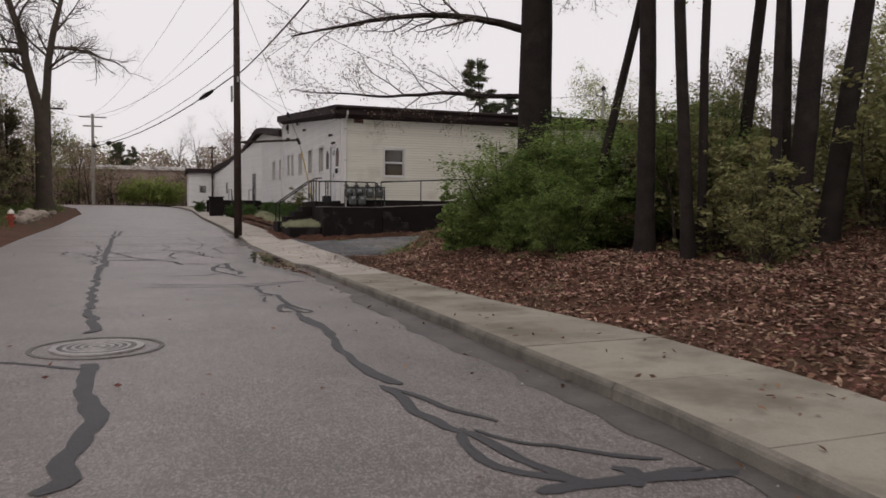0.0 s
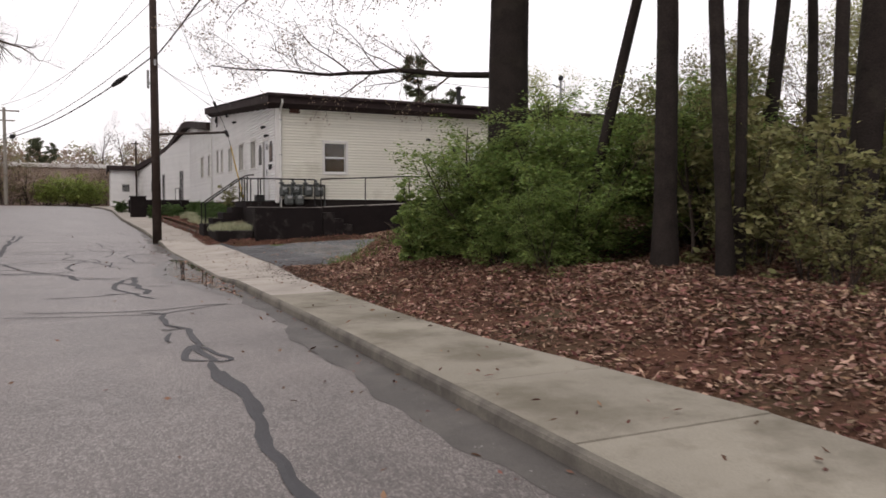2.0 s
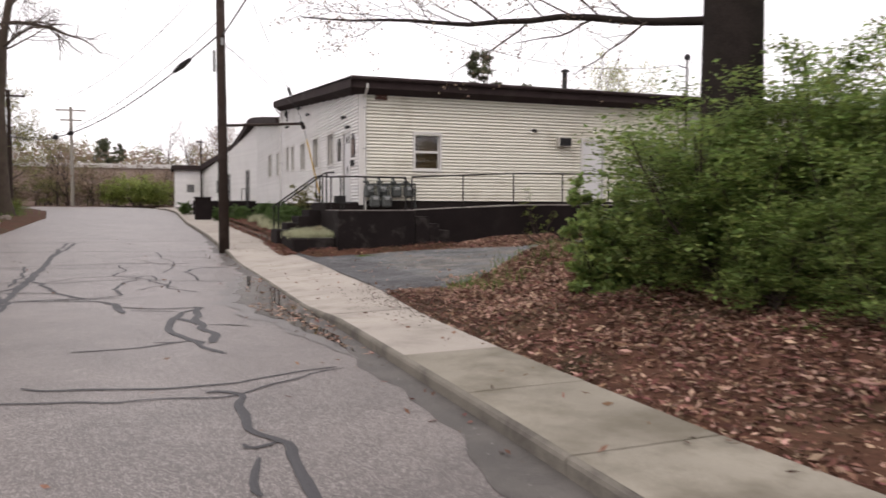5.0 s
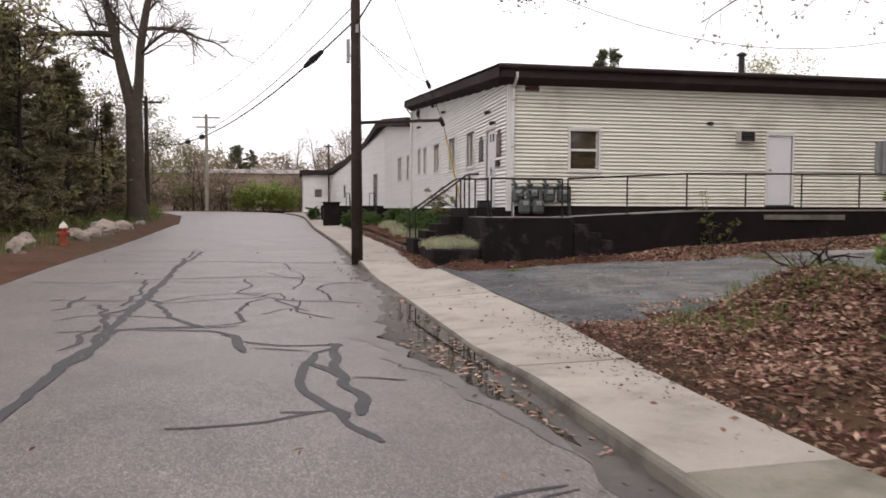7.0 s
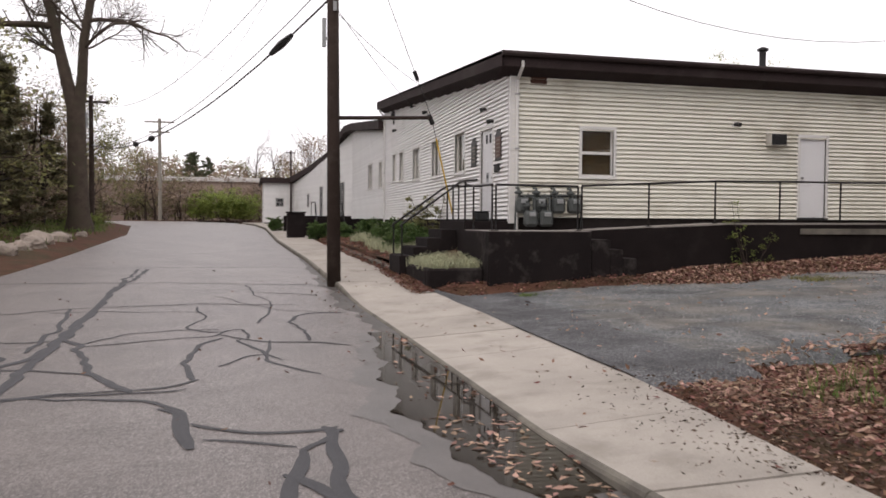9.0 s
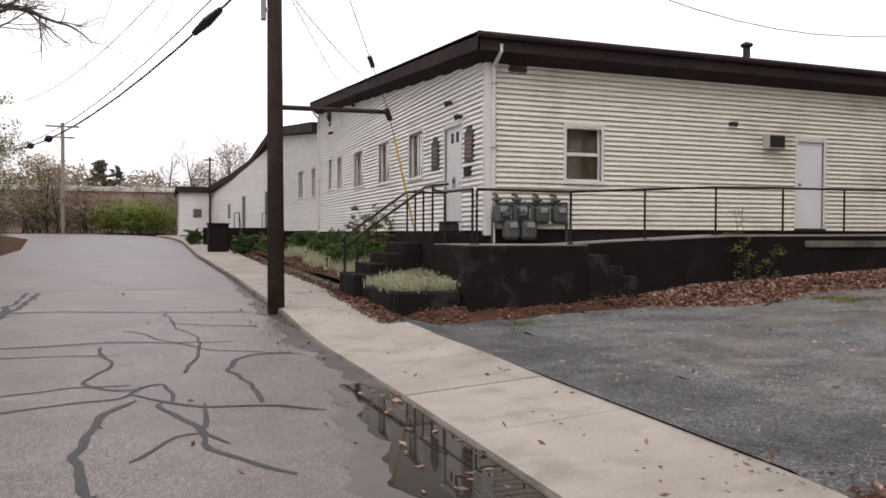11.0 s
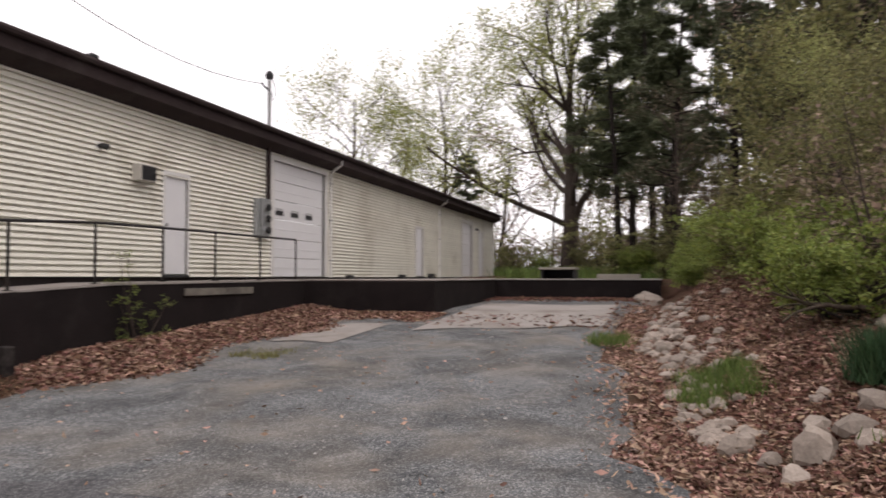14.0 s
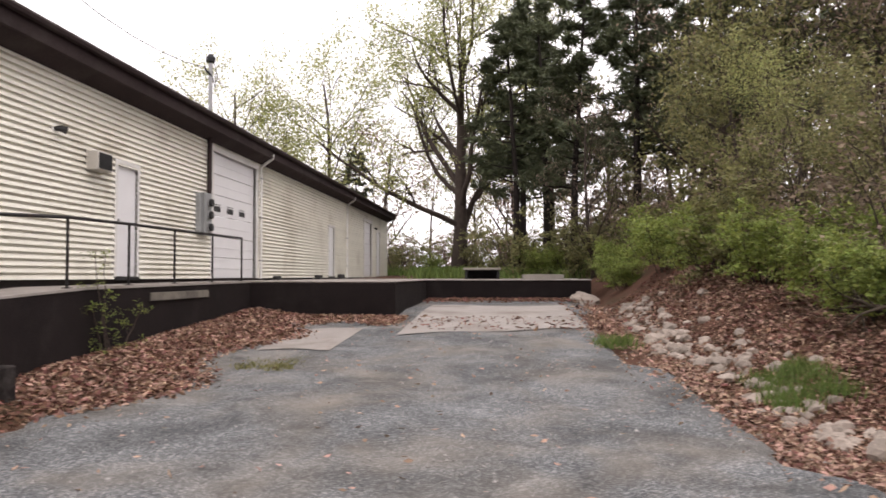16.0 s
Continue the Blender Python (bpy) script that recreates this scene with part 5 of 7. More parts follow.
for a, b, y in pts:
    pw.v += [(a, y, 0.0075), (b, y, 0.0085)]
for i in range(n):
    pw.f.append((2 * i, 2 * i + 1, 2 * i + 3, 2 * i + 2))
single("puddle", pw, "water", "shallow dark puddle along the kerb", "water", "structure")

wm = Mesh()
for i, (a, b, y) in enumerate(pts):
    w = (b - a) * 1.22 + 0.05 * math.sin(y * 1.7) ** 2 + 0.08
    wm.v += [(b - w, y, 0.0045), (b, y, 0.0055)]
for i in range(n):
    wm.f.append((2 * i, 2 * i + 1, 2 * i + 3, 2 * i + 2))
part("wet_patch", wm, "wet", road, "wet asphalt round the puddle")

# ---- poles and wires ----
def sag(a, b, drop, n=14):
    a, b = Vector(a), Vector(b)
    return [tuple(a.lerp(b, i / n) - Vector((0, 0, drop * 4 * (i / n) * (1 - i / n)))) for i in range(n + 1)]


P0 = (-4.02, 0.0)
up = thing("utility_pole", "dark creosoted timber utility pole beside the kerb", "utility pole")
part("shaft", Mesh().tube([(P0[0], P0[1], 0.1), (P0[0] - 0.02, P0[1], 4), (P0[0] - 0.05, P0[1], 11)], [0.15, 0.135, 0.1], 14), "pole", up, smooth=True)
part("cross_arm", Mesh().box(-5.2, -0.16, 10.3, -2.9, -0.06, 10.42, 0.01), "pole", up)
part("riser_box", Mesh().box(-4.28, -0.08, 5.35, -4.2, 0.04, 5.95, 0.01), "grey_box", up)
part("riser_bracket", Mesh().box(-4.22, -0.05, 5.5, -4.12, 0.02, 5.56), "galv", up)
part("tag", Mesh().box(-4.06, -0.152, 6.1, -3.98, -0.135, 6.3), "galv", up)
arm = part("guy_strut", Mesh().tube([(-3.95, 0.0, 3.85), (-1.42, 1.95, 4.2)], 0.045, 10), "pole", up, "rusty steel strut arm")
part("strut_end", Mesh().tube([(-1.5, 1.9, 4.26), (-1.38, 1.98, 4.05)], 0.06, 8), "dark", arm)
guy = part("guy_wire", Mesh().tube([(-4.0, 0.05, 9.4), (-1.42, 1.95, 4.2), (-0.82, 1.95, 1.66)], 0.008, 5), "wire", up)
part("guy_insulator", Mesh().tube([(-1.94, 1.57, 5.25), (-1.84, 1.64, 5.05)], 0.05, 8), "dark", guy)
part("guy_guard", Mesh().tube([(-1.3, 1.95, 3.7), (-0.86, 1.95, 1.8)], 0.021, 8), "yellow", guy, "yellow plastic guy guard")

FP = (-14.8, 64.0)
LP = (-14.4, 29.0)
fp = thing("utility_pole", "pale weathered utility pole beyond the bend", "utility pole")
part("shaft", Mesh().tube([(*FP, 1.3), (*FP, 11.6)], [0.2, 0.15], 10), "far_pole", fp)
for z, w in ((11.2, 1.4), (10.2, 1.0)):
    part("cross_arm", Mesh().box(FP[0] - w, FP[1] - 0.08, z, FP[0] + w, FP[1] + 0.08, z + 0.14, 0.01), "far_pole", fp)
lp = thing("utility_pole", "dark utility pole close behind a roadside tree", "utility pole")
part("shaft", Mesh().tube([(*LP, 0.8), (*LP, 8.4)], [0.15, 0.11], 10), "pole", lp)
part("cross_arm", Mesh().box(LP[0] - 0.9, LP[1] - 0.06, 8.0, LP[0] + 0.9, LP[1] + 0.06, 8.12, 0.01), "pole", lp)
part("transformer", Mesh().lathe([(0.2, 0), (0.24, 0.03), (0.24, 0.75), (0.16, 0.85), (0.05, 0.9)], (LP[0] - 0.38, LP[1] - 0.1, 6.6), 12), "grey_box", lp)


def cable(points, r, label, bits=()):
    c = single("overhead_cable", Mesh().tube(points, r, 6), "wire", label, "cable", group="overhead cables")
    for p, q, rr in bits:
        part("splice_case", Mesh().tube([p, tuple((Vector(p) + Vector(q)) / 2), q], [rr * 0.6, rr, rr * 0.6], 8), "wire", c)
    return c


main = sag((-4.1, 0, 6.4), (LP[0], LP[1], 5.68), 1.2)
cable(main, 0.022, "thick black telephone cable sagging across the street", [(main[1], tuple(Vector(main[1]).lerp(Vector(main[2]), 0.6)), 0.1), (tuple(Vector(main[7]).lerp(Vector(main[8]), 0.4)), tuple(Vector(main[7]).lerp(Vector(main[8]), 0.68)), 0.13), (tuple(Vector(main[8]).lerp(Vector(main[9]), 0.7)), tuple(Vector(main[8]).lerp(Vector(main[9]), 0.98)), 0.13)])
cable(sag((-4.1, 0, 6.8), (LP[0], LP[1], 5.72), 1.22), 0.012, "thin black cable above the telephone cable")
cable(sag((-4.0, 0, 6.4), (-2.4, -46, 7.2), 0.9), 0.022, "thick black telephone cable along the street")
for dx, z in ((-1.0, 10.5), (0.95, 10.5)):
    cable(sag((P0[0] + dx, -0.1, z), (FP[0] + dx, FP[1], 11.3), 1.4), 0.008, "thin power line along the street")
    cable(sag((P0[0] + dx, -0.1, z), (-2.4 + dx, -50, 11), 1.0), 0.008, "thin power line along the street")
cable(sag((-4.0, 0, 8.3), (LP[0], LP[1], 8.1), 1.7), 0.009, "thin power line across the street")
cable(sag((-4.0, 0.05, 9.9), (11.38, -0.12, 6.54), 1.55), 0.009, "black service drop to the mast")
cable(sag((-4.0, 0.05, 6.25), (-0.2, 10.6, 5.8), 0.1), 0.008, "thin service wire to the street wall")
cable(sag((-4.0, 0.05, 6.15), (-0.2, 8.0, 5.95), 0.12), 0.008, "thin service wire to the street wall")


# ---- plants ----
def limb(rng, p, d, length, r, n, wander, lift=0.0, end=0.45):
    """A wandering, tapering branch: points and radii."""
    p, d = np.array(p, float), np.array(d, float)
    d /= np.linalg.norm(d)
    pts, rad = [p.copy()], [r]
    for i in range(n):
        d = d + rng.normal(0, wander, 3) + np.array((0, 0, lift))
        d /= np.linalg.norm(d)
        p = p + d * length / n
        pts.append(p.copy())
        rad.append(r * (1 - (1 - end) * (i + 1) / n))
    return pts, rad


def sprout(rng, pts, rad, count, lo, hi, ratio, angle, length, wander, lift, n=4, end=0.3):
    """Side branches from a parent branch."""
    out = []
    m = len(pts) - 1
    for i in range(count):
        f = lo + (hi - lo) * (i + rng.random()) / count
        k = min(int(f * m), m - 1)
        q = f * m - k
        p = pts[k] * (1 - q) + pts[k + 1] * q
        d = pts[k + 1] - pts[k]
        d = d / np.linalg.norm(d)
        side = np.cross(d, rng.normal(0, 1, 3))
        side /= np.linalg.norm(side) + 1e-9
        a = radians(angle * rng.uniform(0.7, 1.3))
        nd = d * math.cos(a) + side * math.sin(a)
        L = length * rng.uniform(0.6, 1.25) * (1 - 0.45 * (f - lo) / max(hi - lo, 1e-3))
        out.append(limb(rng, p, nd, L, max(0.004, rad[k] * ratio * rng.uniform(0.7, 1.1)), n, wander, lift, end))
    return out


def leaf_cloud(rng, centres, spread, per, size, flat=0.0, aspect=0.55):
    """Leaves (n, 4, 3) scattered round the centres; flat draws them towards the horizontal."""
    c = np.repeat(np.asarray(centres, float), per, axis=0)
    n = len(c)
    off = rng.normal(0, 1, (n, 3)) * np.asarray(spread)
    c = c + off
    a = rng.normal(0, 1, (n, 3))
    a[:, 2] *= 1 - flat
    a /= np.linalg.norm(a, axis=1, keepdims=True) + 1e-9
    b = rng.normal(0, 1, (n, 3))
    b[:, 2] *= 1 - flat
    b -= a * np.sum(a * b, 1, keepdims=True)
    b /= np.linalg.norm(b, axis=1, keepdims=True) + 1e-9
    s = (size * rng.uniform(0.6, 1.35, n))[:, None]
    a, b = a * s, b * s * aspect
    bend = np.cross(a, b) * rng.uniform(-0.5, 0.5, (n, 1)) / (s + 1e-9)
    return np.stack([c - a, c - b * 0.9 + bend, c + a, c + b * 0.9 + bend], 1)


def wood(name, branches, material, parent, sides=6, smooth=True):
    m = Mesh()
    for pts, rad in branches:
        s = sides if rad[0] > 0.03 else 4 if rad[0] > 0.012 else 3
        m.tube([tuple(p) for p in pts], rad, s, cap=False)
    me = m.data(name, material, smooth, fix=False)
    ob = new(name, me)
    ob.parent = parent
    if name.endswith("work"):
        tagged(ob, kind="stuff")
    return ob


def samples(branches, lo=0.2, step=1):
    return [p for pts, rad in branches for i, p in enumerate(pts) if i / (len(pts) - 1) >= lo and i % step == 0]


def deciduous(name, label, seed, height, radius, leaf, leaf_size, per, haze=0.018, fork=0.35, material="twig", limbs=9, density=1.0, length=0.42, sub=6):
    rng = np.random.default_rng(seed)
    root = thing(name, label, "tree")
    tr, rr = limb(rng, (0, 0, -0.15), (0, 0, 1), height * 0.8, radius, 10, 0.045, 0.02, 0.25)
    rr[0] = radius * 1.35
    l1 = sprout(rng, tr, rr, limbs, fork, 0.98, 0.55, 50, height * length, 0.13, 0.06, 7, 0.3)
    l2 = [b for p, r in l1 for b in sprout(rng, p, r, sub, 0.25, 1.0, 0.55, 42, height * 0.19, 0.15, 0.03, 5, 0.35)]
    l3 = [b for p, r in l2 for b in sprout(rng, p, r, int(5 * density), 0.2, 1.0, 0.6, 40, height * 0.09, 0.16, 0.02, 3, 0.4)]
    wood("trunk", [(tr, rr)], material, root, 10)
    wood("branchwork", l1 + l2, material, root, 6)
    wood("twigwork", l3, material, root, 3)
    tips = samples(l3, 0.5)
    rng.shuffle(tips)
    c = leaf_cloud(rng, tips, height * haze, per, leaf_size, 0.3)
    quads("crown", c, leaf, root)
    return root


def shrub(name, label, seed, height, width, leaf, leaf_size, stems, per, flat=0.6, sprays=12, material="twig", low=0.12):
    rng = np.random.default_rng(seed)
    root = thing(name, label, "shrub")
    s1 = []
    for i in range(stems):
        a = rng.uniform(0, 2 * math.pi)
        lean = rng.uniform(0.1, 0.75) * width / height
        s1.append(limb(rng, (0.15 * width * math.cos(a) * rng.random(), 0.15 * width * math.sin(a) * rng.random(), -0.08), (lean * math.cos(a), lean * math.sin(a), 1), height * rng.uniform(0.55, 1.0), 0.018 * height / 2, 7, 0.09, 0.02, 0.25))
    s2 = [b for p, r in s1 for b in sprout(rng, p, r, sprays, low, 1.0, 0.5, 68, width * 0.36, 0.14, 0.0, 4, 0.3)]
    s3 = [b for p, r in s2 for b in sprout(rng, p, r, 3, 0.3, 1.0, 0.6, 45, width * 0.13, 0.1, 0.0, 2, 0.4)]
    wood("stemwork", s1, material, root, 5)
    wood("branchwork", s2, material, root, 3)
    tips = samples(s3, 0.4) + samples(s2, 0.4)
    c = leaf_cloud(rng, tips, (width * 0.035, width * 0.035, width * 0.016), per, leaf_size, flat)
    quads("foliage", c, leaf, root)
    return root


def pine(name, label, seed, height, radius, start=0.3, needle=0.32, per=10, material="needle"):
    rng = np.random.default_rng(seed)
    root = thing(name, label, "tree")
    tr, rr = limb(rng, (0, 0, -0.15), (0, 0, 1), height, radius, 12, 0.02, 0.01, 0.12)
    l1 = []
    k = int(height * 2.6)
    for i in range(k):
        f = start + (0.98 - start) * i / k
        z = f * 12
        j = min(int(z), 11)
        p = tr[j] * (1 - z + j) + tr[j + 1] * (z - j)
        a = rng.uniform(0, 2 * math.pi)
        L = height * 0.24 * (1.05 - f) ** 0.65 * rng.uniform(0.65, 1.25)
        l1.append(limb(rng, p, (math.cos(a), math.sin(a), 0.12), L, 0.03 + 0.04 * (1 - f), 5, 0.08, 0.03, 0.3))
    l2 = [b for p, r in l1 for b in sprout(rng, p, r, 6, 0.3, 1.0, 0.5, 45, height * 0.045, 0.1, 0.05, 3, 0.4)]
    wood("trunk", [(tr, rr)], "bark", root, 9)
    wood("branchwork", l1, "bark", root, 4)
    c = leaf_cloud(rng, samples(l2, 0.3) + samples(l1, 0.7), (0.16, 0.16, 0.07), per, needle, 0.4, 0.14)
    quads("needles", c, material, root)
    return root


def put(ob, x, y, s=1.0, turn=0.0, z=None, label=""):
    z = float(land(x, y)) if z is None else z
    ob.matrix_basis = pose(x, y, z, 0, 0, turn) @ Matrix.Diagonal((s, s, s, 1))
    if label:
        ob["label"] = label
    return ob


def again(ob, x, y, s=1.0, turn=0.0, z=None, label=""):
    return put(copy_thing(ob, pose(0, 0, 0)), x, y, s, turn, z, label)


# trees on the wooded bank
def bank_trunk(name, x, y, r, lean, seed, height=13, label="tall dark straight tree trunk on the leafy bank", leafs=12, first=0.38):
    rng = np.random.default_rng(seed)
    root = thing(name, label, "tree", "bank trees")
    tr, rr = limb(rng, (0, 0, -0.3), (lean[0], lean[1], 1), height, r, 12, 0.008, 0.0, 0.5)
    rr[0] = r * 1.35
    l1 = sprout(rng, tr, rr, 9, first, 0.98, 0.3, 65, 3.0, 0.15, 0.02, 6, 0.25)
    l2 = [b for p, q in l1 for b in sprout(rng, p, q, 6, 0.25, 1.0, 0.5, 45, 1.2, 0.15, 0.0, 4, 0.3)]
    wood("trunk", [(tr, rr)], "bark", root, 12)
    wood("branchwork", l1, "bark", root, 5)
    wood("twigwork", l2, "twig", root, 3)
    quads("crown", leaf_cloud(rng, samples(l2, 0.4), 0.14, leafs // 4, 0.055, 0.3), "leaf_olive", root)
    return put(root, x, y)


bank_trunk("bank_tree", 0.72, -19.78, 0.15, (0.0, 0.0), 11)
bank_trunk("bank_tree", 0.95, -20.6, 0.10, (-0.05, 0.02), 12, label="slightly bent dark tree trunk on the leafy bank")
bank_trunk("bank_tree", 1.25, -20.45, 0.075, (0.01, 0.0), 18, label="slender dark tree trunk on the leafy bank")
bank_trunk("bank_tree", 3.2, -18.84, 0.12, (0.055, -0.02), 13)
bank_trunk("bank_tree", 4.6, -18.6, 0.09, (0.01, 0.02), 14, label="thin dark tree trunk on the leafy bank")
bank_trunk("bank_tree", 1.84, -21.3, 0.085, (0.02, 0.0), 19, label="thin straight dark tree trunk on the leafy bank")
bank_trunk("bank_tree", 2.45, -21.04, 0.19, (0.075, -0.025), 15, label="thick dark tree trunk on the leafy bank")
bank_trunk("bank_tree", 3.0, -21.1, 0.17, (0.13, -0.045), 16, label="leaning dark tree trunk on the leafy bank")
bank_trunk("bank_tree", 0.55, -17.95, 0.085, (0.19, -0.085), 17, label="thin strongly leaning tree trunk on the leafy bank")
for i, (x, y) in enumerate(((6.5, -20), (8, -23), (5.5, -24), (10, -19.5), (7.5, -27), (3.5, -26.5), (1.5, -29))):
    bank_trunk("bank_tree", x, y, 0.11 + 0.03 * (i % 3), (0.02 * (i % 3 - 1), 0.01), 30 + i, label="dark tree trunk in the wood behind the bank", leafs=12)

# the old oak with a low limb
rng = np.random.default_rng(5)
oak = thing("oak_tree", "massive dark oak trunk with low spreading budding limbs", "tree")
tr, rr = limb(rng, (0, 0, -0.3), (0, 0, 1), 12, 0.40, 10, 0.012, 0.0, 0.6)
rr[0] = 0.55
low = [limb(rng, (-0.15, 0.1, 3.1), (-0.78, 0.6, 0.02), 5.4, 0.06, 14, 0.085, 0.016, 0.12),
       limb(rng, (-0.2, 0.1, 4.5), (-0.8, 0.5, 0.22), 5.2, 0.09, 9, 0.08, -0.01, 0.2),
       limb(rng, (0.1, -0.1, 5.3), (-0.4, -0.8, 0.3), 4.5, 0.08, 8, 0.09, 0.0, 0.2),
       limb(rng, (0.2, 0.1, 5.8), (0.8, 0.4, 0.3), 5.0, 0.09, 8, 0.09, 0.0, 0.2),
       limb(rng, (-0.2, 0.1, 6.6), (-0.7, 0.7, 0.3), 6.0, 0.10, 8, 0.09, 0.0, 0.2)]
o2 = [b for p, r in low for b in sprout(rng, p, r, 18, 0.12, 1.0, 0.4, 40, 1.6, 0.16, 0.015, 7, 0.25)]
o3 = [b for p, r in o2 for b in sprout(rng, p, r, 13, 0.1, 1.0, 0.5, 50, 0.7, 0.17, -0.01, 5, 0.3)]
wood("trunk", [(tr, rr)], "bark", oak, 16)
for b in low:
    wood("limb", [b], "bark", oak, 8)
wood("branchwork", o2, "twig", oak, 4)
wood("twigwork", o3, "twig", oak, 3)
quads("crown", leaf_cloud(rng, samples(o3, 0.5), 0.05, 3, 0.022, 0.0), "bud", oak)
put(oak, 1.05, -15.1, z=0.75)

# the big green bush by the lot, and its neighbours
b1 = shrub("green_bush", "dense fresh green bush at the edge of the bank", 21, 2.4, 2.2, "leaf_green", 0.034, 14, 14, flat=0.88, low=0.12)
b2 = shrub("green_bush", "dense fresh green bush on the leafy bank", 22, 2.3, 2.5, "leaf_green", 0.034, 14, 14, flat=0.88, low=0.12)
put(b1, 0.55, -14.9, 1.0)
put(b2, 0.25, -16.4, 1.05, 40)
for ob, x, y, s, a in ((b1, 0.9, -17.4, 1.1, 80), (b2, 0.3, -18.1, 0.7, 150), (b1, 1.7, -15.8, 1.15, 200), (b2, 1.9, -13.9, 0.85, 250), (b1, 2.6, -18.4, 1.1, 310),
                       (b2, 0.3, -15.6, 0.8, 100), (b2, 3.2, -17.0, 1.25, 10), (b1, -0.25, -17.2, 0.5, 60), (b2, -0.1, -18.4, 0.5, 220), (b1, 0.0, -16.1, 0.55, 300)):
    again(ob, x, y, s, a)
lobe = shrub("leafy_bush", "upright bright green broadleaf bush at the end of the bank", 29, 1.45, 0.95, "leaf_green", 0.042, 11, 10, flat=0.45, low=0.06, sprays=10)
put(lobe, -0.58, -14.69, 1.0)
again(lobe, -0.13, -15.19, 0.8, 140)
b3 = shrub("thin_shrub", "sparse spring green undergrowth shrub on the bank", 23, 2.0, 1.7, "leaf_olive", 0.05, 8, 4, sprays=8)
put(b3, 1.6, -21.3)
for i, (x, y, s) in enumerate(((2.2, -19.6, 1.2), (0.9, -22.2, 0.6), (3.9, -21.4, 1.3), (3.4, -23.2, 1.0), (2.0, -24.3, 0.8), (5.2, -20.1, 1.4), (5.5, -22.6, 1.5), (3.0, -25.7, 1.0), (1.6, -20.4, 0.9), (2.6, -18.0, 1.4),
                               (4.5, -24.8, 1.4), (6.8, -18.2, 1.6), (7.0, -25.3, 1.7), (6.6, -21.6, 1.6), (8.8, -20.5, 1.8), (9.5, -17.5, 1.8), (9.5, -25.0, 1.9))):
    again(b3, x, y, s, i * 67)

# woods south of the yard
b5 = shrub("brown_thicket", "leafless brown thicket at the roadside wood", 25, 2.6, 2.6, "bud", 0.045, 13, 2, sprays=9)
put(b5, -17, 12)
b4 = shrub("bright_shrub", "bright yellow green shrub behind the stones", 24, 1.5, 1.9, "leaf_bright", 0.042, 10, 7, sprays=9)
put(b4, 4.6, -11.6, 0.8)
for i, (x, y, s) in enumerate(((6.5, -11.9, 0.9), (9.0, -11.6, 1.0), (12, -11.4, 1.1), (15.5, -11.2, 1.2), (8.0, -13.2, 1.2), (19, -11.6, 1.1), (3.3, -13.2, 0.8), (17.8, -10.4, 0.7), (20.3, -10.5, 0.8), (22.6, -10.9, 0.9))):
    again(b4, x, y, s, i * 81)
d1 = deciduous("spring_tree", "young tree with a haze of olive spring leaves", 41, 8.5, 0.11, "leaf_olive", 0.075, 7, limbs=13, fork=0.12)
d2 = deciduous("spring_tree", "grey brown budding tree with thin tangled branches", 42, 10.0, 0.13, "bud", 0.05, 2, limbs=14, fork=0.12, density=1.3)
d3 = deciduous("spring_tree", "tall tree with pale olive new leaves", 43, 11.0, 0.16, "leaf_pale", 0.07, 11, haze=0.026, limbs=12, fork=0.25)
p1 = pine("pine_tree", "tall dark green pine with layered boughs", 51, 16.0, 0.24)
f1 = deciduous("woodland_tree", "hazy brown budding woodland tree", 81, 9.0, 0.13, "bud", 0.095, 11, haze=0.034, limbs=10, fork=0.1, density=0.4, sub=4)
f2 = deciduous("woodland_tree", "hazy olive woodland tree in new leaf", 82, 8.5, 0.12, "leaf_olive", 0.095, 11, haze=0.034, limbs=10, fork=0.1, density=0.4, sub=4)
f3 = shrub("woodland_thicket", "brown leafless woodland thicket", 83, 3.2, 3.0, "bud", 0.085, 9, 4, sprays=5)
f4 = shrub("woodland_thicket", "olive green woodland thicket", 84, 3.0, 3.0, "leaf_olive", 0.085, 9, 4, sprays=5)
put(f1, -24, 20)
put(f2, -25, 26)
put(f3, -22, 32)
put(f4, -23, 38)
put(d1, 7.0, -13.8, 0.42)
for x, y, s, a in ((2.6, -18.9, 0.34, 100), (1.7, -19.2, 0.3, 240)):
    again(d1, x, y, s, a)
put(d2, 9.5, -14.0, 0.42)
put(d3, 14.0, -13.4, 0.5)
put(p1, 34, -7.5, 0.85)
for i, (ob, x, y, s) in enumerate(((d1, 11.0, -12.8, 0.5), (d2, 12.5, -15.8, 0.7), (d1, 16.5, -13.4, 0.85), (d2, 6.0, -15.6, 0.38), (d1, 18.5, -15.0, 1.1), (d2, 21, -14.0, 1.1), (d1, 24, -15.5, 1.3), (d2, 17, -17.5, 1.2),
                                   (d1, 9.5, -17.2, 0.6), (f2, 20, -18, 1.2), (p1, 31, -10.2, 0.9), (p1, 28, -12.6, 0.85), (p1, 37, -9.2, 1.0), (p1, 29, -16, 0.9), (f2, 32, -18, 1.1), (f1, 36, -16, 1.2), (f2, 26, -20, 1.4),
                                   (d2, 27, -10.6, 0.8), (p1, 24.5, -17, 0.75), (d3, 50, 6, 1.6), (d3, 46, 12, 1.45), (p1, 43, 2.5, 0.5), (p1, 41, -8, 1.0), (f2, 58, -3, 1.6), (f1, 60, 4, 1.6), (f2, 48, -14, 1.6), (p1, 46, -10, 1.1), (f1, 54, -8, 1.7), (d3, 57, 12, 1.4))):
    again(ob, x, y, s, i * 53)
big = deciduous("old_oak", "broad old oak with heavy spreading limbs and faint leaves", 45, 19.0, 0.5, "leaf_pale", 0.10, 16, limbs=17, fork=0.16, material="twig", length=0.62, density=1.6)
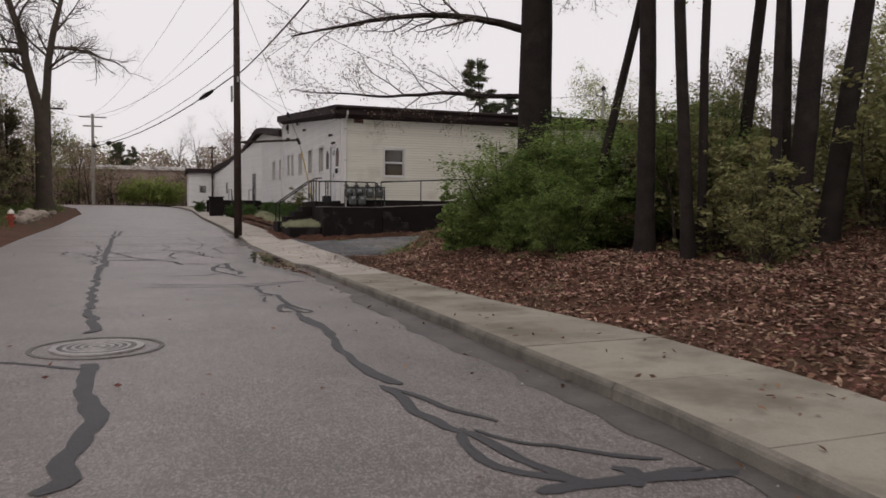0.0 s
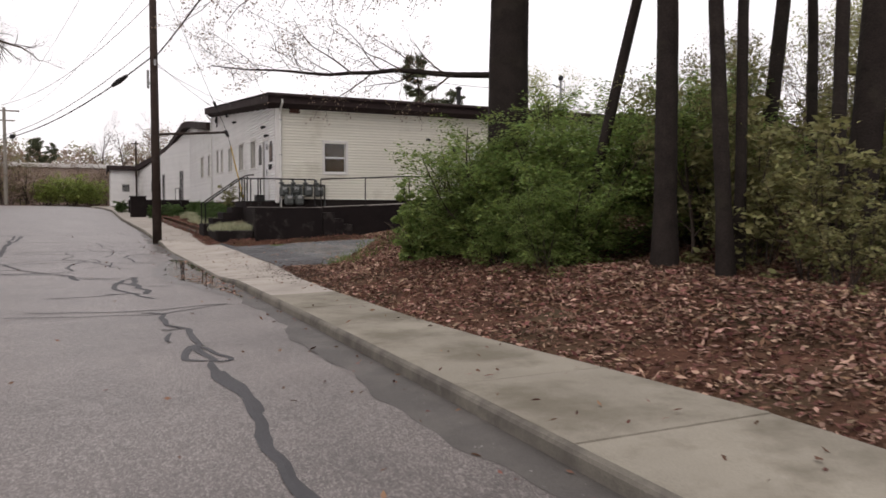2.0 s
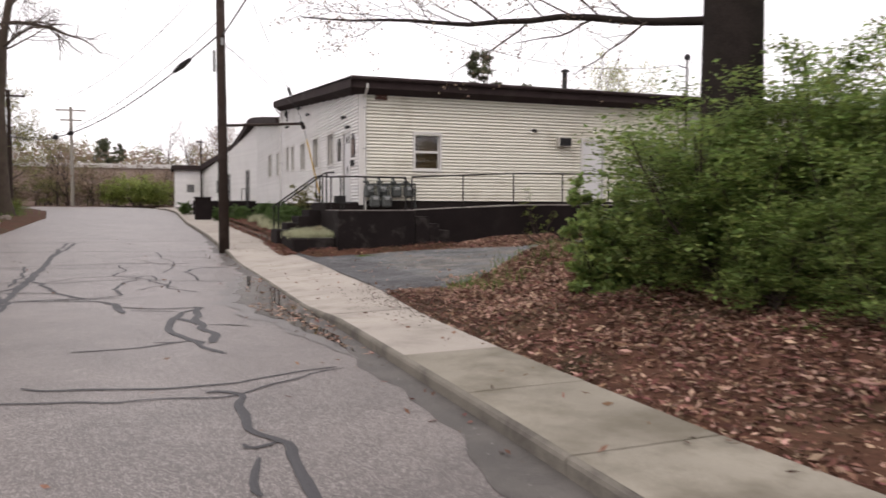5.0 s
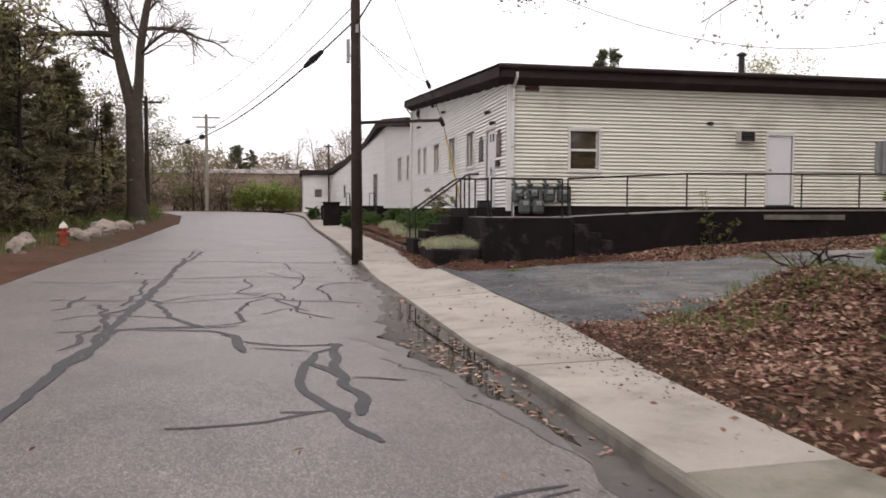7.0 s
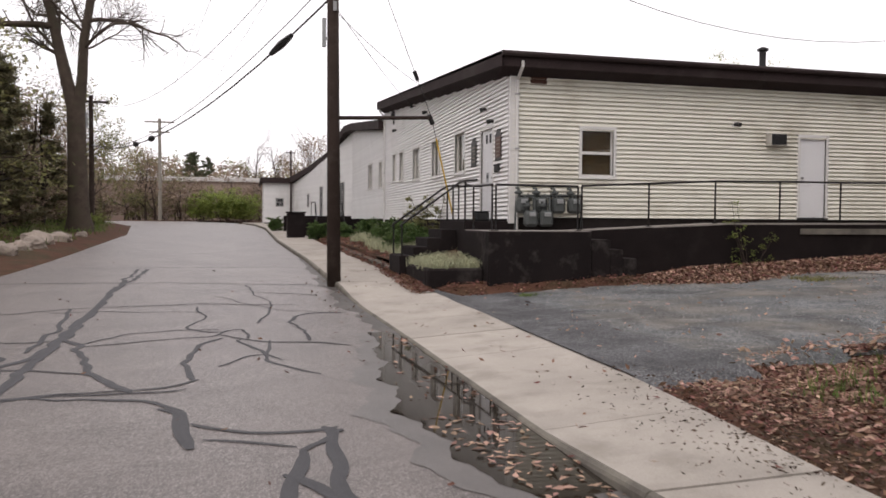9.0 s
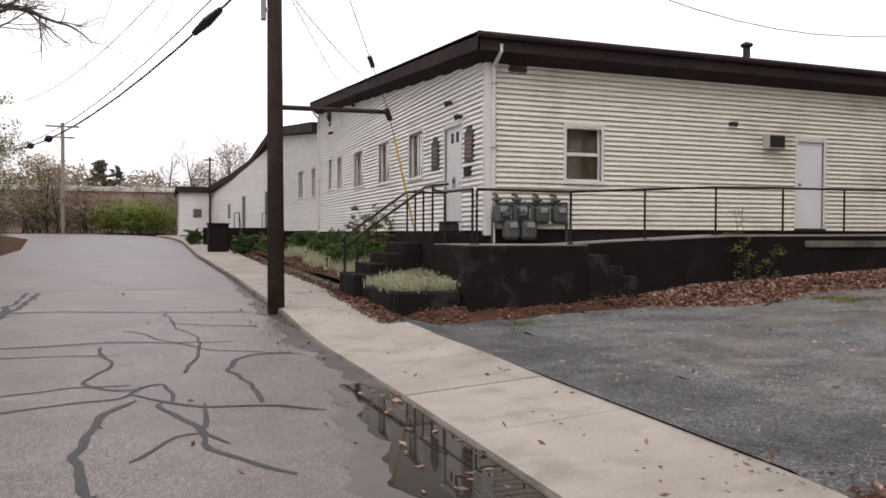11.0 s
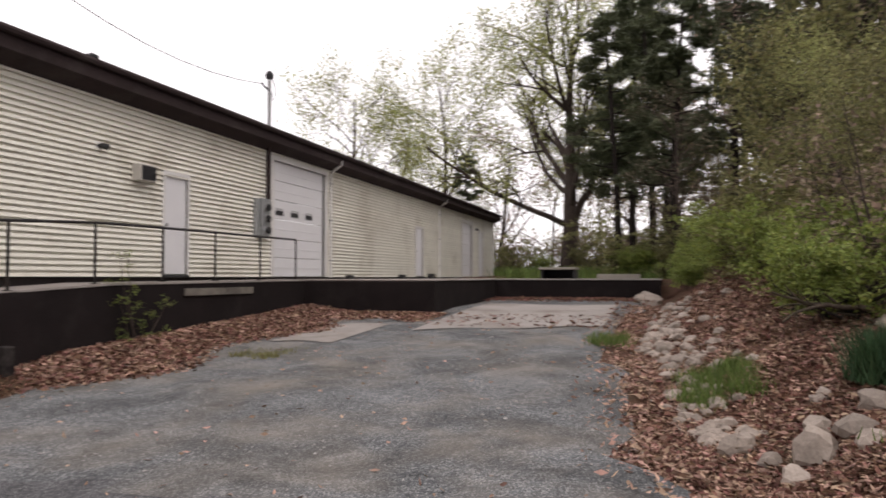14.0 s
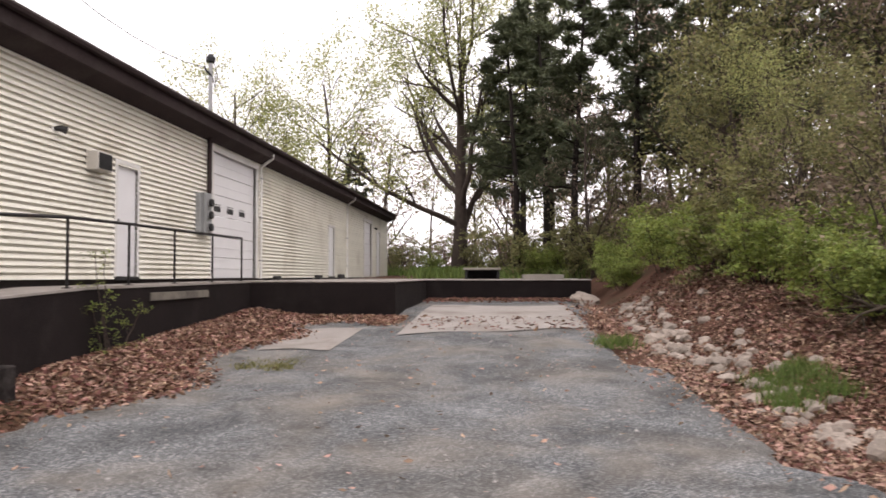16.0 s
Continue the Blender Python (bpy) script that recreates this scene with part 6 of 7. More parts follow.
put(big, 43, -4.0)

# undergrowth filling the wood's edge
for i in range(34):
    rnd = random.Random(1200 + i)
    x = 5 + 34 * (i / 33) ** 1.2
    y = float(lot_edge(x)) - rnd.uniform(2.6, 7.5)
    again((b3, b5, b4, b3, d1)[i % 5] if i % 5 != 4 else d1, x, y, rnd.uniform(0.9, 1.5) * (0.45 if i % 5 == 4 else 1), rnd.uniform(0, 360))
for i in range(26):
    rnd = random.Random(1300 + i)
    again((f4, f3, b4, f4)[i % 4], rnd.uniform(40, 54), -16 + i * 1.0, rnd.uniform(0.8, 1.2), rnd.uniform(0, 360))
for i in range(12):
    rnd = random.Random(1350 + i)
    again((b4, b3, f4)[i % 3], rnd.uniform(26.8, 36), rnd.uniform(-11.5, -6.8), rnd.uniform(0.7, 1.1), rnd.uniform(0, 360))
# behind the building and beyond the bend
for i, (ob, x, y, s) in enumerate(((p1, 55, 120, 2.0), (d3, 43, 53, 1.55), (f1, 4, 58, 1.1), (f1, 10, 64, 1.2), (f1, -2, 70, 0.9), (f1, 26, 60, 1.3), (p1, 34, 58, 0.9), (f1, 0, 56, 1.0))):
    again(ob, x, y, s, i * 71)

# left of the street
rng = np.random.default_rng(46)
lt = thing("roadside_tree", "large old roadside tree with a forked trunk and bare limbs", "tree")
tk = ([np.array(p, float) for p in ((0.1, 0, -0.2), (0.06, 0, 0.9), (0.02, 0, 2.6), (0.0, 0, 4.6), (-0.04, 0, 6.5))], [0.74, 0.5, 0.45, 0.43, 0.41])
fk = [([np.array(p, float) for p in ((-0.12, 0, 6.0), (-0.5, 0.1, 7.6), (-0.85, 0.2, 9.2), (-1.25, 0.1, 11.2), (-1.9, 0.3, 13.5), (-2.3, 0.4, 16.5))], [0.32, 0.29, 0.25, 0.21, 0.14, 0.05]),
      ([np.array(p, float) for p in ((0.12, 0, 6.0), (0.3, -0.1, 7.6), (0.4, -0.2, 9.2), (0.75, -0.3, 11.2), (1.3, -0.3, 13.6), (1.5, -0.2, 17.0))], [0.28, 0.245, 0.22, 0.19, 0.12, 0.05])]
lw = [limb(rng, (-1.0, 0.1, 9.9), (-0.95, -0.2, 0.12), 6.5, 0.19, 9, 0.13, 0.0, 0.25), limb(rng, (-0.7, 0.1, 8.5), (-0.7, -0.3, 0.7), 4.5, 0.1, 8, 0.12, 0.03, 0.2),
      limb(rng, (0.6, -0.2, 10.2), (0.9, -0.3, 0.3), 5.5, 0.12, 9, 0.13, -0.01, 0.2), limb(rng, (0.4, -0.2, 8.8), (0.8, 0.3, 0.35), 3.6, 0.06, 8, 0.14, -0.02, 0.2)]
lw += [b for p, r in fk for b in sprout(rng, p, r, 10, 0.3, 1.0, 0.4, 55, 4.6, 0.16, 0.02, 8, 0.25)]
l2 = [b for p, r in lw for b in sprout(rng, p, r, 10, 0.15, 1.0, 0.5, 48, 2.1, 0.16, 0.01, 6, 0.35)]
l3 = [b for p, r in l2 for b in sprout(rng, p, r, 7, 0.1, 1.0, 0.7, 45, 1.0, 0.16, 0.0, 4, 0.6)]
wood("trunk", [tk], "old_bark", lt, 14)
for b in fk:
    wood("stem", [b], "old_bark", lt, 10)
wood("branchwork", lw + l2, "old_bark", lt, 5)
wood("twigwork", l3, "twig", lt, 3)
quads("crown", leaf_cloud(rng, samples(l3, 0.5), 0.1, 1, 0.035, 0.2), "bud", lt)
put(lt, -14.1, 24.0)
for ob, x, y, s, a in ((d1, -16.6, 37, 1.02, 20), (d2, -18.5, 35, 1.0, 90), (f2, -17.6, 12.5, 1.25, 30), (f1, -19.5, 16, 1.35, 60), (f2, -18.5, 20, 1.3, 150), (p1, -21, 14, 0.85, 10), (f1, -22, 9, 1.4, 200), (f2, -19.5, 27.5, 1.15, 260),
                       (f1, -18.2, 31, 0.95, 280), (p1, -24, 22, 0.95, 130), (f2, -24, 12, 1.5, 310), (f1, -21.5, 23, 1.5, 15), (p1, -13.6, 98, 0.62, 40), (p1, -14.6, 99, 0.6, 140), (p1, -12.7, 99.5, 0.58, 240)):
    again(ob, x, y, s, a)
hk = pine("hemlock_tree", "dense dark hemlock in the roadside wood", 53, 9.5, 0.16, 0.06, 0.26, 15, "hemlock")
put(hk, -16.4, 13.5, 0.9)
for x, y, s, a in ((-17.8, 17, 1.0, 40), (-16.9, 21.5, 0.85, 90), (-18.6, 26.5, 0.95, 140), (-17.2, 30.5, 0.75, 200), (-19.4, 20, 1.1, 250), (-20.5, 32, 0.9, 300), (-21, 25, 1.1, 20), (-17.4, 8.5, 0.95, 70), (-19.6, 12.5, 1.1, 160)):
    again(hk, x, y, s, a)
for i in range(16):
    rnd = random.Random(1500 + i)
    y = 28 + i * 2.2
    again((b4, f4)[i % 2], float(road_left(min(y, 46))) - rnd.uniform(1.6, 3.2) - (0 if y < 46 else 1.5), y, rnd.uniform(0.35, 0.6), i * 77)
for i in range(12):
    rnd = random.Random(1600 + i)
    again((f1, f2, f1)[i % 3], rnd.uniform(-33, -25), 4 + i * 3.2, rnd.uniform(1.35, 1.7), i * 41)
for x, y, s, a in ((62, -7, 1.2, 0), (66, 0, 1.3, 60), (70, -4, 1.3, 120), (64, 8, 1.2, 180), (60, -11, 1.2, 240)):
    again(f2, x, y, s, a)
for i in range(9):
    again((f4, f3)[i % 2], 55 + 0.7 * (i % 4), -9 + 2.1 * i, 1.1, i * 57)
# denser wood south of the yard
for i, (ob, x, y, s) in enumerate(((p1, 23, -16.5, 0.8), (p1, 19, -19.5, 0.95), (p1, 26.5, -15, 0.8), (p1, 15, -22, 0.95), (p1, 33, -13.5, 0.85), (f1, 14, -19, 1.5), (f2, 18, -23, 1.6), (f1, 23, -21, 1.6), (f1, 11.5, -20.5, 1.4), (f1, 28, -19, 1.5),
                                   (f4, 39, -11, 1.3), (f4, 41, -9.5, 1.2), (f3, 36, -13, 1.4), (f4, 33, -15, 1.4), (f3, 43, -13, 1.5), (f4, 38, -15, 1.5), (f3, 30, -14, 1.3), (f3, 26, -17, 1.4), (f3, 20, -17, 1.4), (f3, 14, -16, 1.2), (f1, 44, -15, 1.2), (f1, 39, -17, 1.3))):
    again(ob, x, y, s, i * 61)
bare = deciduous("bare_tree", "fine twigged bare grey tree beyond the bend", 91, 12.0, 0.16, "bud", 0.03, 1, limbs=14, fork=0.2, density=1.4, length=0.45)
put(bare, 1.0, 75, 1.0)
for x, y, s, a in ((-2.8, 76, 0.9, 80), (4.5, 72, 1.0, 150), (-6.0, 92, 1.05, 220), (9, 62, 0.9, 300)):
    again(bare, x, y, s, a)
sm = thing("service_mast", "thin dark service mast at the corner of the low wing", "mast")
part("shaft", Mesh().tube([(-3.0, 42.7, 1.4), (-3.0, 42.7, 6.95)], 0.07, 8), "pole", sm)
part("cross_piece", Mesh().box(-3.4, 42.64, 6.7, -2.7, 42.76, 6.8, 0.01), "pole", sm)
for i in range(50):
    rnd = random.Random(900 + i)
    y = -10 + i * 2.0 + rnd.uniform(-1, 1)
    x = float(road_left(min(y, 44))) - rnd.uniform(4.5, 17) - (0 if y < 50 else 3)
    if abs(y - 24) < 4 and x > -20:
        x -= 7
    ob = (f1, f2, f1, p1, f1, f2, f1, f1)[i % 8]
    again(ob, x, y, rnd.uniform(0.75, 1.15) * (0.8 if ob is p1 else 1), rnd.uniform(0, 360))
for i in range(44):
    rnd = random.Random(300 + i)
    y = -6 + i * 2.1 + rnd.uniform(-0.7, 0.7)
    x = float(road_left(min(y, 46))) - rnd.uniform(3.8, 9)
    again((f3, f4, f3, b5)[i % 4], x, y, rnd.uniform(0.7, 1.15), rnd.uniform(0, 360))
# thicket and trees closing the far end of the street
for i in range(34):
    rnd = random.Random(500 + i)
    x, y = -40 + i * 1.3, rnd.uniform(64, 78)
    again((f3, f3, f4)[i % 3], x, y, rnd.uniform(1.0, 1.6), rnd.uniform(0, 360))
for i in range(44):
    rnd = random.Random(560 + i)
    x = -50 + i * 1.15
    again((f1, f1, f2)[i % 3], x, rnd.uniform(66, 81), rnd.uniform(0.42, 0.68) if x > -14.5 else rnd.uniform(0.75, 1.05), rnd.uniform(0, 360))
for x, y, s in ((-8.6, 62.5, 2.3), (-10.8, 63.5, 1.9), (-6.6, 63, 1.9), (-7.6, 62.3, 1.5)):
    again(b4, x, y, s, x * 31)
for i in range(8):
    rnd = random.Random(700 + i)
    again((f1, f2, f1, f1)[i % 4] if i % 9 else p1, -40 + i * 3.6, rnd.uniform(98, 112), rnd.uniform(0.85, 1.1) * (0.75 if i % 9 == 0 else 1), rnd.uniform(0, 360))
fb = thing("distant_warehouse", "long low distant warehouse with a pale roof edge", "building")
part("wall", Mesh().box(-46, 84, 1.0, 2, 94, 6.4, 0.05), "far_wall", fb)
part("roof", Mesh().box(-46.3, 83.7, 6.4, 2.3, 94.3, 6.95, 0.05), "far_roof", fb)
# wooded rise along the horizon
for name, y0, h, sd in (("tree_line", 160, 13.2, 61), ("tree_line", 215, 19.0, 62)):
    rngb = np.random.default_rng(sd)
    n = 36000
    cx = rngb.uniform(-190, 130, n)
    hh = h * (0.88 + 0.07 * np.sin(cx * 0.11 + sd) + 0.08 * np.sin(cx * 0.43) + 0.05 * np.sin(cx * 1.3))
    cz = 1.5 + hh * rngb.random(n) ** 0.85
    c = leaf_cloud(rngb, np.stack([cx, y0 + rngb.uniform(-6, 6, n), cz], 1), 0.35, 1, 0.42, 0.2)
    o = quads(name, c, "bud" if sd == 61 else "leaf_olive")
    tagged(o, "hazy brown and olive distant woodland", "woods", kind="stuff")

# ---- stones ----
def stone(name, label, x, y, sx, sy, sz, seed, z=None, group="", mat_name="rock"):
    rnd = random.Random(seed)
    bm = bmesh.new()
    bmesh.ops.create_icosphere(bm, subdivisions=3 if max(sx, sy) > 0.25 else 2, radius=1.0)
    off = Vector((rnd.uniform(0, 50), rnd.uniform(0, 50), rnd.uniform(0, 50)))
    cuts = [Vector((rnd.gauss(0, 1), rnd.gauss(0, 1), rnd.gauss(0, 0.8))).normalized() * rnd.uniform(0.75, 0.95) for _ in range(7)]
    for v in bm.verts:
        f = 1 + 0.55 * noise.noise(v.co * 1.1 + off) + 0.3 * noise.noise(v.co * 2.3 + off) + 0.12 * noise.noise(v.co * 5.0 + off)
        k = v.co * f
        for a in cuts:
            e = k.dot(a) - a.length * 0.9
            if e > 0:
                k = k - a.normalized() * e * 0.85
        v.co = Vector((k.x * sx, k.y * sy, max(k.z, -0.7) * sz))
    me = bpy.data.meshes.new(name)
    bm.to_mesh(me)
    bm.free()
    me.materials.append(M[mat_name])
    ob = tagged(new(name, me), label, "stone", group)
    z = float(land(x, y)) if z is None else z
    ob.matrix_basis = pose(x, y, z + sz * 0.2, rnd.uniform(-14, 14), rnd.uniform(-14, 14), rnd.uniform(0, 360))
    return ob


stone("boulder", "large tan field boulder among dry leaves", 1.1, -10.75, 0.2, 0.17, 0.26, 1)
stone("boulder", "grey field boulder among dry leaves", 1.5, -11.15, 0.2, 0.16, 0.14, 2)
stone("boulder", "dark grey field boulder under the bushes", 4.4, -12.2, 0.28, 0.24, 0.2, 3)
for i, (x, y, s) in enumerate(((0.75, -10.55, 0.11), (1.75, -10.9, 0.12), (1.3, -10.45, 0.1), (2.0, -11.4, 0.14), (0.85, -11.1, 0.12), (1.05, -11.45, 0.13), (1.95, -10.35, 0.1))):
    stone("boulder", "rough tan field stone among dry leaves", x, y, s * 1.3, s, s * 0.9, 20 + i)
stone("broken_concrete", "broken lump of concrete beside the side steps", 2.45, -1.75, 0.16, 0.13, 0.13, 4, z=0.33)
stone("broken_concrete", "broken slab of concrete at the end of the dock", 17.5, -9.3, 0.7, 0.35, 0.25, 5, z=0.95)
for i in range(190):
    rnd = random.Random(40 + i)
    t = rnd.random()
    x = 1.7 + 11.5 * t ** 1.1
    y = float(lot_edge(x)) - 0.4 - abs(rnd.gauss(0, 0.45)) - 0.25 * math.sin(x * 0.9) ** 2
    s = rnd.uniform(0.045, 0.105) * (1 if rnd.random() < 0.85 else 1.4)
    stone("edge_stone", "rough pale field stone along the yard edge", x, y, s * 1.25, s, s * 0.85, 100 + i, group="edge stones")


def pebbles(name, label, n, x0, x1, y0, y1, keep, height, size, material, seed):
    """Low angular stones joined in one mesh."""
    r = np.random.default_rng(seed)
    x, y = r.uniform(x0, x1, n), r.uniform(y0, y1, n)
    k = keep(x, y, r.random(n))
    x, y = x[k], y[k]
    n = len(x)
    base = np.array([(1, 0, 0), (0.3, 0.9, 0), (-0.8, 0.6, 0), (-0.8, -0.6, 0), (0.3, -0.9, 0), (0.1, 0.1, 0.75)])
    tri = [(0, 1, 5), (1, 2, 5), (2, 3, 5), (3, 4, 5), (4, 0, 5)]
    a = r.uniform(0, 2 * np.pi, n)
    sc = size * r.uniform(0.5, 1.0, n) * np.where(r.random(n) < 0.06, 2.0, 1.0)
    v = base[None] * (1 + r.normal(0, 0.16, (n, 6, 3))) * sc[:, None, None]
    px = v[..., 0] * np.cos(a)[:, None] - v[..., 1] * np.sin(a)[:, None] + x[:, None]
    py = v[..., 0] * np.sin(a)[:, None] + v[..., 1] * np.cos(a)[:, None] + y[:, None]
    pz = v[..., 2] + np.asarray(height(x, y))[:, None] - 0.1 * sc[:, None]
    p = np.stack([px, py, pz], -1)
    return tagged(quads(name, np.concatenate([p[:, t] for t in tri]), material, per=3), label, "stones", kind="stuff")


pebbles("rubble", "small pale rubble between the edge stones", 2600, 1.4, 15, -12, -9, lambda x, y, r: (lot_edge(x) - y > 0.25) & (r < np.exp(-((lot_edge(x) - y - 0.75) / 0.4) ** 2)), land, 0.06, "rock", 31)
pebbles("loose_gravel", "loose grey stones scattered over the yard", 5200, -1.3, 16, -10, -2.2, lambda x, y, r: (y > lot_edge(x)) & (r < 0.35 + 0.65 * smooth((x + 1.5) / 2) * (0.5 + 0.5 * np.sin(x * 0.8 + y))), lot_z, 0.017, "rubble", 32)
pebbles("road_grit", "coarse grit and small stones along the gutter", 1500, -5.2, -3.3, -28, 0, lambda x, y, r: (x < kerb_x(y) - 0.02) & (r < np.exp((x - kerb_x(y)) * 3.5)), lambda x, y: rz(y) + 0.012, 0.01, "rubble", 33)
for i, (x, y, s) in enumerate(((-12.9, 8.2, 0.62), (-13.0, 9.9, 0.5), (-12.9, 11.4, 0.62), (-13.2, 13.2, 0.7), (-13.0, 15.0, 0.66), (-13.4, 4.4, 0.6), (-13.2, 16.9, 0.5), (-13.0, 19.5, 0.35), (-13.0, 2.5, 0.5))):
    stone("roadside_boulder", "pale rounded boulder on the roadside verge", x, y, s * 0.82, s * 0.58, s * 0.5, 60 + i, group="roadside boulders")

hy = thing("fire_hydrant", "red fire hydrant with a white cap on the verge", "fire hydrant")
hx, hyy, hz = -12.75, 6.0, float(land(-12.75, 6.0))
part("barrel", Mesh().lathe([(0.16, 0), (0.16, 0.04), (0.105, 0.05), (0.105, 0.5), (0.14, 0.51), (0.14, 0.55)], (hx, hyy, hz), 16), "red", hy)
part("bonnet", Mesh().lathe([(0.13, 0), (0.125, 0.06), (0.08, 0.14), (0.03, 0.17), (0.03, 0.22)], (hx, hyy, hz + 0.55), 16), "white_cap", hy)
for a in ((-1, 0), (1, 0), (0, -1)):
    part("outlet", Mesh().tube([(hx + a[0] * 0.09, hyy + a[1] * 0.09, hz + 0.38), (hx + a[0] * 0.19, hyy + a[1] * 0.19, hz + 0.38)], 0.06, 10), "red", hy)

def brush_pile(x, y, n, size, seed):
    rng = np.random.default_rng(seed)
    root = thing("brush_pile", "tangled heap of dark dead branches on the leafy bank", "branches", "brush piles")
    z = float(land(x, y))
    for i in range(n):
        q = rng.uniform(0, 2 * math.pi)
        p = (x + rng.normal(0, 0.22) * size, y + rng.normal(0, 0.22) * size, z + rng.uniform(0.0, 0.3) * size)
        pts, rad = limb(rng, p, (math.cos(q), math.sin(q), rng.uniform(-0.1, 0.75)), size * rng.uniform(0.5, 1.2), size * rng.uniform(0.012, 0.04), 6, 0.2, -0.02, 0.3)
        twigs = sprout(rng, pts, rad, 3, 0.3, 0.95, 0.5, 50, size * 0.35, 0.15, 0.0, 3, 0.4)
        m = Mesh()
        for w, r in [(pts, rad)] + twigs:
            m.tube([tuple(k) for k in w], r, 5, cap=False)
        ob = new("branch", m.data("branch", "bark" if i % 3 else "old_bark", True, fix=False))
        ob.parent = root


brush_pile(4.56, -11.80, 26, 0.95, 71)
brush_pile(0.55, -11.70, 16, 0.6, 72)

# far end of the dock: leveller pit box and boards
bx = thing("dock_crate", "dark open timber crate on the far dock", "crate")
part("lid", Mesh().box(21.3, -6.75, 2.0, 22.5, -5.45, 2.08, 0.01), "far_pole", bx)
part("back_panel", Mesh().box(22.4, -6.7, DOCK, 22.48, -5.5, 2.0), "dark", bx)
part("side_panel", Mesh().box(21.4, -6.7, DOCK, 22.4, -6.62, 2.0), "dark", bx)
part("side_panel", Mesh().box(21.4, -5.58, DOCK, 22.4, -5.5, 2.0), "dark", bx)
single("old_board", Mesh().box(21.0, -8.9, DOCK, 22.3, -7.5, DOCK + 0.16, 0.01), "far_pole", "weathered board stack on the far dock", "board")
for x, w, h in ((16.8, 0.25, 0.12), (25.6, 0.5, 0.2), (21.8, 0.4, 0.15)):
    single("dock_bumper", Mesh().box(x, -0.25, DOCK, x + w, -0.05, DOCK + h, 0.02), "dark", "dark rubber block on the dock by the wall", "block", group="dock blocks")
single("concrete_pad", strip(Mesh(), -8.5, -4.7, 0.4, lambda y: 9.9 - 0.3 * (y + 8.5) + 0.15 * math.sin(y * 3), lambda y: 15.5 + 0.3 * math.sin(y * 2), lambda x, y: float(lot_z(x, y)) + 0.016, 8), "slab", "pale concrete pad before the dock", "pad", "structure")
single("concrete_pad", strip(Mesh(), -4.1, -2.8, 0.2, lambda y: 6.8 + 0.1 * math.sin(y * 5), lambda y: 9.6 + 0.2 * math.sin(y * 3), lambda x, y: float(lot_z(x, y)) + 0.014, 5), "slab", "pale concrete patch in the yard", "pad", "structure")

# ---- leaf litter and small growth ----
def on_land(rngl, n, x0, x1, y0, y1, keep, height=None):
    x, y = rngl.uniform(x0, x1, n), rngl.uniform(y0, y1, n)
    k = keep(x, y, rngl.random(n))
    x, y = x[k], y[k]
    z = (land(x, y) if height is None else height(x, y)) + rngl.uniform(0.005, 0.035, len(x))
    return np.stack([x, y, z], 1)


rngl = np.random.default_rng(77)


def litter(name, label, c, size, material, flat=0.75):
    o = quads(name, leaf_cloud(rngl, c, (0.01, 0.01, 0.008), 1, size, flat, 0.45), material)
    return tagged(o, label, "leaves", kind="stuff")


def bank_keep(x, y, r):
    d = x - walk_in(y)
    e = lot_edge(x) - y
    return (d > -0.12 + 0.1 * np.sin(y * 3) + 0.05 * np.sin(y * 7.7) - 0.2 * smooth((y + 16) / 2) * smooth((-10.6 - y) / 1.2)) & (e > -0.1 + 0.3 * np.sin(x * 4)) & (r < np.clip(0.22 + d * 0.55, 0, 1))


litter("leaf_litter", "brown oak leaf litter covering the bank", on_land(rngl, 115000, -2.9, 4.0, -31, -9, bank_keep), 0.04, "litter")
litter("leaf_litter", "pale dry leaves scattered over the bank", on_land(rngl, 46000, -2.9, 4.0, -31, -9, bank_keep), 0.042, "litter_pale")
litter("leaf_crumbs", "crumbled leaves and soil spilt over the pavement", on_land(rngl, 9000, -3.3, -1.2, -16, -9.6, lambda x, y, r: r < np.exp(-np.clip(walk_in(y) + 0.05 - x, 0, 2) * 3.2) * np.exp(-((y + 12.3) / 1.7) ** 2), lambda x, y: np.where(x < walk_in(y), rz(y) + 0.147, np.maximum(land(x, y), lot_z(x, y)))), 0.018, "soil_crumb")
litter("leaf_litter", "dry leaves round the stones by the yard", on_land(rngl, 20000, -1.8, 14, -14.5, -9, lambda x, y, r: (lot_edge(x) - y > 0.12 + 0.25 * np.sin(x * 3.1) * np.sin(x * 1.3)) & (r < 1.2 - 0.05 * x)), 0.045, "litter")
litter("leaf_litter", "pale dry leaves round the stones by the yard", on_land(rngl, 46000, -1.8, 14, -14.5, -9, lambda x, y, r: (lot_edge(x) - y > 0.12 + 0.25 * np.sin(x * 3.1) * np.sin(x * 1.3)) & (r < 1.2 - 0.05 * x)), 0.042, "litter_pale")
litter("leaf_litter", "loose leaves strewn over the edge of the gravel", on_land(rngl, 26000, -1.0, 15, -12, -7.5, lambda x, y, r: (np.abs(y - lot_edge(x) - 0.1) < 0.5) & (r < 0.55 * np.exp(-np.abs(y - lot_edge(x)) * 4)), lambda x, y: lot_z(x, y) + 0.01), 0.042, "litter_pale")
litter("leaf_litter", "brown leaves under the trees behind the bank", on_land(rngl, 16000, 4.0, 16, -30, -9.5, lambda x, y, r: lot_edge(x) - y > 0.2), 0.07, "litter")


def pile_z(x, y):
    return lot_z(x, y) + 0.15 * smooth((y + 2.5) / 1.4) * smooth((x - 2.2) / 2) + 0.02 * smooth((x - 9.6) / 2.2) * smooth((y + 5.0) / 1.6)


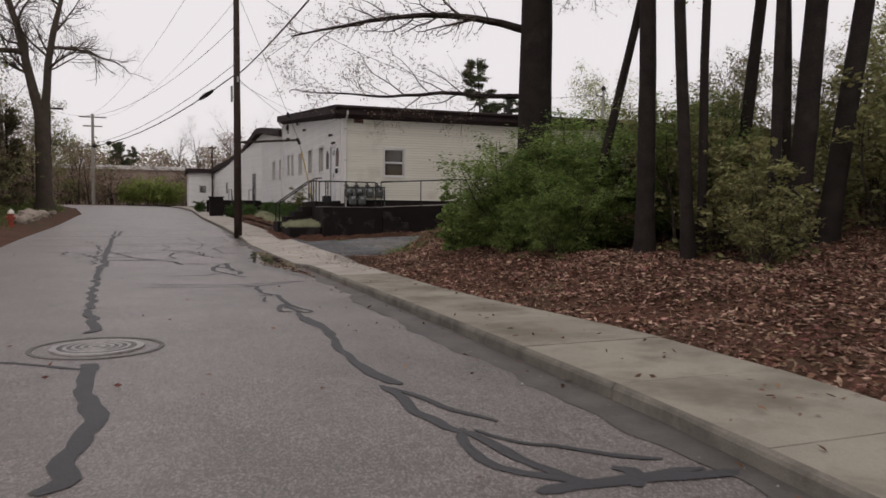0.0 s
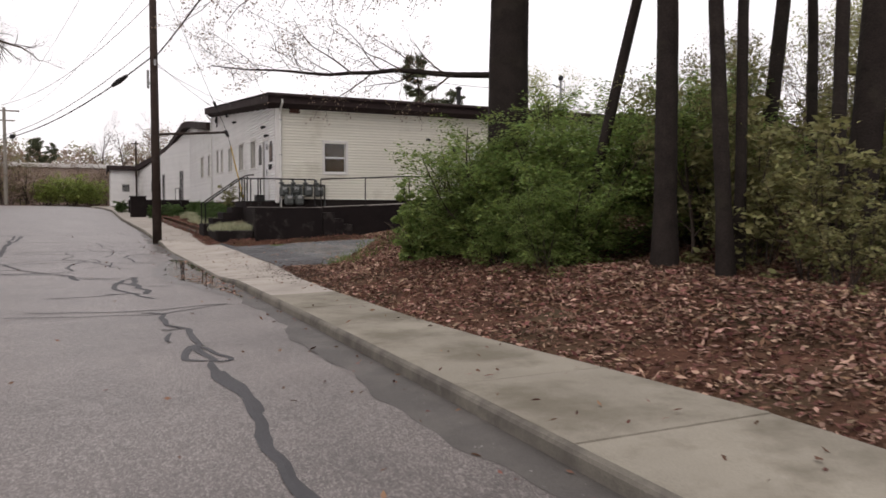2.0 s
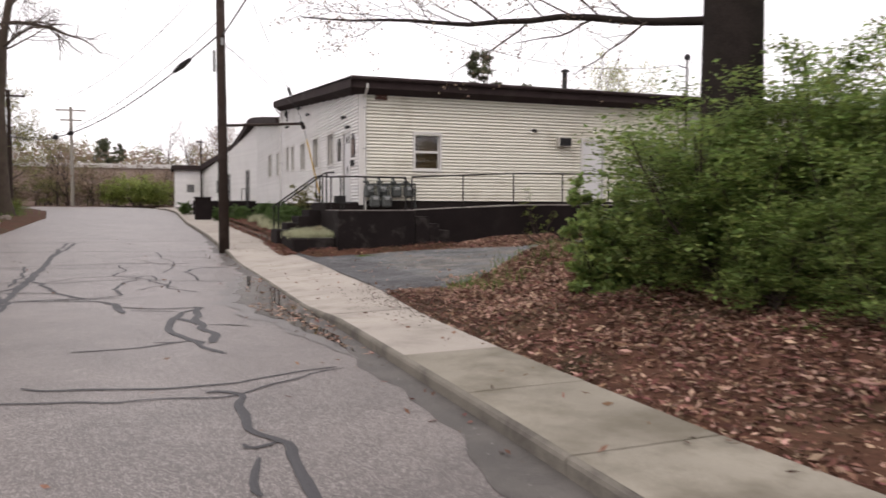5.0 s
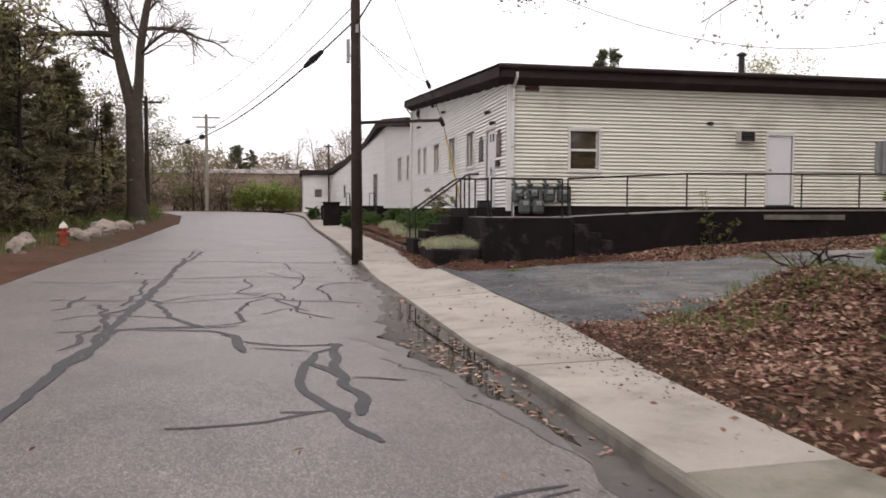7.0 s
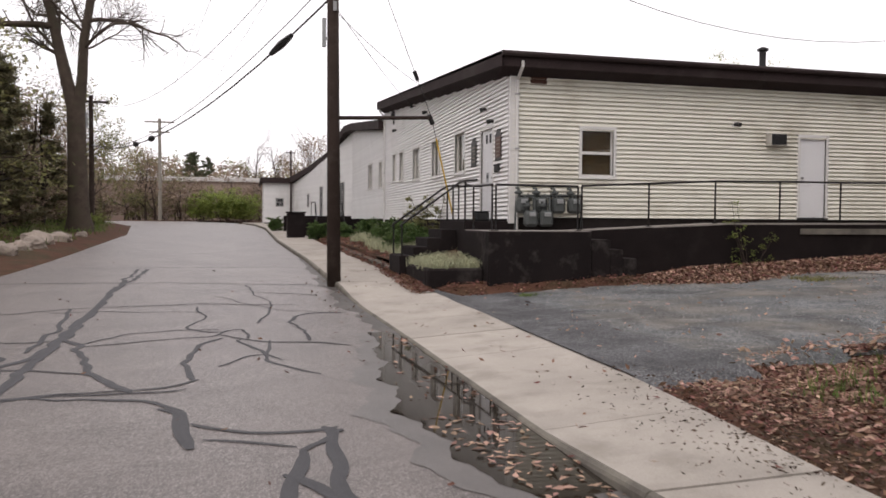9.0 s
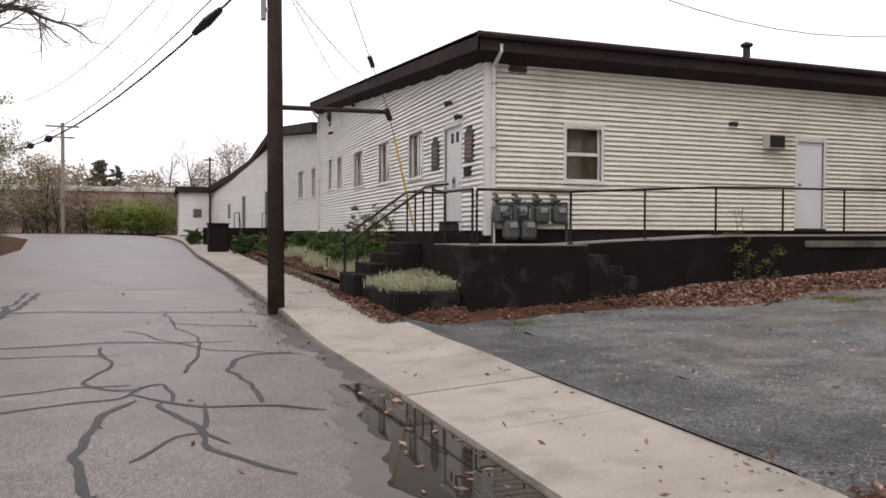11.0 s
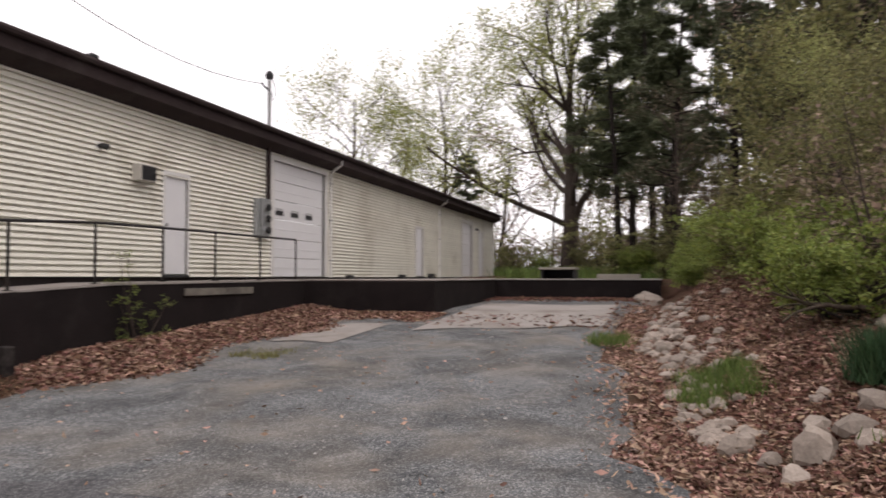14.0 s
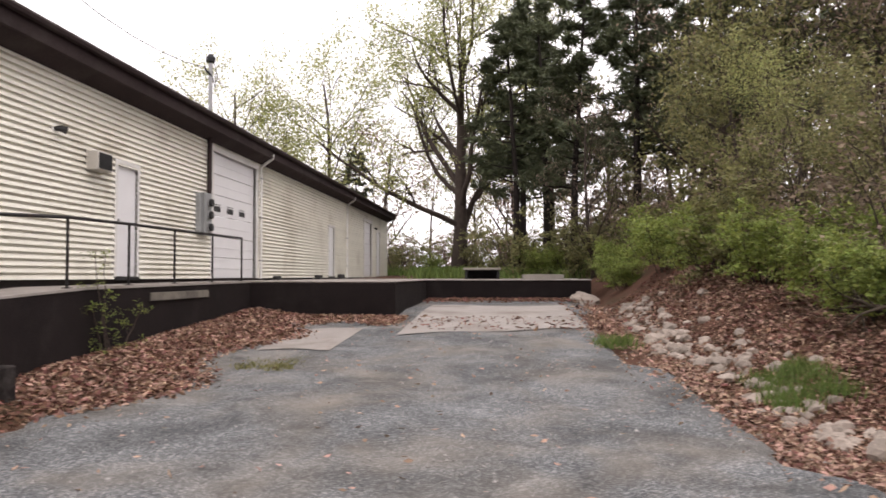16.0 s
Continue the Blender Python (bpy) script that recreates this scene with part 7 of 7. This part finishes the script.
pile = strip(Mesh(), -5.2, -1.0, 0.2, lambda y: 2.3, lambda y: 12.0, lambda x, y: float(pile_z(x, y)) - 0.03, 40)
single("leaf_pile", pile, "earth", "drift of dead leaves against the dock wall", "leaves", "stuff")


def berm_z(x, y):
    return lot_z(x, y) + 0.2 * smooth((y + 2.3) / 0.6) * smooth((x + 2.5) / 0.7) * smooth((3.0 - x) / 1.2)


single("soil_berm", strip(Mesh(), -2.3, -1.55, 0.1, lambda y: -2.3, lambda y: 3.0, lambda x, y: float(berm_z(x, y)) - 0.012 + 0.015 * math.sin(x * 7) * math.sin(y * 9), 40), "earth", "dark soil and leaves at the foot of the landing", "soil", "structure")
litter("leaf_drift", "brown leaves along the foot of the landing", on_land(rngl, 2400, -2.4, 2.6, -2.4, -1.6, lambda x, y, r: r < smooth((y + 2.45) / 0.6) * (0.45 + 0.55 * smooth((x - 0.6) / 1.2)), berm_z), 0.045, "litter")
litter("bed_litter", "brown leaves and soil over the flower bed", on_land(rngl, 7500, -3.2, 0.0, 2.0, 16.4, lambda x, y, r: (x > walk_in(y) - 0.12) & (r < 0.35 + 0.65 * smooth((0.9 - x + walk_in(y)) / 0.5)), lambda x, y: rz(y) + np.where(x < walk_in(y) + 0.3, 0.16 + 0.06 * smooth((x - walk_in(y)) / 0.2), 0.29 + 0.55 * (x - walk_in(y)) / 2.8 * np.interp(y, (2, 16), (1, 0.6)))), 0.05, "litter")
litter("leaf_drift", "leaves heaped against the planter wall", on_land(rngl, 2600, -2.75, -2.28, -2.2, 2.4, lambda x, y, r: r < smooth((x + 2.85) / 0.4), lambda x, y: rz(y) + 0.13 + 0.03 * smooth((x + 2.6) / 0.3)), 0.04, "litter")


def drift_keep(x, y, r):
    return r < np.maximum(smooth((y + 3.1 - 0.4 * np.sin(x * 1.3) - 0.5 * smooth((3.5 - x) / 2)) / 0.8), smooth((x - 10.2 + 0.3 * np.sin(y * 4)) / 0.9))


litter("leaf_drift", "brown leaves drifted against the dock wall", on_land(rngl, 22000, 1.4, 12, -4.7, -1.0, drift_keep, pile_z), 0.055, "litter")
litter("leaf_drift", "pale leaves drifted against the dock wall", on_land(rngl, 17000, 1.4, 12, -4.7, -1.0, drift_keep, pile_z), 0.05, "litter_pale")
litter("leaf_drift", "brown leaves drifted round the concrete pad", on_land(rngl, 7000, 9.5, 19, -9.4, -4.3, lambda x, y, r: (r < 0.25 + 0.75 * smooth((x - 16.5) / 1.5)) & ((y < -8.4) | (x > 16.5) | (x < 12)) & (y < -4.5), lambda x, y: lot_z(x, y) + 0.06 * smooth((x - 15) / 2)), 0.06, "litter")
litter("leaf_scatter", "loose leaves scattered over the pavement", on_land(rngl, 420, -3.8, -2.0, -30, 3, lambda x, y, r: (x > kerb_x(y) + 0.1) & (r < 0.6 + 0.4 * (x + 3)), lambda x, y: rz(y) + 0.145), 0.035, "litter")
litter("leaf_scatter", "loose leaves along the gutter", on_land(rngl, 900, -4.6, -3.3, -28, 2, lambda x, y, r: (x < kerb_x(y)) & (r < np.exp((x - kerb_x(y)) * 4)), lambda x, y: rz(y) + 0.004), 0.035, "litter")
litter("puddle_leaves", "wet pale leaves floating in the puddle", on_land(rngl, 4200, -4.8, -3.5, -15.6, -4.5, lambda x, y, r: (x < kerb_x(y)) & (x > kerb_x(y) - np.interp(y, (-15.6, -14.6, -13.3, -12.2, -11.3, -10, -8.5, -6.5, -5), (0.05, 0.24, 0.38, 0.56, 0.72, 0.78, 0.66, 0.4, 0.25))) & (r < 0.07 + 0.4 * smooth((-10.2 - y) / 1.2)), lambda x, y: 0 * x - 0.008), 0.045, "litter_pale", 0.97)
litter("leaf_scatter", "loose leaves and twigs by the planter", on_land(rngl, 2600, -2.6, -1.0, -2.4, 16, lambda x, y, r: (x > walk_in(y) - 0.25) & (x < walk_in(y) + 0.2) | ((y < -1.6) & (x < 0.5)), lambda x, y: np.where(y < -1.0, lot_z(x, y), rz(y) + 0.14)), 0.045, "litter")
litter("leaf_scatter", "loose leaves on the gravel", on_land(rngl, 500, -2, 12, -9.3, -2, lambda x, y, r: r < 2, lot_z), 0.035, "litter_pale")
litter("leaf_scatter", "loose leaves and grit on the road", on_land(rngl, 130, -11, -3.5, -29, 10, lambda x, y, r: x < kerb_x(y), lambda x, y: rz(y)), 0.035, "litter")


def tuft(name, label, pts, height, blades, material, width=0.008, spread=0.12):
    n = len(pts) * blades
    c = np.repeat(np.asarray(pts, float), blades, axis=0)
    c[:, :2] += rngl.normal(0, spread, (n, 2))
    h = height * rngl.uniform(0.45, 1.2, n)[:, None]
    a = rngl.uniform(0, 2 * np.pi, n)
    side = np.stack([np.cos(a), np.sin(a), 0 * a], 1) * width
    lean = np.concatenate([rngl.normal(0, 0.35, (n, 2)), np.ones((n, 1))], 1) * h
    q = np.stack([c - side, c + side, c + lean + side * 0.15, c + lean - side * 0.15], 1)
    return tagged(quads(name, q, material), label, "grass", kind="stuff")


def at(points):
    return [(x, y, float(land(x, y))) for x, y in points]


tuft("grass", "green grass tufts by the yard edge", at([(3.7 + 0.55 * math.sin(i * 2.4), -10.25 + 0.3 * math.cos(i * 1.7)) for i in range(36)]), 0.15, 70, "grass", 0.006)
tuft("weeds", "dark weeds and grass on the end of the bank", at([(-0.35 + 0.75 * math.sin(i * 2.4), -12.1 + 0.8 * math.cos(i * 1.7)) for i in range(46)]), 0.13, 22, "grass", 0.007, 0.16)
tuft("grass", "dark green grass clump among the stones", at([(2.45 + 0.14 * math.sin(i), -11.65 + 0.14 * math.cos(i * 2)) for i in range(10)]), 0.42, 220, "clump", 0.008, 0.1)
tuft("grass", "weeds at the corner of the concrete pad", [(7.6 + 0.3 * math.sin(i), -8.75 + 0.15 * math.cos(i * 3), 0.6) for i in range(8)], 0.2, 50, "grass", 0.01)
tuft("weeds", "yellow green moss and weeds in the gravel", [(5.6 + 0.55 * math.sin(i * 1.3), -3.6 + 0.3 * math.cos(i * 2.1), 0.5) for i in range(40)], 0.07, 26, "leaf_olive", 0.012, 0.12)
tuft("weeds", "green moss on the driveway apron", [(-0.3 + 0.35 * math.sin(i * 1.3), -2.9 + 0.15 * math.cos(i * 2.1), 0.22) for i in range(14)], 0.03, 50, "grass", 0.012, 0.1)
tuft("verge_grass", "grass on the roadside verge", [(x, y, float(land(x, y))) for x, y in zip(rngl.uniform(-22, -12.9, 1600), rngl.uniform(-6, 62, 1600)) if x < road_left(y) - 1.2], 0.22, 14, "grass", 0.012, 0.3)
tuft("silver_plants", "silvery leaved plants filling the planter", [(x, y, 0.62 + 0.15 * (x + 2.1) * (y + 1.4) / 2) for x, y in zip(rngl.uniform(-2.2, -1.15, 120), rngl.uniform(-1.5, 0.6, 120))], 0.2, 34, "silver", 0.01, 0.07)
sp = np.stack([rngl.uniform(-2.2, -1.1, 420), rngl.uniform(-1.52, 0.62, 420), 0 * rngl.random(420)], 1)
sp[:, 2] = 0.68 + 0.15 * (sp[:, 0] + 2.1) * (sp[:, 1] + 1.4) / 2 + 0.16 * rngl.random(420)
tagged(quads("silver_plants", leaf_cloud(rngl, sp, (0.05, 0.05, 0.04), 9, 0.02, 0.2), "silver"), "small silvery leaves of the planter plants", "plants", kind="stuff")
tuft("bed_plants", "mixed green plants in the flower bed", [(x, y, float(rz(y)) + 0.4 + 0.15 * (x + 2)) for x, y in zip(rngl.uniform(-2.1, -0.3, 160), rngl.uniform(2.6, 13, 160))], 0.26, 40, "silver", 0.012, 0.12)
tuft("dock_grass", "long grass beyond the far dock", [(x, y, float(land(x, y))) for x, y in zip(rngl.uniform(27, 50, 700), rngl.uniform(-12, 3, 700)) if x > 40 or y < -3], 0.5, 22, "grass", 0.02, 0.4)
b6 = shrub("bed_shrub", "rounded green garden shrub by the street wall", 26, 0.75, 0.95, "bed_leaf", 0.032, 9, 9, sprays=9)
put(b6, -1.5, 5.6, 1.0, 0, float(rz(5.6)) + 0.35)
for x, y, s, a in ((-1.2, 7.0, 1.35, 50), (-1.6, 9.2, 0.95, 120), (-1.0, 10.8, 1.3, 190), (-1.5, 4.6, 0.9, 240), (-1.3, 13.0, 1.2, 280), (-0.9, 3.6, 1.0, 10), (-1.0, 6.0, 1.2, 110)):
    again(b6, x, y, s, a, float(rz(y)) + 0.4)
b7 = shrub("leggy_shrub", "tall leggy shrub against the street wall", 27, 1.7, 0.9, "leaf_olive", 0.035, 8, 4, sprays=8)
put(b7, -0.5, 6.3, 1.0, 0, float(rz(6.3)) + 0.6)
again(b7, -0.45, 9.6, 0.8, 90, float(rz(9.6)) + 0.6)
for x, y, s, a in ((-2.9, 18.0, 1.1, 20), (-2.3, 16.4, 1.2, 90), (-2.2, 14.6, 1.1, 160), (-4.5, 27.6, 1.1, 230)):
    again(b6, x, y, s, a, float(rz(y)) + 0.2)
sap = shrub("ramp_sapling", "thin yellow green sapling growing through the ramp rail", 28, 1.7, 0.9, "leaf_bright", 0.02, 5, 3, sprays=7)
put(sap, 5.53, -1.15, 1.0, 0, 0.6)
